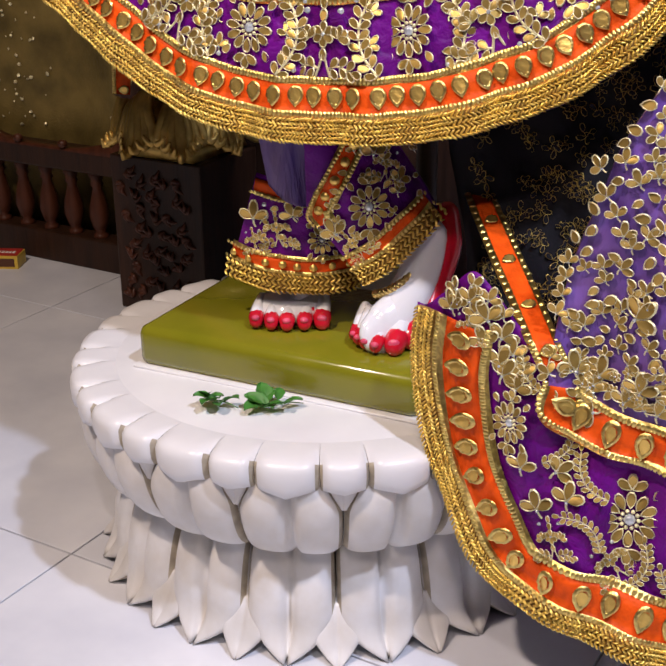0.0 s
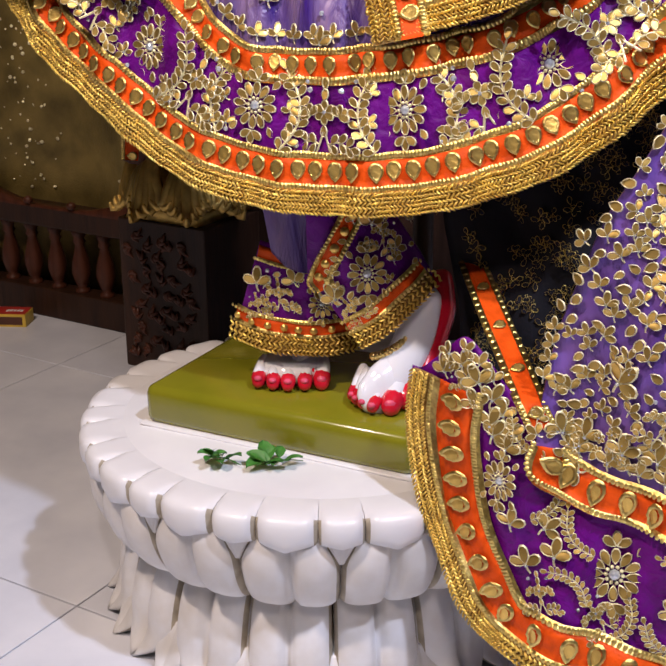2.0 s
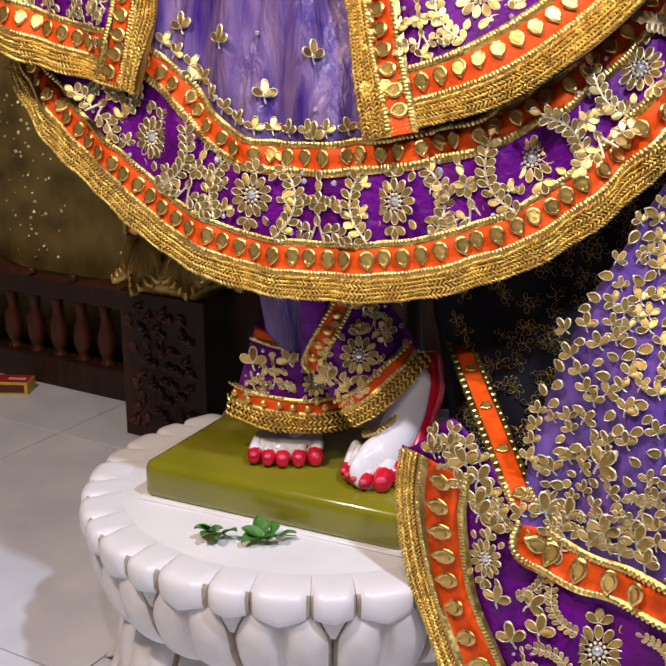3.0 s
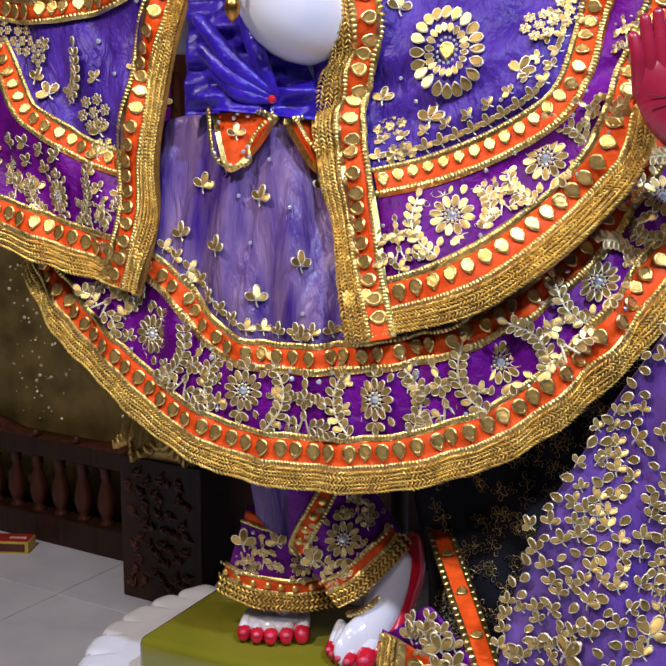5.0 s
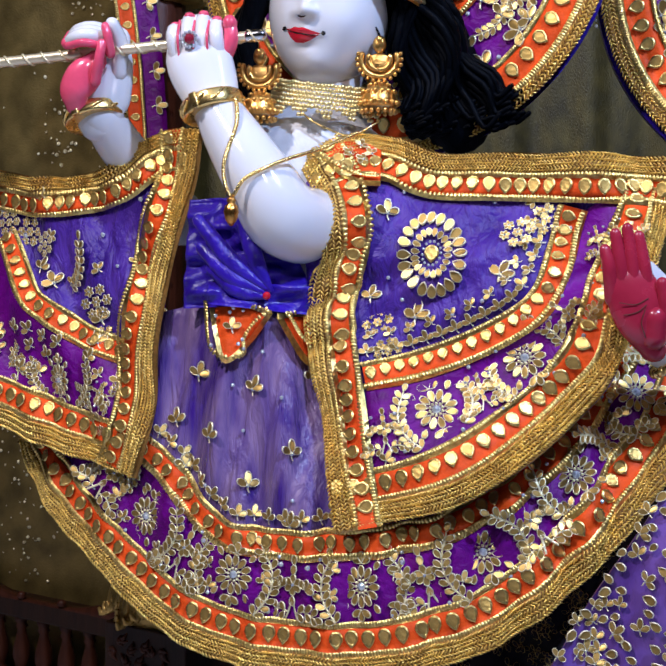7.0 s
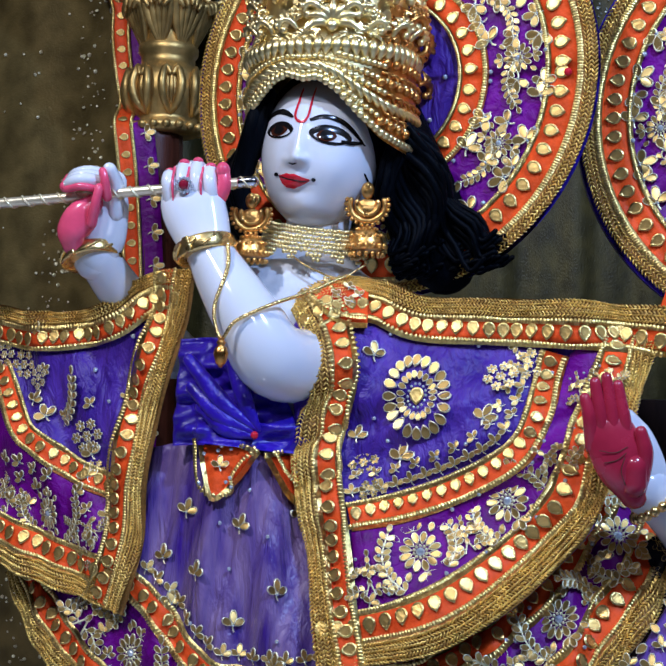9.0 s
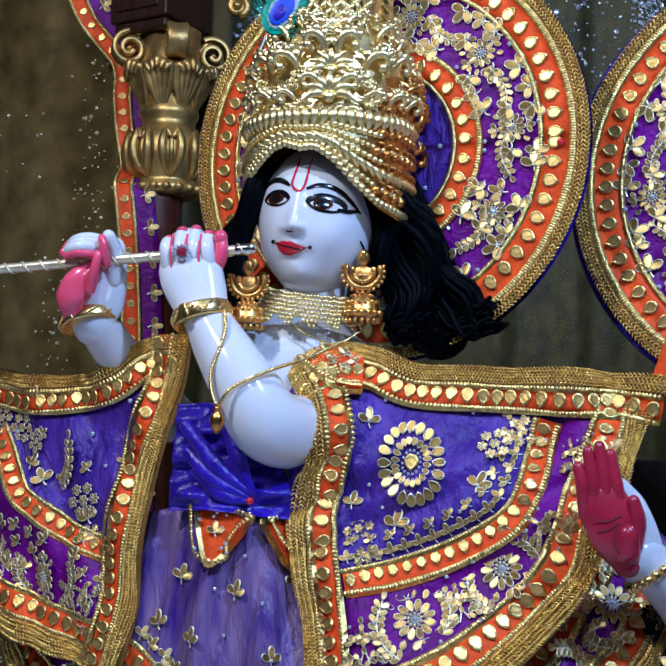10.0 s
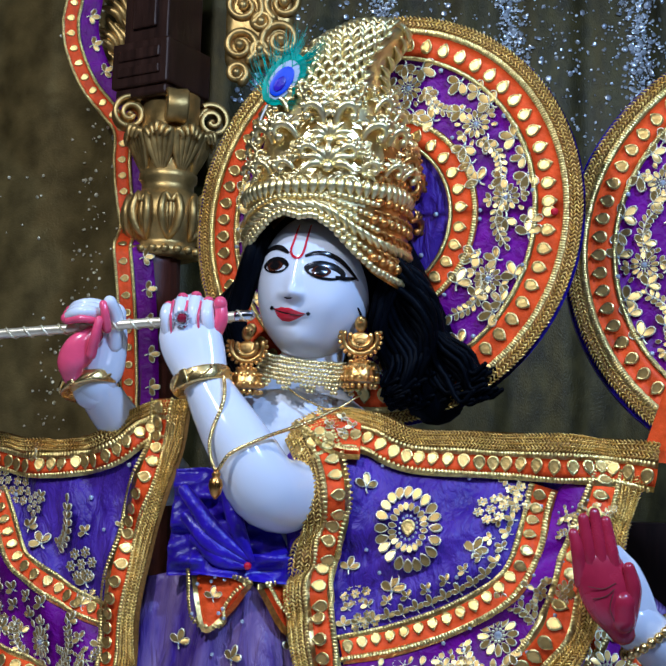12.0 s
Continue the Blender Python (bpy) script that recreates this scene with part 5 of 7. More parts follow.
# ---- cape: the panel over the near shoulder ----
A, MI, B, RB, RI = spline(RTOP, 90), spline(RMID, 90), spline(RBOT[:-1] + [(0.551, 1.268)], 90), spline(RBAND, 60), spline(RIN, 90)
cape = thing("cape", (0.1, 0.12, 1.36), "violet satin cape with purple hem, orange mirror borders and gold lace", "cape")
part("panel", cloth([B, MI, A], g_caper, 0, 40), M_VIOLET, cape, "crushed blue violet satin")
low = spline([tuple(p) for p in inset(B, 0.066)[8:]], 60)
part("hem_band", cloth([low, RB], g_caper, 0.003, 12), M_PURPLE, cape, "magenta purple satin")
border(cape, B, g_caper)
border(cape, RI, g_caper, 1, 0.026, 0.033, 0.026, 0.008, 0.010)
border(cape, A, g_caper, -1, 0.026, 0.034, 0.026, 0.008, 0.008, 0.0215)
part("braid", beaded(RB, -0.004, 0.005, g_caper, 0.006), M_BRAID, cape, "flat gold braid")
tb = part("band", ribbon(RB, 0.005, 0.029, g_caper, 0.005), M_ORANGE, cape, "orange satin band")
part("braid", beaded(RB, 0.029, 0.036, g_caper, 0.006), M_BRAID, cape, "flat gold braid")
sew_row(MIRROR, tb, RB, 0.017, g_caper, 0.0215, 0.008, math.pi / 2, 0.01, 0.85)
sew_row(TREFOIL, cape, RB, 0.046, g_caper, 0.022, 0.003, 0, 0.01, 0.8)
mid = (low + RB) / 2
BLOOMS = (0.217, 0.342)
sew_at(MEDALLION, cape, mid, g_caper, BLOOMS, 0.006, 1.15)
sew_at(SPRIG_B, cape, mid, g_caper, BLOOMS, 0.006, 0.95, -0.044)
sew_at(SPRIG_A, cape, mid, g_caper, BLOOMS, 0.006, 0.95, 0.042)
sew_at(BOUQUET, cape, mid, g_caper, (0.148, 0.280, 0.396), 0.006, 0.82, 0, -0.006)
for x0 in (0.148, 0.280, 0.396):
    for along, d in ((-0.022, 0.034), (0.022, 0.034), (-0.03, -0.036), (0.03, -0.036)):
        sew_at(DOT, cape, mid, g_caper, (x0,), 0.006, 1.0, along, d)
spots = [tuple(low[k] * w + RB[k] * (1 - w)) for k, w in [(random.randrange(3, 58), random.uniform(0.12, 0.88)) for i in range(500)]]
used = [mid[int(60 * q)] for q in np.linspace(0.02, 0.98, 14)]
scatter(cape, g_caper, [q for q in spots if min((q[0] - u[0]) ** 2 + (q[1] - u[1]) ** 2 for u in used) > 0.0019], 0.028, 0.006, 8, ((TREFOIL, 0.85), (TREFOIL, 0.95)))
for i in range(20):
    a = i * math.tau / 20
    c, w = math.cos(a), math.sin(a)
    sew(PETAL, cape, g_caper, 0.211 + 0.040 * c, 1.184 + 0.050 * w, math.atan2(w, c * 0.85), 0.004, 1.34)
    sew(PETAL, cape, g_caper, 0.211 + 0.024 * math.cos(a + 0.15), 1.184 + 0.030 * math.sin(a + 0.15), a + 0.15, 0.006, 0.82)
    if i < 14:
        a = i * math.tau / 14
        sew(DOT, cape, g_caper, 0.211 + 0.0135 * math.cos(a), 1.184 + 0.0185 * math.sin(a), 0, 0.006, 0.7)
sew(MIRROR, cape, g_caper, 0.211, 1.184, math.pi / 2, 0.006, 1.1)
for x, z, s in ((0.195, 1.295, 1.2), (0.145, 1.243, 1.2), (0.305, 1.155, 1.3), (0.19, 1.093, 1.4), (0.125, 1.12, 1.1)):
    sew(TREFOIL, cape, g_caper, x, z, random.uniform(-0.3, 0.3), 0.003, s)
for x, z, s in ((0.33, 1.215, 1.0), (0.37, 1.235, 0.9), (0.135, 1.085, 0.9), (0.15, 1.045, 0.8)):
    sew(CLUSTER, cape, g_caper, x, z, 0.3, 0.003, s)
for x, z in ((0.15, 1.15), (0.17, 1.275), (0.24, 1.10), (0.27, 1.27), (0.28, 1.12), (0.17, 1.12), (0.3, 1.26)):
    sew(DOT, cape, g_caper, x, z, 0, 0.003)
sew_row(TREFOIL, cape, RB, 0.066, g_caper, 0.03, 0.003, 0.5, 0.02, 0.7)
for x, z, a, k in ((0.437, 1.100, 0.9, 0.60), (0.452, 1.150, 1.3, 0.60), (0.440, 1.205, 0.4, 0.55), (0.470, 1.215, 1.0, 0.60), (0.478, 1.180, -0.4, 0.5)):
    sew(BOUQUET, cape, g_caper, x, z, a, 0.006, k)
neck = thing("neck_patch", (0.1, 0.0, 1.33), "orange embroidered shoulder patch edged with gold braid", "patch")
na, nb = spline([(0.045, 1.335), (0.075, 1.305), (0.105, 1.290), (0.135, 1.288)], 24), spline([(0.06, 1.352), (0.09, 1.353), (0.115, 1.35), (0.135, 1.34)], 24)
part("panel", cloth([na, nb], g_caper, 0.014, 6), M_ORANGE, neck)
part("braid", beaded(na, -0.004, 0.004, g_caper, 0.018), M_BRAID, neck)
for x, z in ((0.085, 1.325), (0.105, 1.315), (0.12, 1.325), (0.10, 1.338)):
    sew(TREFOIL, neck, g_caper, x, z, random.uniform(-1, 1), 0.016, 0.7)

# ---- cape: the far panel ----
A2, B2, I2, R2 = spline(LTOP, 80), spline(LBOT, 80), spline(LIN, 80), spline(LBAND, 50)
M2 = spline([(-0.66, 1.13), (-0.45, 1.12), (-0.30, 1.12), (-0.19, 1.13)], 80)
far = thing("cape", (-0.35, 0.1, 1.34), "second violet satin cape panel gathered at its middle", "cape")
part("panel", cloth([B2, M2, A2], g_capel, 0, 40), M_VIOLET, far, "crushed blue violet satin")
low2 = inset(B2, 0.064)
part("hem_band", cloth([spline([tuple(p) for p in low2[20:76]], 50), R2], g_capel, 0.003, 12), M_PURPLE, far, "magenta purple satin")
border(far, B2, g_capel)
border(far, I2, g_capel, -1, 0.025, 0.032, 0.026, 0.008, 0.010)
border(far, A2, g_capel, -1, 0.022, 0.032, 0.024, 0.007, 0.008, 0.0215)
part("braid", beaded(R2, -0.004, 0.004, g_capel, 0.006), M_BRAID, far, "flat gold braid")
tb = part("band", ribbon(R2, 0.004, 0.028, g_capel, 0.005), M_ORANGE, far, "orange satin band")
part("braid", beaded(R2, 0.028, 0.035, g_capel, 0.006), M_BRAID, far, "flat gold braid")
sew_row(MIRROR, tb, R2, 0.016, g_capel, 0.0225, 0.008, math.pi / 2, 0.01, 0.85)
for me, x, z, a, s in ((MEDALLION, -0.363, 0.981, 0, 1.0), (SPRIG_A, -0.318, 0.975, -0.2, 0.8), (SPRIG_B, -0.410, 0.985, 0.3, 0.8), (BOUQUET, -0.45, 1.0, 0.6, 0.75),
                       (BOUQUET, -0.30, 0.925, 0.2, 0.7), (BOUQUET, -0.285, 0.965, 1.2, 0.6), (CLUSTER, -0.305, 1.105, 0.2, 1.1), (CLUSTER, -0.44, 1.215, 0.0, 1.0), (CLUSTER, -0.405, 1.195, 0.5, 0.8),
                       (CLUSTER, -0.48, 1.23, 0.1, 0.9), (SPRIG_A, -0.345, 1.155, -0.6, 1.1), (TREFOIL, -0.255, 1.285, 0, 1.4), (TREFOIL, -0.385, 1.13, 0.5, 1.3), (TREFOIL, -0.30, 1.04, 0.3, 1.2),
                       (CLUSTER, -0.29, 1.05, 0.1, 0.7), (MEDALLION, -0.50, 1.02, 0, 0.9), (BOUQUET, -0.51, 0.97, 0, 0.7)):
    sew(me, far, g_capel, x, z, a, 0.005, s)
rnd = random.Random(31)
spots = [(rnd.uniform(-0.60, -0.24), rnd.uniform(0.93, 1.06)) for i in range(400)]
spots = [q for q in spots if np.interp(q[0], B2[:, 0], B2[:, 1]) + 0.085 < q[1] < np.interp(q[0], R2[:, 0], R2[:, 1]) - 0.012 and (q[0] + 0.363) ** 2 + (q[1] - 0.981) ** 2 > 0.0019]
scatter(far, g_capel, spots, 0.027, 0.005, 5, ((TREFOIL, 0.9), (TREFOIL, 1.0), (SPRIG_A, 0.5)))
spots = [(rnd.uniform(-0.50, -0.23), rnd.uniform(1.06, 1.27)) for i in range(300)]
scatter(far, g_capel, [q for q in spots if q[1] > np.interp(q[0], R2[:, 0], R2[:, 1]) + 0.05], 0.05, 0.004, 6, ((TREFOIL, 1.1), (TREFOIL, 0.8), (DOT, 1.3)))
for x, z in ((-0.33, 1.26), (-0.27, 1.16), (-0.40, 1.25), (-0.34, 0.925), (-0.26, 0.99)):
    sew(DOT, far, g_capel, x, z, 0, 0.004)

# ---- ankle wraps ----


def g_leg1(x, z):
    return 0.035 - 0.070 * math.sqrt(max(0.01, 1 - ((x + 0.027) / 0.095) ** 2)) + 0.002 * math.sin(90 * x + 40 * z)


def g_leg2(x, z):
    ax = 0.045 + 0.55 * (0.52 - z)
    return -0.005 - 0.085 * math.sqrt(max(0.02, 1 - ((x - ax) / 0.10) ** 2)) + 0.002 * math.sin(80 * x + 50 * z)


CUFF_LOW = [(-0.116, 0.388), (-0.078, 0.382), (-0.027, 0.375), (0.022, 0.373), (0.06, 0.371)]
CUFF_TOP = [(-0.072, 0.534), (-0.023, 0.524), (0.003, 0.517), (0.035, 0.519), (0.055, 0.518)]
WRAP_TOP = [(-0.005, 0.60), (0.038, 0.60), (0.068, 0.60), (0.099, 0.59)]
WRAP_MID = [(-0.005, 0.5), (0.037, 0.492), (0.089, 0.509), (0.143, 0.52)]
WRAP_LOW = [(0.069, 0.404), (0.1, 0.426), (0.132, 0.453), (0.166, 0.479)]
cuff = thing("ankle_cuff", (-0.03, 0.04, 0.37), "embroidered purple ankle cuff with orange band and gold lace", "cuff", "ankle cuffs of the statue")
cl, ct = spline(CUFF_LOW, 50), spline(CUFF_TOP, 50)
part("panel", cloth([cl, ct], g_leg1, 0.004, 16), M_PURPLE, cuff)
part("lace", lace(cl, 0.026, g_leg1, 0.008, 5, 0.006), [M_GOLD, M_LACEBASE], cuff)
part("braid", beaded(cl, 0.026, 0.031, g_leg1, 0.009), M_BRAID, cuff)
b_ = part("band", ribbon(cl, 0.031, 0.046, g_leg1, 0.008), M_ORANGE, cuff)
part("braid", beaded(cl, 0.046, 0.051, g_leg1, 0.009), M_BRAID, cuff)
sew_row(SPANGLE, b_, cl, 0.0385, g_leg1, 0.02, 0.011, 0, 0.01, 1.6)
part("band", ribbon(ct, -0.022, -0.006, g_leg1, 0.007), M_ORANGE, cuff)
part("braid", beaded(ct, -0.027, -0.022, g_leg1, 0.008), M_BRAID, cuff)
for me, x, z, a, s in ((MEDALLION, 0.008, 0.448, 0, 0.75), (TREFOIL, -0.075, 0.475, 0, 1.3), (BOUQUET, -0.045, 0.462, 0.1, 0.62), (BOUQUET, -0.074, 0.445, 0.2, 0.45),
                       (TREFOIL, -0.025, 0.482, 0.4, 1.1), (TREFOIL, 0.04, 0.43, -0.6, 1.2), (DOT, -0.06, 0.495, 0, 1), (DOT, -0.02, 0.505, 0, 1)):
    sew(me, cuff, g_leg1, x, z, a, 0.008, s)
rnd = random.Random(51)
spots = [(rnd.uniform(-0.100, 0.045), rnd.uniform(0.44, 0.505)) for i in range(200)]
scatter(cuff, g_leg1, [q for q in spots if q[0] > -0.098 + 0.35 * (q[1] - 0.40) and (q[0] - 0.008) ** 2 + (q[1] - 0.448) ** 2 > 0.0006], 0.019, 0.008, 2, ((TREFOIL, 0.6), (PETAL, 0.7), (TREFOIL, 0.7)))
wrapc = thing("ankle_cuff", (0.08, -0.02, 0.45), "embroidered purple ankle cuff wrapped over the crossed leg", "cuff", "ankle cuffs of the statue")
wt, wm, wl = spline(WRAP_TOP, 50), spline(WRAP_MID, 50), spline(WRAP_LOW, 50)
part("panel", cloth([wl, wm, wt], g_leg2, 0.004, 24), M_PURPLE, wrapc)
part("lace", lace(wl, 0.024, g_leg2, 0.009, 5, 0.006), [M_GOLD, M_LACEBASE], wrapc)
part("braid", beaded(wl, 0.024, 0.030, g_leg2, 0.010), M_BRAID, wrapc)
part("band", ribbon(wl, 0.030, 0.042, g_leg2, 0.009), M_ORANGE, wrapc)
part("braid", beaded(wl, 0.042, 0.048, g_leg2, 0.010), M_BRAID, wrapc)
we = spline([(0.045, 0.600), (0.022, 0.555), (-0.002, 0.500), (0.008, 0.478)], 40)
part("braid", beaded(we, 0.0, 0.005, g_leg2, 0.010), M_BRAID, wrapc)
b_ = part("band", ribbon(we, 0.005, 0.023, g_leg2, 0.008), M_ORANGE, wrapc)
part("braid", beaded(we, 0.023, 0.029, g_leg2, 0.010), M_BRAID, wrapc)
sew_row(SPANGLE, b_, we, 0.014, g_leg2, 0.022, 0.010, 0, 0.012, 1.9)
for me, x, z, a, s in ((MEDALLION, 0.071, 0.508, 0, 1.0), (BOUQUET, 0.090, 0.555, -0.3, 0.6), (TREFOIL, 0.105, 0.535, -0.5, 1.0), (BOUQUET, 0.058, 0.462, 0.8, 0.6), (TREFOIL, 0.035, 0.475, 0.6, 1.3), (TREFOIL, 0.075, 0.570, 0, 1.2)):
    sew(me, wrapc, g_leg2, x, z, a, 0.009, s)
spots = [(rnd.uniform(0.03, 0.13), rnd.uniform(0.46, 0.585)) for i in range(200)]
scatter(wrapc, g_leg2, [q for q in spots if (q[0] - 0.071) ** 2 + (q[1] - 0.508) ** 2 > 0.0010 and q[1] > 0.445 + 0.7 * (q[0] - 0.03)], 0.020, 0.009, 3, ((TREFOIL, 0.6), (PETAL, 0.7), (TREFOIL, 0.7)))
tr = thing("trouser_leg", (-0.02, 0.0, 0.5), "plain violet satin trouser leg bunched above the ankle", "trousers")
bm = cloth([spline([(-0.055, 0.525), (-0.035, 0.505), (-0.010, 0.496), (0.0, 0.50)], 24), spline([(-0.068, 0.60), (-0.03, 0.61), (0.01, 0.61), (0.04, 0.61)], 24)], g_leg1, 0.018, 14)
part("panel", bm, M_LILAC, tr)
ank = thing("anklet", (0.09, -0.05, 0.39), "gold chain anklet round the crossed ankle", "anklet")
for i in range(14):
    q = i / 13
    bm = bmesh.new()
    blob(bm, (0.082 + 0.062 * q, -0.075 - 0.012 * math.sin(math.pi * q) + 0.012 * q, 0.388 + 0.040 * q ** 1.3), (0.006, 0.006, 0.006), 0, 8, 6)
    part("link", bm, M_METAL, ank)

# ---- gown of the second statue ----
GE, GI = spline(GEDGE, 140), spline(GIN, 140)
gown = thing("gown", (0.6, -0.2, 1.0), "second statue's wide violet gown with orange hem bands and gold lace", "gown")
part("flap", cloth([GE, (GE + GI) / 2, GI], g_gown, 0, 26), M_PURPLE, gown, "magenta purple satin")
border(gown, GE, g_gown, 1, 0.024, 0.032, 0.040, 0.009, 0.006, 0.033, SHELL, 5, 1.0, math.pi / 2)
turn_at = int(np.argmin(np.linalg.norm(GI - np.array((0.271, 0.386)), axis=1)))
GH = spline([tuple(p) for p in GI[turn_at:]], 90)
part("braid", beaded(GH, -0.007, 0.0, g_gown, 0.014), M_BRAID, gown)
gb = part("band", ribbon(GH, 0.0, 0.036, g_gown, 0.012), M_ORANGE, gown, "orange satin band")
part("braid", beaded(GH, 0.036, 0.044, g_gown, 0.014), M_BRAID, gown)
sew_row(SHELL, gb, GH, 0.018, g_gown, 0.033, 0.015, math.pi / 2, 0.02, 1.0)
GS = spline([(0.172, 0.590), (0.182, 0.555), (0.196, 0.520), (0.218, 0.482), (0.250, 0.431), (0.266, 0.400)], 70)
g_in = lambda x, z: g_gown(x, z) - 0.012 + 2.8 * max(0.0, z - 0.43)
sb = part("inner_band", ribbon(GS, 0.0, 0.022, g_in, 0.0), M_ORANGE, gown, "orange band inside the gown's fold")
part("braid", beaded(GS, -0.006, 0.002, g_in, 0.002), M_BRAID, gown)
part("braid", beaded(GS, 0.021, 0.027, g_in, 0.002), M_BRAID, gown)
sew_row(MIRROR, sb, GS, 0.011, g_in, 0.030, 0.002, math.pi / 2, 0.012, 0.75)
GLEFT = spline([(0.268, 0.352), (0.27, 0.40), (0.277, 0.45), (0.29, 0.514), (0.308, 0.578), (0.330, 0.65), (0.372, 0.72), (0.42, 0.80), (0.47, 0.89), (0.52, 0.97)], 90)
GRIGHT = spline([(0.90, 0.24), (0.90, 0.60), (0.88, 0.98)], 90)
part("panel", cloth([GLEFT, GLEFT * 0.5 + GRIGHT * 0.5, GRIGHT], g_gown, 0.010, 40), M_GOWN, gown, "violet satin")
rnd = random.Random(5)
# dense gold border down the gown's front edge, looser sprays over its field
lines = [inset(GLEFT, -0.004 - 0.007 * k) for k in range(21)]
spots = [tuple(lines[rnd.randrange(21)][rnd.randrange(4, 90)] + np.array((rnd.uniform(-0.006, 0.006), rnd.uniform(-0.006, 0.006)))) for i in range(4000)]
scatter(gown, g_gown, spots, 0.0145, 0.013, 3, ((PETAL, 0.95), (TREFOIL, 0.8), (PETAL, 1.05), (TREFOIL, 0.7), (PETAL, 0.85), (TREFOIL, 0.85)))
spots = [(rnd.uniform(0.30, 0.62), rnd.uniform(0.36, 0.95)) for i in range(700)]
spots = [q for q in spots if q[0] > np.interp(q[1], GLEFT[:, 1], GLEFT[:, 0]) + 0.155 - 0.08 * (q[1] < 0.48)]
scatter(gown, g_gown, spots, 0.050, 0.013, 4, ((BOUQUET, 0.8), (TREFOIL, 1.4), (CLUSTER, 0.8), (BOUQUET, 0.7)))
for x in (0.295, 0.33, 0.365, 0.40, 0.435):
    sew(TREFOIL, gown, g_gown, x, 0.400 - 0.10 * (x - 0.3), rnd.uniform(-0.3, 0.3), 0.013, 1.3)
sew_row(TREFOIL, gown, GH, 0.058, g_gown, 0.030, 0.013, 0, 0.02, 1.1)
# flap embroidery
for x, z, a, me, k in ((0.172, 0.448, 0.3, TREFOIL, 1.2), (0.190, 0.462, -0.2, TREFOIL, 1.1), (0.207, 0.445, 0.5, TREFOIL, 1.3), (0.188, 0.432, 0.1, BOUQUET, 0.5),
                       (0.222, 0.425, -0.5, TREFOIL, 1.2), (0.205, 0.418, 0.4, TREFOIL, 1.2), (0.236, 0.408, 0.2, TREFOIL, 1.1), (0.222, 0.395, -0.3, TREFOIL, 1.3),
                       (0.246, 0.390, 0.3, TREFOIL, 1.1), (0.240, 0.372, -0.2, TREFOIL, 1.2)):
    sew(me, gown, g_gown, x, z, a, 0.004, k)
for x, z in ((0.176, 0.470), (0.192, 0.478), (0.207, 0.466), (0.178, 0.455), (0.196, 0.450), (0.222, 0.448)):
    sew(TREFOIL, gown, g_gown, x, z, rnd.uniform(-2, 2), 0.004, 0.9)
sew(MEDALLION, gown, g_gown, 0.362, 0.240, 0, 0.005, 1.2)
sew(MEDALLION, gown, g_gown, 0.235, 0.335, 0, 0.005, 0.9)
spots = [tuple(inset(GE, rnd.uniform(0.096, 0.19))[rnd.randrange(6, 132)]) for i in range(700)]
spots = [q for q in spots if (q[0] - 0.362) ** 2 + (q[1] - 0.24) ** 2 > 0.0026 and (q[0] - 0.235) ** 2 + (q[1] - 0.335) ** 2 > 0.0019
         and q[1] < np.interp(q[0], GI[:, 0], GI[:, 1]) - 0.02]
scatter(gown, g_gown, spots, 0.029, 0.005, 6, ((SPRIG_A, 0.62), (BOUQUET, 0.6), (TREFOIL, 1.25), (SPRIG_B, 0.62), (TREFOIL, 1.2)))


def g_net(x, z):
    return -0.085 - 0.25 * (x - 0.2) + 0.15 * (z - 0.4) + 0.008 * math.sin(60 * x + 30 * z)


net = thing("net_veil", (0.3, -0.1, 0.9), "dark net veil with gold outline embroidery hanging behind the gown", "veil")
na_, nb_ = spline([(0.195, 0.34), (0.195, 0.45), (0.182, 0.52), (0.170, 0.61), (0.19, 0.80)], 50), spline([(0.36, 0.33), (0.40, 0.55), (0.46, 0.75), (0.60, 1.02)], 50)
part("panel", cloth([na_, nb_], g_net, 0, 24), M_DARK, net)
for i in range(300):
    q, w = rnd.random(), 1 - 0.9 * rnd.random() ** 1.3
    p = na_[int(q * 50)] * (1 - w) + nb_[int(q * 50)] * w
    sew(OUTLINE, net, g_net, p[0], p[1], rnd.uniform(-3, 3), 0.003, rnd.uniform(0.5, 0.9))

# ---- second statue: only its raised palm and wrist come into view ----
bm = bmesh.new()
tube(bm, [(0.62, -0.10, 0.98, 0.045, 1), (0.56, -0.16, 1.035, 0.036, 1), (0.520, -0.185, 1.072, 0.032, 0.9)], 18, 0, 12)
tube(bm, [(0.520, -0.180, 1.066, 0.033, 0.8), (0.504, -0.186, 1.100, 0.038, 0.6), (0.486, -0.190, 1.130, 0.040, 0.5), (0.476, -0.192, 1.146, 0.036, 0.45)], 20, 0, 12)
tube(bm, [(0.496, -0.203, 1.066, 0.020, 0.7), (0.484, -0.209, 1.095, 0.034, 0.5), (0.471, -0.210, 1.125, 0.037, 0.42), (0.463, -0.209, 1.144, 0.034, 0.4)], 20, 1, 12)
for i, (x, z1) in enumerate(((0.428, 1.198), (0.441, 1.219), (0.456, 1.226), (0.471, 1.216))):
    base = 0.440 + 0.0155 * i
    tube(bm, [(base, -0.207, 1.128, 0.0102, 0.9), (base * 0.5 + x * 0.5, -0.213, 1.168, 0.0095, 0.9), (x, -0.211, z1 - 0.006, 0.0075, 0.9)], 12, 1, 12)
tube(bm, [(0.500, -0.208, 1.090, 0.016, 1), (0.506, -0.217, 1.122, 0.012, 1), (0.500, -0.221, 1.150, 0.008, 1)], 12, 1, 12)
tube(bm, [(0.493, -0.214, 1.080, 0.018, 0.8), (0.494, -0.219, 1.104, 0.016, 0.8)], 14, 1, 8)
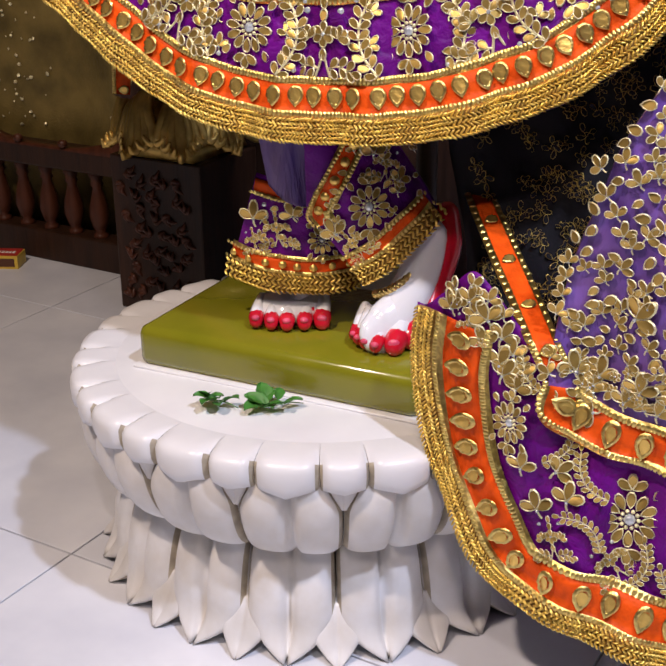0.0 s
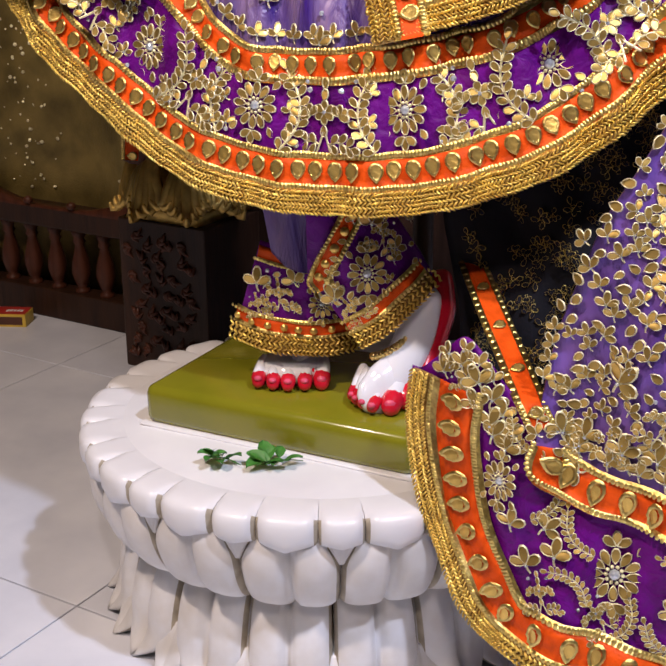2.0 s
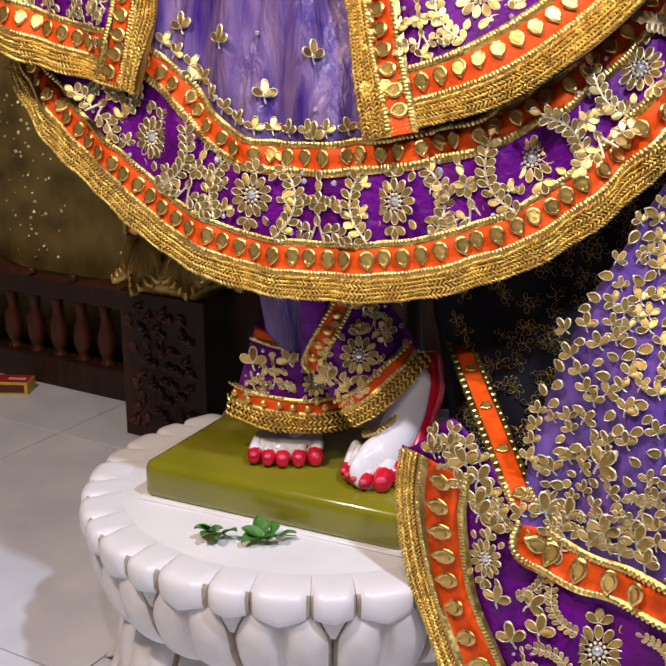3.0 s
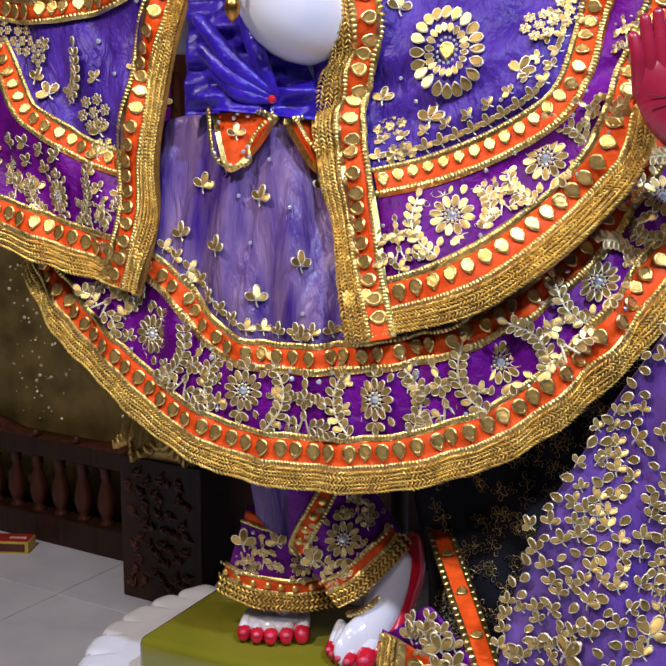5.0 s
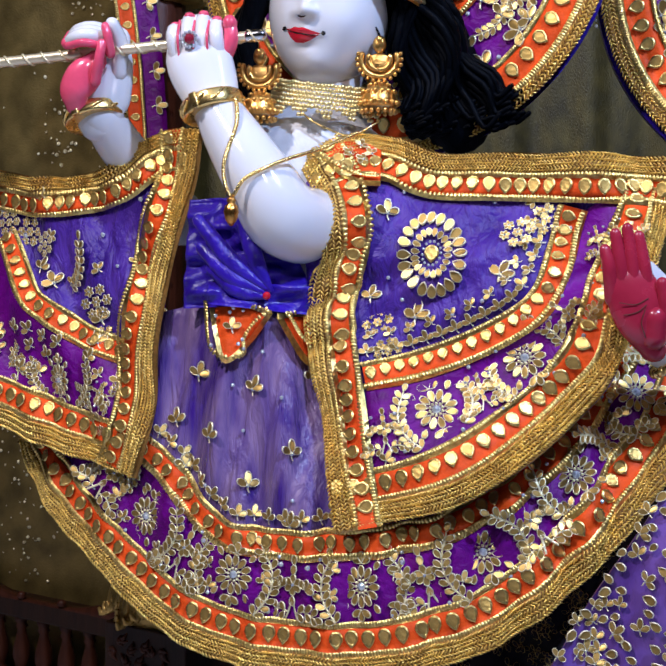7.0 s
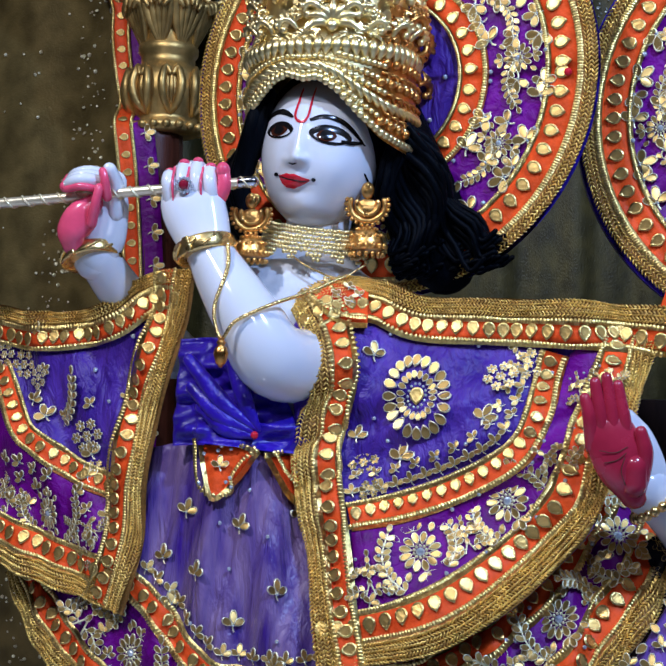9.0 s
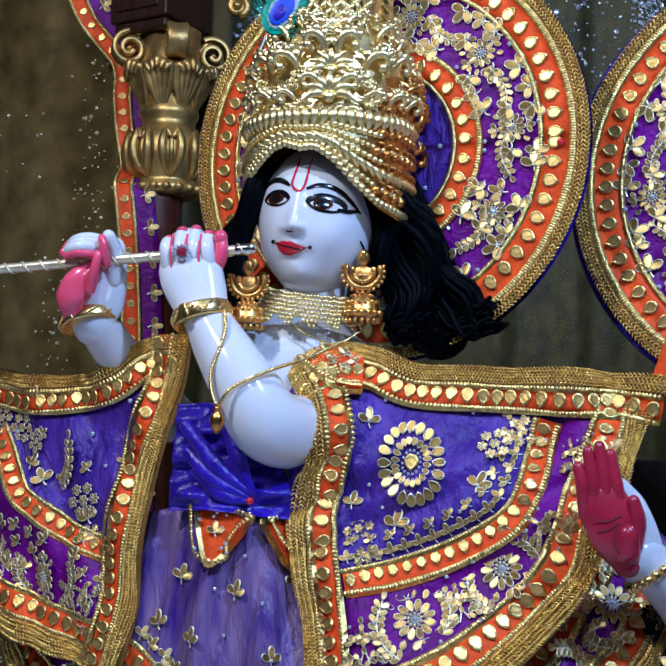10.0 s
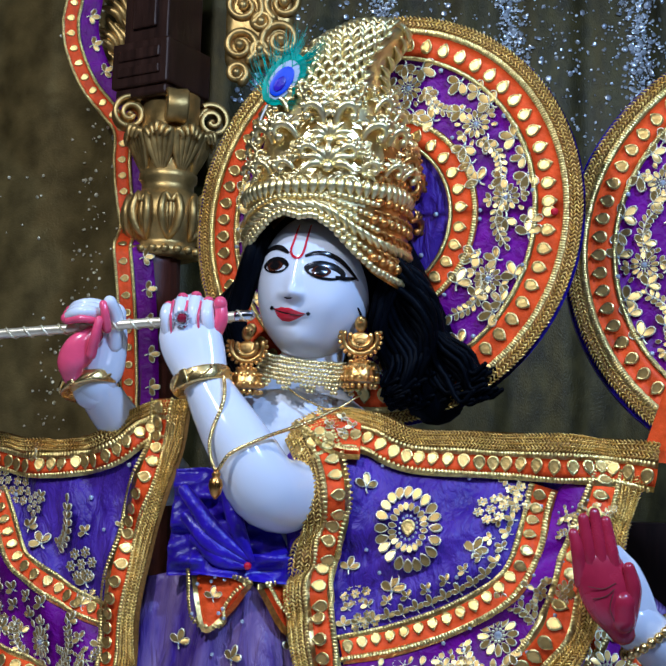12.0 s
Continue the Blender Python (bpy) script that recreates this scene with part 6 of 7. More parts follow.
for crease in ([(0.446, -0.2255, 1.124), (0.466, -0.2265, 1.122), (0.482, -0.2255, 1.130)], [(0.452, -0.2240, 1.108), (0.468, -0.2265, 1.112), (0.480, -0.2275, 1.122)], [(0.478, -0.2290, 1.116), (0.474, -0.2280, 1.098), (0.480, -0.2250, 1.080)]):
    tube(bm, [(*q, 0.0006, 1) for q in crease], 6, 2, 10)
tube(bm, [(0.95, 0.0, 0.0, 0.16, 1), (0.95, 0.0, 0.7, 0.15, 1), (0.93, 0.03, 1.2, 0.13, 0.8), (0.90, 0.06, 1.36, 0.09, 0.8)], 20, 0, 14)
tube(bm, [(0.90, 0.06, 1.30, 0.06, 1), (0.78, 0.02, 1.05, 0.05, 1), (0.66, -0.06, 0.97, 0.047, 1), (0.62, -0.10, 0.98, 0.045, 1)], 16, 0, 14)
single("statue", bm, [M_SKIN, M_CRIMSON, M_MATCHSTRIP], "second white marble statue with a raised red-painted palm", "statue")
bang = thing("bead_bangle", (0.535, -0.18, 1.055), "gold bead bangle on the raised wrist", "bangle")
for i in range(22):
    a = i * math.tau / 22
    bm = bmesh.new()
    p = Vector((0.537, -0.172, 1.055)) + (pose(0, 0, 0, 0, -38, 0) @ Vector((0.042 * math.cos(a), 0.038 * math.sin(a), 0)))
    blob(bm, p, (0.0065, 0.0065, 0.0075), 0, 8, 6)
    part("bead", bm, M_METAL, bang)

# ---- halos ----


def halo(cx, cz, y0, k, R, seed, label):
    g = lambda x, z: y0 - 0.42 * (x - cx)
    ob = thing("halo", (cx, y0, cz - R), label, "halo", "round halos behind the statues")

    def ring(r):
        a = np.linspace(0, math.tau, 97)
        return np.stack([cx + k * r * np.cos(a), cz + r * np.sin(a)], 1)
    part("back_board", cloth([ring(R * 1.012), ring(0.002)], g, -0.012, 3, 0.012), M_BLUE, ob, "blue cloth backing")
    part("centre", cloth([ring(R * 0.40), ring(0.002)], g, 0.0, 6, 0.008), M_VIOLET, ob, "violet satin centre")
    part("field", cloth([ring(R * 0.80), ring(R * 0.40)], g, 0.001, 4), M_PURPLE, ob, "purple satin ring")
    c = ring(R)
    part("lace", lace(c, 0.020, g, 0.006, 4, 0.007), [M_GOLD, M_LACEBASE], ob)
    part("braid", beaded(c, 0.020, 0.031, g, 0.007), M_BRAID, ob)
    b1 = part("band", ribbon(c, 0.031, 0.070, g, 0.005), M_ORANGE, ob)
    part("braid", beaded(c, 0.070, 0.077, g, 0.007), M_BRAID, ob)
    sew_row(MIRROR, b1, c, 0.050, g, 0.031, 0.008, math.pi / 2, 0.01, 1.1)
    c2 = ring(R * 0.505)
    part("braid", beaded(c2, 0.0, 0.009, g, 0.006), M_BRAID, ob)
    b2 = part("band", ribbon(c2, 0.009, 0.041, g, 0.005), M_ORANGE, ob)
    part("braid", beaded(c2, 0.041, 0.047, g, 0.006), M_BRAID, ob)
    sew_row(MIRROR, b2, c2, 0.025, g, 0.031, 0.008, math.pi / 2, 0.01, 1.0)
    rr = random.Random(seed)
    cm = ring(R * 0.645)
    n = 10
    L = length(cm)
    for i in range(n):
        sew_row(MEDALLION, ob, cm, 0, g, L, 0.005, 0, (i + 0.15) * L / n, 0.92)
        sew_row(SPRIG_A if i % 2 else SPRIG_B, ob, cm, 0.006, g, L, 0.005, math.pi / 2, (i + 0.62) * L / n, 0.9)
        for d, q, s in ((0.038, 0.38, 1.5), (-0.038, 0.40, 1.5), (0.036, 0.86, 1.45), (-0.038, 0.88, 1.5), (0.040, 0.62, 1.3), (-0.040, 0.63, 1.3), (0.0, 0.40, 1.3), (0.0, 0.90, 1.3)):
            sew_row(TREFOIL, ob, cm, d, g, L, 0.005, rr.uniform(-1.5, 1.5), ((i + q) * L / n) % L, s)
        sew_row(DOT, ob, cm, -0.042, g, L, 0.005, 0, (i + 0.2) * L / n, 1.4)
        sew_row(DOT, ob, cm, 0.042, g, L, 0.005, 0, (i + 0.02) * L / n, 1.2)
    for i in range(9):
        a = i * math.tau / 9
        sew(DOT, ob, g, cx + k * R * 0.30 * math.cos(a), cz + R * 0.30 * math.sin(a), 0, 0.003, 1.4)
    return ob


h1 = halo(0.152, 1.700, 0.175, 0.925, 0.357, 1, "round purple halo with orange rings and gold embroidery behind the head")
bm = bmesh.new()
blob(bm, (0.436, 0.045, 1.690), (0.0065, 0.006, 0.0065), 0, 10, 8)
part("pin", bm, M_RED, h1, "red pin head")
halo(0.812, 1.640, 0.03, 0.925, 0.362, 2, "round purple halo with orange rings beside the first")
# halo posts and centre boss strip
for x, y, z in ((0.152, 0.23, 1.36), (0.812, 0.09, 1.30)):
    bm = bmesh.new()
    lathe(bm, [(0.016, 0), (0.016, z), (0.012, z + 0.25)], 12, Matrix.Translation((x, y, 0)))
    single("halo_post", bm, M_WOOD, "plain dark wooden post holding a halo", "post", "posts of the halos")

# ---- wig ----
wig = thing("wig", (0.07, 0.14, 1.6), "long wavy black wig flowing over one shoulder", "wig")
bm = bmesh.new()
blob(bm, (0.068, 0.150, 1.605), (0.112, 0.105, 0.115), 0, 32, 20)
tube(bm, [(0.165, 0.135, 1.63, 0.05, 0.8), (0.20, 0.145, 1.54, 0.062, 0.8), (0.235, 0.150, 1.46, 0.072, 0.7), (0.255, 0.145, 1.40, 0.055, 0.7)], 20, 0, 16)
part("cap", bm, M_HAIR, wig)
rnd = random.Random(21)
for i in range(300):
    q = i / 299
    x0 = 0.145 + 0.035 * rnd.random()
    y0 = 0.07 + 0.11 * rnd.random()
    ex, ez = 0.17 + 0.145 * q + rnd.uniform(-0.015, 0.015), 1.365 + 0.05 * rnd.random() + 0.02 * q * q
    pts = [(x0, y0, 1.64 - 0.05 * rnd.random(), 0.006, 1)]
    for k in range(1, 7):
        t = k / 6
        pts.append((x0 + (ex - x0) * t ** 1.15 + 0.014 * math.sin(9 * t + 6 * q) + 0.035 * q * math.sin(math.pi * t), y0 + (0.10 - 0.05 * q) * (t * 0.3) + 0.012 * math.cos(8 * t + 9 * q), 1.62 + (ez - 1.62) * t ** 0.92 + 0.006 * math.sin(9 * t),
                    0.0062 * (1.15 - 0.5 * t), 0.9))
    pts.append((pts[-1][0] + 0.022, pts[-1][1] - 0.01, pts[-1][2] + 0.018 * rnd.random(), 0.004, 1))
    bm = bmesh.new()
    tube(bm, pts, 8, 0, 26)
    part("lock", bm, M_HAIR, wig)
for i in range(34):
    q = i / 33
    x0, y0 = -0.055 + 0.016 * rnd.random(), 0.075 + 0.09 * q
    bm = bmesh.new()
    pts = [(x0 + 0.012, y0, 1.655, 0.012, 1), (x0 - 0.004, y0, 1.60, 0.014, 1), (x0 - 0.020 - 0.04 * q, y0 + 0.02, 1.545, 0.014, 1), (x0 - 0.026 - 0.065 * q, y0 + 0.02, 1.50 + 0.015 * rnd.random(), 0.012, 1),
           (x0 - 0.01 - 0.04 * q, y0 + 0.03, 1.45, 0.010, 1), (x0 + 0.015 - 0.02 * q, y0 + 0.05, 1.40, 0.006, 1)]
    tube(bm, pts, 8, 0, 18)
    part("lock", bm, M_HAIR, wig)

# ---- crown ----
CPROF = [(0.00, 0.0, 0.068, 0.136), (0.18, 1.715, 0.068, 0.136), (0.32, 1.762, 0.073, 0.126), (0.50, 1.825, 0.072, 0.113), (0.64, 1.876, 0.072, 0.090), (0.78, 1.934, 0.080, 0.078), (0.90, 1.985, 0.114, 0.074), (0.97, 2.012, 0.140, 0.056), (1.0, 2.024, 0.146, 0.014)]
BROW_X = (-0.07, -0.043, -0.017, 0.004, 0.028, 0.051, 0.079, 0.114, 0.149, 0.179, 0.21)
BROW_Z = (1.605, 1.639, 1.664, 1.671, 1.662, 1.664, 1.645, 1.606, 1.576, 1.563, 1.556)


def crown_point(a, s):
    """A point of the crown at the angle a (0: front, positive: towards +x) and the height s from 0 to 1."""
    cols = list(zip(*CPROF))
    cx, r = np.interp(s, cols[0], cols[2]), np.interp(s, cols[0], cols[3])
    x, y = cx + r * math.sin(a), 0.125 - r * 0.92 * math.cos(a)
    zb = np.interp(x, BROW_X, BROW_Z) - 0.03 * max(0, -math.cos(a))
    z1 = np.interp(s, cols[0][1:], cols[1][1:])
    z = zb + (1.715 - zb) * s / 0.18 if s < 0.18 else z1
    return Vector((x, y, z))


def crown_pose(a, s, lift=0.0):
    p = crown_point(a, s)
    tx = (crown_point(a + 0.03, s) - crown_point(a - 0.03, s)).normalized()
    tz = (crown_point(a, min(1, s + 0.02)) - crown_point(a, max(0, s - 0.02))).normalized()
    n = tx.cross(tz).normalized()
    tz = n.cross(tx)
    m = Matrix((tx, -n, tz)).transposed().to_4x4()
    if n.y > 0 and math.cos(a) > 0:
        n = -n
    m.translation = p + n * lift
    return m


crown = thing("crown", (0.07, 0.12, 1.65), "tall embossed gold crown with scrolls, beads and a leaning crest", "crown")
bm = bmesh.new()
rows = [[crown_point(a, s) for a in np.linspace(-math.pi, math.pi, 65)] for s in np.linspace(0, 1, 46)]
grid_mesh(bm, rows)
bmesh.ops.remove_doubles(bm, verts=bm.verts[:], dist=0.0004)
bm.normal_update()
# lower right faces turn amber: warm reflected light put into the colour
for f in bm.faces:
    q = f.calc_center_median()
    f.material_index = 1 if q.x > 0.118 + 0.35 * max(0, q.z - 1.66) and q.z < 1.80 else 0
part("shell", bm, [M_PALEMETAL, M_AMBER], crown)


def crown_bits(name, bm, mats, spots):
    me = mesh_of(name, bm, mats)
    for a, s, turn, size in spots:
        part(name, me, None, crown, m=crown_pose(a, s, 0.002) @ Matrix.Rotation(turn, 4, "Y") @ Matrix.Scale(size, 4))


bm = bmesh.new()
blob(bm, (0, 0, 0), (0.0072, 0.006, 0.0062), 0, 10, 8)
crown_bits("pearl", bm, M_PALEMETAL, [(-1.55 + i * 0.066, 0.012, 0, 1) for i in range(48)] + [(-1.55 + i * 0.066, q, 0, 0.7) for i in range(48) for q in (0.040, 0.12)] + [(0.1 + i * 0.07, q, 0, 0.8) for i in range(9) for q in (0.095, 0.148)])
bm = bmesh.new()
tube(bm, [(0, 0, -0.010, 0.004, 0.8), (0, -0.003, 0, 0.0085, 0.8), (0, -0.002, 0.010, 0.007, 0.8), (0, 0, 0.018, 0.002, 0.8)], 9, 0, 8)
crown_bits("leaf_boss", bm, M_PALEMETAL, [(-1.5 + i * 0.105, 0.175, 0.25 * math.sin(i), 1.0) for i in range(29)])
bm = bmesh.new()
tube(bm, [(-0.012, 0, 0, 0.004, 1), (0, -0.003, 0.002, 0.0055, 1), (0.012, 0, 0, 0.004, 1)], 8, 0, 6)
crown_bits("rope_link", bm, M_PALEMETAL, [(-1.55 + i * 0.098, 0.068, 0.35, 1) for i in range(32)])


def acanthus(turn, L, thick, lobes=5):
    """A curling leaf: a tapered spine that rolls up at its tip, with lobes on its outer side."""
    bm = bmesh.new()
    pts = []
    for k in range(16):
        q = k / 15
        a = turn * (q ** 1.4) * 4.2
        pts.append((q, a))
    x = z = 0.0
    path = []
    for k, (q, a) in enumerate(pts):
        st = L / 15 * (1 - 0.55 * q)
        x, z = x + math.sin(a) * st, z + math.cos(a) * st
        path.append((x, -0.004 - 0.012 * math.sin(math.pi * min(1, q * 1.1)) - 0.006 * q, z, thick * (0.7 + 0.6 * math.sin(math.pi * q)) * (1 - 0.35 * q), 1.0))
    tube(bm, path, 8, 0, 26)
    for j in range(lobes):
        k = 2 + j * 2
        x0, y0, z0 = path[k][:3]
        b = pts[k][1] - (1 if turn > 0 else -1) * 0.9
        l = L * 0.24 * (1 - 0.1 * j)
        tube(bm, [(x0, y0, z0, thick * 0.7, 1), (x0 + math.sin(b) * l * 0.6, y0 - 0.003, z0 + math.cos(b) * l * 0.6, thick * 0.9, 0.8), (x0 + math.sin(b - turn * 0.5) * l, y0 + 0.002, z0 + math.cos(b - turn * 0.5) * l, thick * 0.25, 0.8)], 7, 0, 7)
    blob(bm, (path[-1][0], path[-1][1] - 0.002, path[-1][2]), (thick * 1.2,) * 3, 0, 8, 6)
    return bm


rnd = random.Random(9)
for sx in (-1, 1):
    spots = [(sx * 0.12, 0.28, 0, 1.0), (sx * 0.40, 0.25, sx * 0.5, 0.85), (sx * 0.75, 0.24, sx * 0.2, 0.9), (sx * 1.10, 0.25, sx * 0.3, 0.9), (sx * 0.10, 0.45, sx * -0.2, 1.25), (sx * 0.42, 0.40, sx * 0.3, 1.2),
             (sx * 0.85, 0.40, sx * 0.1, 1.1), (sx * 1.30, 0.38, sx * 0.3, 1.0), (sx * 0.30, 0.56, sx * -0.6, 0.9), (sx * 0.75, 0.56, sx * 0.2, 0.95), (sx * 1.20, 0.54, sx * 0.4, 0.9), (sx * 1.30, 0.66, sx * 0.3, 0.7)]
    crown_bits("acanthus_leaf", acanthus(sx, 0.075, 0.0058), M_PALEMETAL, spots)
    spots = [(sx * 0.25, 0.33, sx * 1.2, 0.7), (sx * 0.62, 0.31, sx * -0.9, 0.7), (sx * 0.95, 0.32, sx * 1.4, 0.7), (sx * 0.60, 0.48, sx * 1.6, 0.8), (sx * 1.05, 0.47, sx * -0.7, 0.8), (sx * 0.15, 0.60, sx * 1.0, 0.7), (sx * 0.50, 0.64, sx * 0.9, 0.6), (sx * 0.95, 0.63, sx * -0.5, 0.7)]
    crown_bits("acanthus_leaf", acanthus(-sx, 0.075, 0.0058, 4), M_PALEMETAL, spots)
bm = bmesh.new()
for t in (-1.5, -1.0, -0.5, 0, 0.5, 1.0, 1.5):
    tube(bm, [(0, 0, 0, 0.004, 0.8), (math.sin(t) * 0.018, -0.010, math.cos(t) * 0.018, 0.0065, 0.7), (math.sin(t * 1.15) * 0.034, -0.010, math.cos(t * 1.15) * 0.034 - 0.004, 0.002, 0.7)], 8, 0, 8)
blob(bm, (0, -0.008, -0.003), (0.008, 0.007, 0.008), 0, 10, 8)
crown_bits("palmette", bm, M_PALEMETAL, [(0.0, 0.27, 0, 1.25), (0.0, 0.40, 0, 1.1), (-0.12, 0.52, 0, 0.9), (0.12, 0.52, 0, 0.9), (0.0, 0.60, 0, 0.8), (-0.30, 0.33, -0.4, 0.9), (0.30, 0.33, 0.4, 0.9), (-0.30, 0.215, 0, 0.6), (0.22, 0.215, 0, 0.6), (-0.60, 0.215, 0, 0.6), (-1.0, 0.24, -0.3, 0.6), (0.45, 0.24, 0.3, 0.6), (-0.25, 0.50, 0, 0.8)])
bm = bmesh.new()
for t in (-0.75, 0.75):
    tube(bm, [(0, 0, -0.008, 0.002, 0.8), (math.sin(t) * 0.010, -0.005, 0.004, 0.0048, 0.8), (math.sin(t) * 0.022, -0.002, 0.016, 0.0012, 0.8)], 7, 0, 7)
crown_bits("feather_relief", bm, M_PALEMETAL, [(-1.05 + 0.25 * (i % 7) + 0.12 * (i // 7 % 2), 0.64 + 0.030 * (i // 7), 0.12 * (i % 7 - 3), 0.95) for i in range(84)])
bm = bmesh.new()
blob(bm, (0, 0, 0), (0.0034, 0.0034, 0.0034), 0, 8, 6)
crown_bits("crest_bead", bm, M_PALEMETAL, [(q, 0.60 + i * 0.0135, 0, 1) for i in range(28) for q in (0.42, 0.60)])
bm = bmesh.new()
tube(bm, [(0, 0, -0.014, 0.003, 1), (0.006, -0.004, 0, 0.006, 0.8), (0, 0, 0.016, 0.002, 1)], 8, 0, 8)
crown_bits("crest_leaf", bm, M_PALEMETAL, [(0.0 + sx * 1.25, 0.60 + i * 0.042, -sx * 0.9, 1.15) for i in range(10) for sx in (-1, 1)] + [(0.28, 0.60 + i * 0.03, 0.1, 0.5) for i in range(13)])
# side wing, its warm reflection coloured in as amber: beaded scallops below, pierced curling leaves above
bm = bmesh.new()
blob(bm, (0, 0, 0), (0.0075, 0.007, 0.0085), 0, 9, 7)
tube(bm, [(-0.008, 0, 0.012, 0.002, 1), (0, -0.003, 0.016, 0.0032, 1), (0.008, 0, 0.012, 0.002, 1)], 6, 0, 6)
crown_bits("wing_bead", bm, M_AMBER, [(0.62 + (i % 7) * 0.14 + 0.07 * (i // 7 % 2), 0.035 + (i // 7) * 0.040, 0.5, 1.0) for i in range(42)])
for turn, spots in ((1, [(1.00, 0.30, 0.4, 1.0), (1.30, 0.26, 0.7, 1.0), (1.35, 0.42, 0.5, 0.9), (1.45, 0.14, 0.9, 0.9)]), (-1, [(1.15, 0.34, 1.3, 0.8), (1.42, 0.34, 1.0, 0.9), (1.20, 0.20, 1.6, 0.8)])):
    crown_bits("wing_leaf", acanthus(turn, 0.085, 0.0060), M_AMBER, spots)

# ---- peacock feather ----
fe = thing("peacock_feather", (0.03, 0.06, 1.87), "teal peacock feather tip with a blue eye tucked in the crown", "feather")
FM = pose(-0.008, 0.055, 1.905, 0, 32, 0)


def feather_disc(name, rx, rz, cz, y, material, n=28):
    bm = bmesh.new()
    blob(bm, (0, y, cz), (rx, 0.0015, rz), 0, n, 8)
    bm.transform(FM)
    part(name, bm, material, fe)


rnd = random.Random(2)
bm = bmesh.new()
for i in range(230):
    s = rnd.random()
    sx = rnd.choice((-1, 1))
    z0 = -0.045 + 0.085 * s
    L = 0.030 + 0.045 * rnd.random() + 0.02 * (1 - s)
    an = math.radians(rnd.uniform(15, 75) * (1.1 - 0.7 * s))
    w = 0.0009
    x1, z1 = sx * L * math.sin(an), z0 + L * math.cos(an)
    y = rnd.uniform(-0.004, 0.008)
    c = spline([(0, z0), (x1 * 0.55, z0 + (z1 - z0) * 0.45), (x1, z1)], 5)
    nn = normals2(c)
    grid_mesh(bm, [[(p[0] + q[0] * w * (1 - k / 6), y, p[1] + q[1] * w * (1 - k / 6)) for k, (p, q) in enumerate(zip(c, nn))],
                   [(p[0], y - 0.0007, p[1]) for p in c],
                   [(p[0] - q[0] * w * (1 - k / 6), y, p[1] - q[1] * w * (1 - k / 6)) for k, (p, q) in enumerate(zip(c, nn))]])
bm.transform(FM)
part("barb_fringe", bm, M_TEAL, fe, kind="stuff")
feather_disc("eye_field", 0.030, 0.050, 0.0, 0.0, M_TEAL)
feather_disc("eye_ring", 0.021, 0.038, -0.002, -0.0025, M_FEATHERGREY)
feather_disc("eye_spot", 0.016, 0.029, -0.006, -0.005, M_FEATHERBLUE)
feather_disc("eye_heart", 0.008, 0.014, -0.012, -0.0075, M_BLUE)
bm = bmesh.new()
tube(bm, [(0, 0.002, 0.03, 0.001, 1), (0, 0.003, -0.05, 0.0016, 1), (0.01, 0.02, -0.11, 0.002, 1)], 6, 0, 8)
bm.transform(FM)
part("shaft", bm, M_STRING, fe)

# ---- jewellery ----


def earring(x, y, z, s, label):
    ob = thing("earring", (x, y, z), label, "earring", "pair of earrings")
    m = Matrix.Translation((x, y, z)) @ Matrix.Scale(s, 4)
    bm = bmesh.new()
    blob(bm, (0, 0, 0.032), (0.010, 0.007, 0.013), 0, 12, 8)
    blob(bm, (0, -0.004, 0.038), (0.005, 0.006, 0.006), 0, 8, 6)
    bm.transform(m)
    part("stud", bm, M_EARGOLD, ob)
    bm = bmesh.new()
    c = [(0.026 * math.cos(a), -0.002, 0.010 + 0.024 * math.sin(a), 0.0045, 1.2) for a in np.linspace(-math.pi - 0.3, 0.3, 14)]
    tube(bm, c, 8, 0, 26)
    tube(bm, [(q[0] * 0.62, q[1] - 0.003, 0.010 + (q[2] - 0.010) * 0.62, 0.004, 1.2) for q in c], 8, 0, 22)
    blob(bm, (0, 0, 0.002), (0.020, 0.004, 0.018), 0, 14, 8)
    bm.transform(m)
    part("crescent", bm, M_EARGOLD, ob)
    me = None
    for i in range(15):
        a = -math.pi - 0.3 + i * (math.pi + 0.6) / 14
        if me is None:
            bm = bmesh.new()
            blob(bm, (0, 0, 0), (0.0034,) * 3, 0, 8, 6)
            me = mesh_of("bead", bm, M_EARGOLD)
        part("bead", me, None, ob, m=m @ Matrix.Translation((0.032 * math.cos(a), -0.002, 0.010 + 0.030 * math.sin(a))))
    bm = bmesh.new()
    lathe(bm, [(0.004, -0.020), (0.012, -0.024), (0.022, -0.034), (0.026, -0.048), (0.027, -0.056), (0.022, -0.058)], 20, m)
    bell = part("bell", bm, M_EARGOLD, ob, "domed bell drop")
    for r, z, n, s2 in ((0.0235, -0.036, 14, 1.0), (0.028, -0.052, 16, 1.25), (0.025, -0.064, 16, 1.15), (0.015, -0.026, 10, 0.8)):
        for i in range(n):
            a = i * math.tau / n
            part("bead", me, None, bell, m=m @ Matrix.Translation((r * math.cos(a), r * math.sin(a), z)) @ Matrix.Scale(s2, 4))


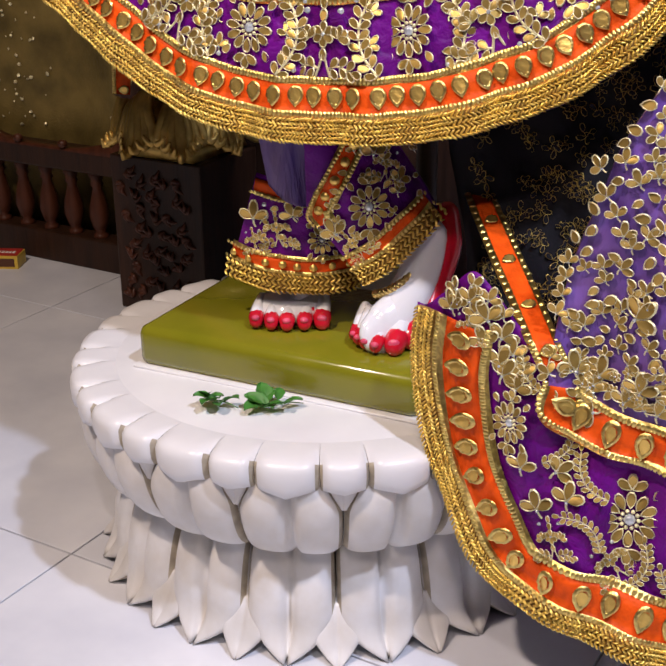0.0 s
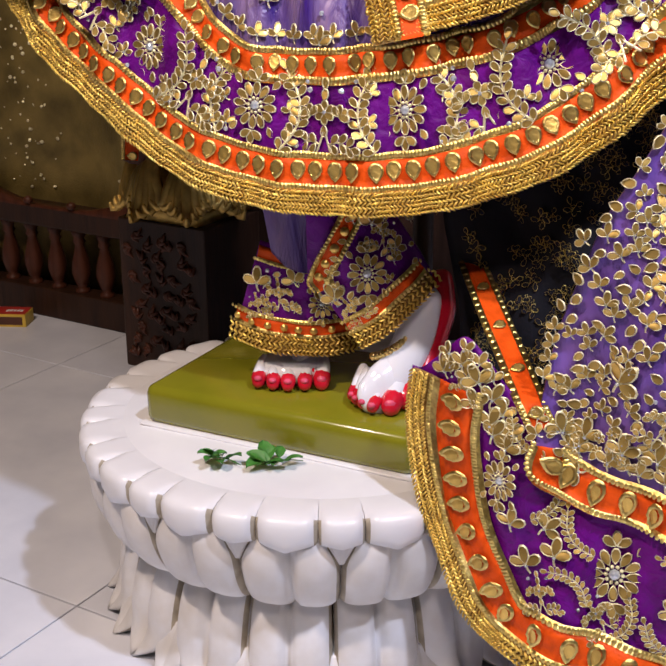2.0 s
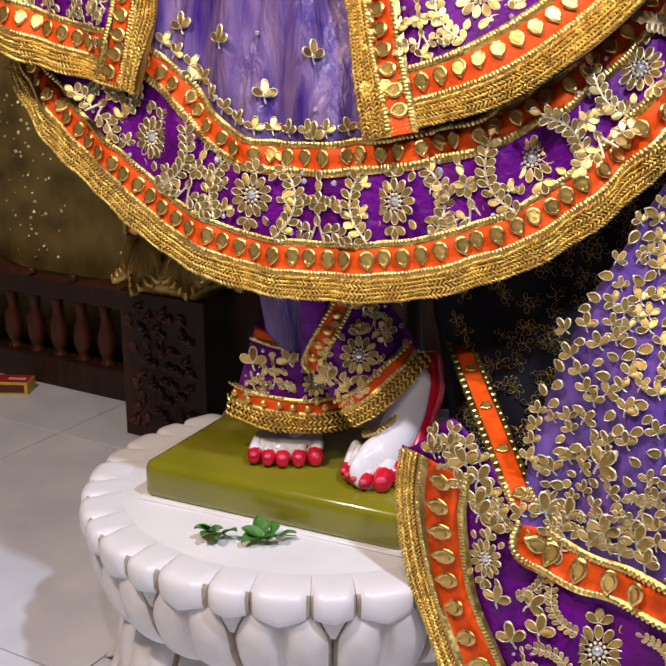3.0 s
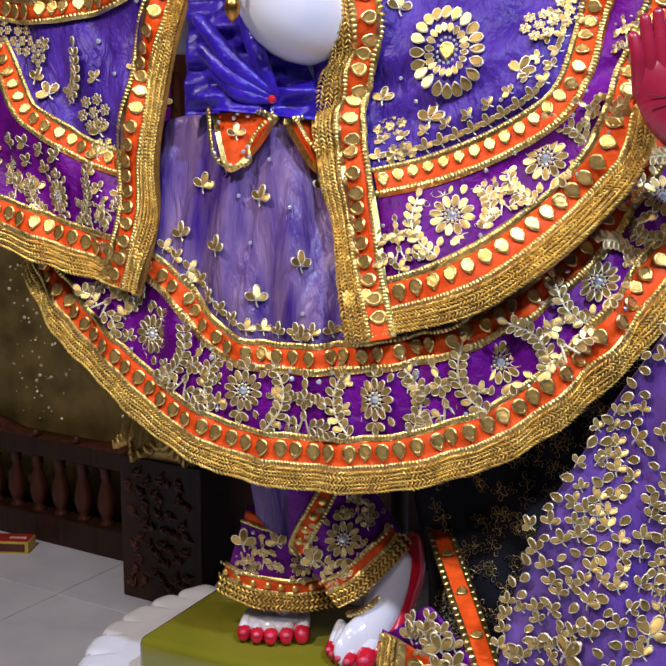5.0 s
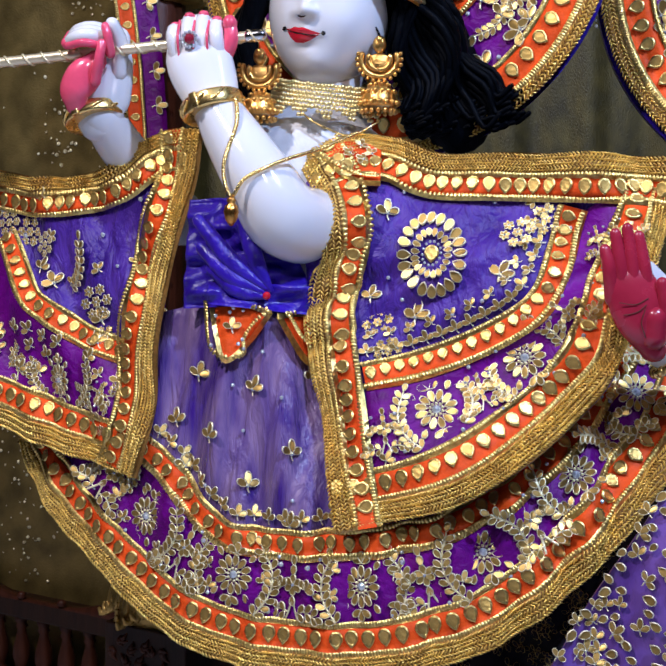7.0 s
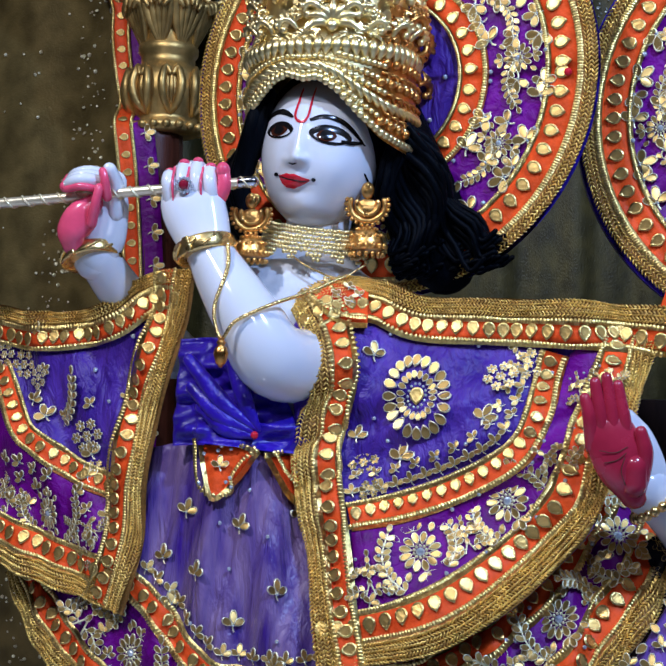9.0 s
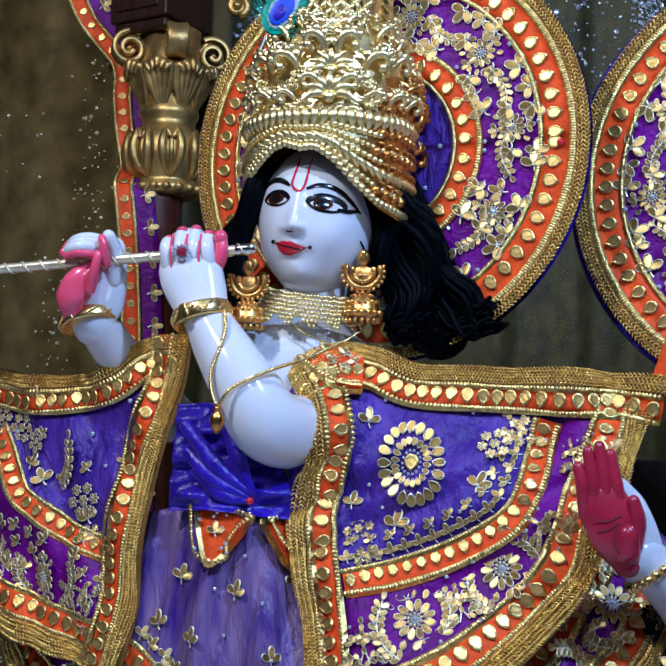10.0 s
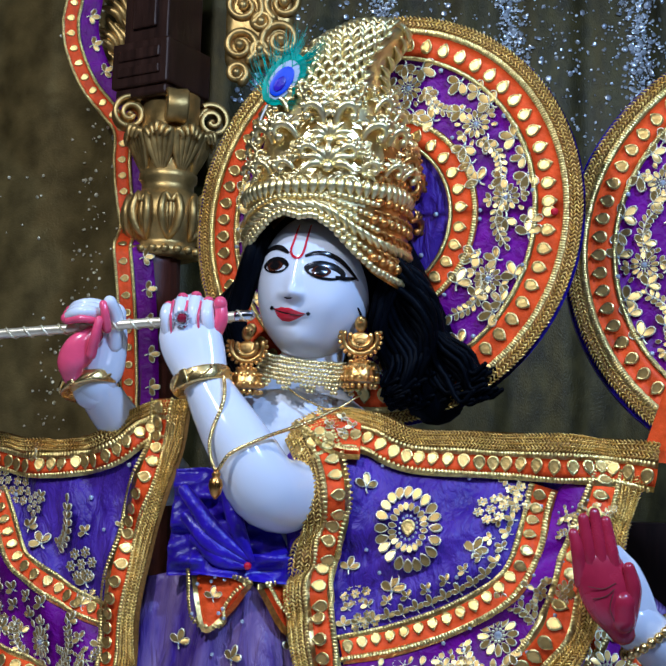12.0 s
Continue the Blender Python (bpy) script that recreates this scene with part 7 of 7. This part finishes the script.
earring(-0.050, 0.035, 1.448, 0.98, "gold crescent and bell earring hanging beside the flute")
earring(0.130, 0.055, 1.468, 1.05, "gold crescent and bell earring on the hair side")
choker = thing("choker", (0.045, 0.07, 1.42), "broad choker of gold beads round the neck", "necklace")
bm = bmesh.new()
blob(bm, (0, 0, 0), (0.0034, 0.0034, 0.0034), 0, 8, 6)
me = mesh_of("bead", bm, M_PALEMETAL)
for row in range(8):
    for i in range(42):
        a = math.pi + math.pi * (i + 0.5 * (row % 2)) / 41
        if row > 5 and (i + row) % 6 < (row - 5) * 2:
            continue
        r = 0.071 + 0.0024 * row
        p = (0.042 + r * math.cos(a), 0.110 + 0.078 * math.sin(a), 1.449 - row * 0.0066 - 0.012 * math.sin(-a) - 0.10 * (r * math.cos(a)) + GLINT.uniform(-0.0008, 0.0008))
        part("bead", me, None, choker, m=Matrix.Translation(p))
necklace = thing("thin_necklace", (0.06, 0.04, 1.39), "thin gold necklace on the chest", "necklace")
bm = bmesh.new()
tube(bm, [(0.0, 0.06, 1.415, 0.0016, 1), (0.02, 0.045, 1.392, 0.0016, 1), (0.05, 0.035, 1.374, 0.0016, 1), (0.09, 0.03, 1.362, 0.0016, 1), (0.13, 0.05, 1.385, 0.0016, 1)], 6, 0, 30)
part("chain", bm, M_METAL, necklace)


def bracelet(c, axis, r, w, label):
    ob = thing("bracelet", c, label, "bracelet", "gold bracelets")
    m = Matrix.Translation(c) @ Vector((0, 0, 1)).rotation_difference(Vector(axis)).to_matrix().to_4x4()
    bm = bmesh.new()
    lathe(bm, [(r * 0.9, -w * 0.9), (r, -w), (r * 1.05, -w * 0.7), (r * 1.03, 0), (r * 1.05, w * 0.7), (r, w), (r * 0.9, w * 0.9)], 36, m)
    part("band", bm, M_METAL, ob)
    for i in range(10):
        a = i * math.tau / 10
        bm = bmesh.new()
        tube(bm, [(r * 1.04 * math.cos(a - 0.2), r * 1.04 * math.sin(a - 0.2), -w * 0.5, 0.0022, 1), (r * 1.06 * math.cos(a), r * 1.06 * math.sin(a), 0, 0.0026, 1), (r * 1.04 * math.cos(a + 0.2), r * 1.04 * math.sin(a + 0.2), w * 0.5, 0.0022, 1)], 6, 0, 6)
        bm.transform(m)
        part("ridge", bm, M_METAL, ob)
    bm = bmesh.new()
    a = -2.0
    box(bm, (-0.006, -0.004, -w * 1.02), (0.006, 0.004, w * 1.02), 0, 0.0015, m @ Matrix.Translation((r * 1.05 * math.cos(a), r * 1.05 * math.sin(a), 0)) @ Matrix.Rotation(a + math.pi / 2, 4, "Z"))
    part("clasp", bm, M_METAL, ob)


bracelet((-0.113, -0.014, 1.397), (-0.30, 0.22, 1), 0.045, 0.012, "chased gold bracelet on the wrist across the chest")
bracelet((-0.306, 0.062, 1.390), (-0.25, 0.30, 1), 0.046, 0.010, "chased gold bracelet on the far wrist")
flute = thing("flute", (-0.3, 0.04, 1.48), "slim silver-gold foil wrapped flute held level", "flute")
bm = bmesh.new()
fa, fb = Vector((-0.62, 0.065, 1.455)), Vector((-0.048, -0.005, 1.503))
tube(bm, [(*(fa + (fb - fa) * t), 0.0078, 1) for t in (0, 0.33, 0.66, 1)], 14, 0, 12)
part("pipe", bm, M_FLUTE, flute)
bm = bmesh.new()
d = (fb - fa)
u = d.normalized()
p1, p2 = u.orthogonal().normalized(), u.cross(u.orthogonal().normalized())
pts = []
for k in range(200):
    a = k * 0.62
    q = fa + d * (k / 199)
    o = q + (p1 * math.cos(a) + p2 * math.sin(a)) * 0.0078
    pts.append((*o, 0.0016, 1))
tube(bm, [(*q[:3], 0.0024, 1) for q in pts], 5, 0, 420)
part("wound_foil", bm, M_PALE, flute)
bm = bmesh.new()
tube(bm, [(*(fb - u * 0.014), 0.0092, 1), (*(fb + u * 0.004), 0.0092, 1)], 14, 0, 4)
part("end_cap", bm, M_SILVER, flute)
ring_ob = thing("finger_ring", (-0.146, -0.026, 1.493), "silver cluster ring with a dark red stone", "ring")
bm = bmesh.new()
blob(bm, (-0.146, -0.030, 1.493), (0.0075, 0.005, 0.0075), 0, 12, 8)
part("stone", bm, M_RUBY, ring_ob)
for i in range(12):
    a = i * math.tau / 12
    bm = bmesh.new()
    blob(bm, (-0.146 + 0.0105 * math.cos(a), -0.027, 1.493 + 0.0105 * math.sin(a)), (0.003, 0.003, 0.003), 0, 7, 5)
    part("brilliant", bm, M_STONE, ring_ob)
chain = thing("pendant_chain", (-0.075, -0.09, 1.24), "twisted gold cord with a small bud pendant hanging from the bracelet", "chain")
strap = [(-0.074, -0.050, 1.405), (-0.070, -0.075, 1.366), (-0.086, -0.09, 1.305), (-0.073, -0.105, 1.262), (-0.052, -0.110, 1.287), (-0.004, -0.095, 1.312), (0.049, -0.045, 1.335), (0.101, -0.01, 1.362)]
bm = bmesh.new()
c = spline(strap, 150)
tube(bm, [(*p, 0.0024 + 0.0009 * (i % 2), 1) for i, p in enumerate(c)], 7, 0, 300)
part("cord", bm, M_METAL, chain)
bm = bmesh.new()
lathe(bm, [(0.002, -0.018), (0.008, -0.010), (0.011, 0.002), (0.009, 0.010), (0.005, 0.014), (0.007, 0.018), (0.003, 0.024)], 14, Matrix.Translation((-0.072, -0.108, 1.238)))
part("bud", bm, M_AMBER, chain)

# ---- far cloth pieces ----
strip = thing("column_drape", (-0.44, 0.84, 1.5), "orange and purple trimmed cloth hanging down beside the column", "drape")
g_s = lambda x, z: 0.85 + 0.14 * soft(1.74, 1.84, z)
sc = spline([(-0.640, 2.60), (-0.638, 2.42), (-0.646, 2.347), (-0.635, 2.27), (-0.591, 2.173), (-0.534, 2.104), (-0.503, 2.06), (-0.500, 1.98), (-0.487, 1.88), (-0.458, 1.745), (-0.435, 1.546), (-0.425, 1.3), (-0.44, 0.8), (-0.455, 0.47)], 140)
part("purple_fall", ribbon(sc, 0.03, 0.085, g_s, -0.004), M_PURPLE, strip)
b1 = part("band", ribbon(sc, 0.0, 0.034, g_s, 0.002), M_ORANGE, strip)
part("braid", beaded(sc, -0.006, 0.002, g_s, 0.004), M_BRAID, strip)
part("braid", beaded(sc, 0.032, 0.040, g_s, 0.004), M_BRAID, strip)
sew_row(MIRROR, b1, sc, 0.017, g_s, 0.040, 0.005, math.pi / 2, 0.01, 0.9)
sew_row(TREFOIL, strip, sc, 0.066, g_s, 0.075, 0.001, 0, 0.02, 1.3)
oc = cloth([spline([(0.545, 1.295), (0.60, 1.29), (0.70, 1.29)], 20), spline([(0.600, 1.47), (0.65, 1.48), (0.70, 1.48)], 20)], lambda x, z: -0.10 + 0.01 * math.sin(60 * x), 0, 10)
single("orange_veil", oc, M_ORANGE, "corner of an orange satin veil of the second statue", "veil")

# ---- dark panel added for the unlit void behind the pedestal, and floor tiles ----
slab("altar_back", (-0.28, 1.08, 0.0), (2.2, 1.14, 1.15), M_WOOD, "added dark panel standing in for the unlit void behind the pedestal")
S_ = 0.72
bm = bmesh.new()
box(bm, (0.0015, 0.0015, -0.006), (S_ - 0.0015, S_ - 0.0015, 0.0), 0, 0.001)
tile = mesh_of("tile", bm, M_TILE, False)
for i in range(-6, 7):
    for j in range(-8, 7):
        q = TURN @ Vector((-0.984 + (i + 0.5) * S_, 0.478 + (j + 0.5) * S_, 0))
        if abs(q.x) > 3.4 or not -4.0 < q.y < 3.0:
            continue
        part("tile", tile, None, floor_ob, m=TURN @ Matrix.Translation((-0.984 + i * S_, 0.478 + j * S_, 0)))

# the altar floor lies a little lower than the pedestal's lowest petal
EYE_0 = Vector((0.106, -1.5, 0.912))
LOWER = Matrix.Translation(EYE_0) @ Matrix.Scale(1.0307, 4) @ Matrix.Translation(-EYE_0)
for ob in list(scene.objects):
    if ob.parent is None and ob.name.split(".")[0] in ("floor", "matchbox", "altar_column", "scroll_bracket", "leaf_carving", "balustrade", "backdrop_curtain", "backdrop_panel",
                                                       "curtain_sequins", "column_drape", "altar_back"):
        ob.matrix_basis = LOWER @ ob.matrix_basis
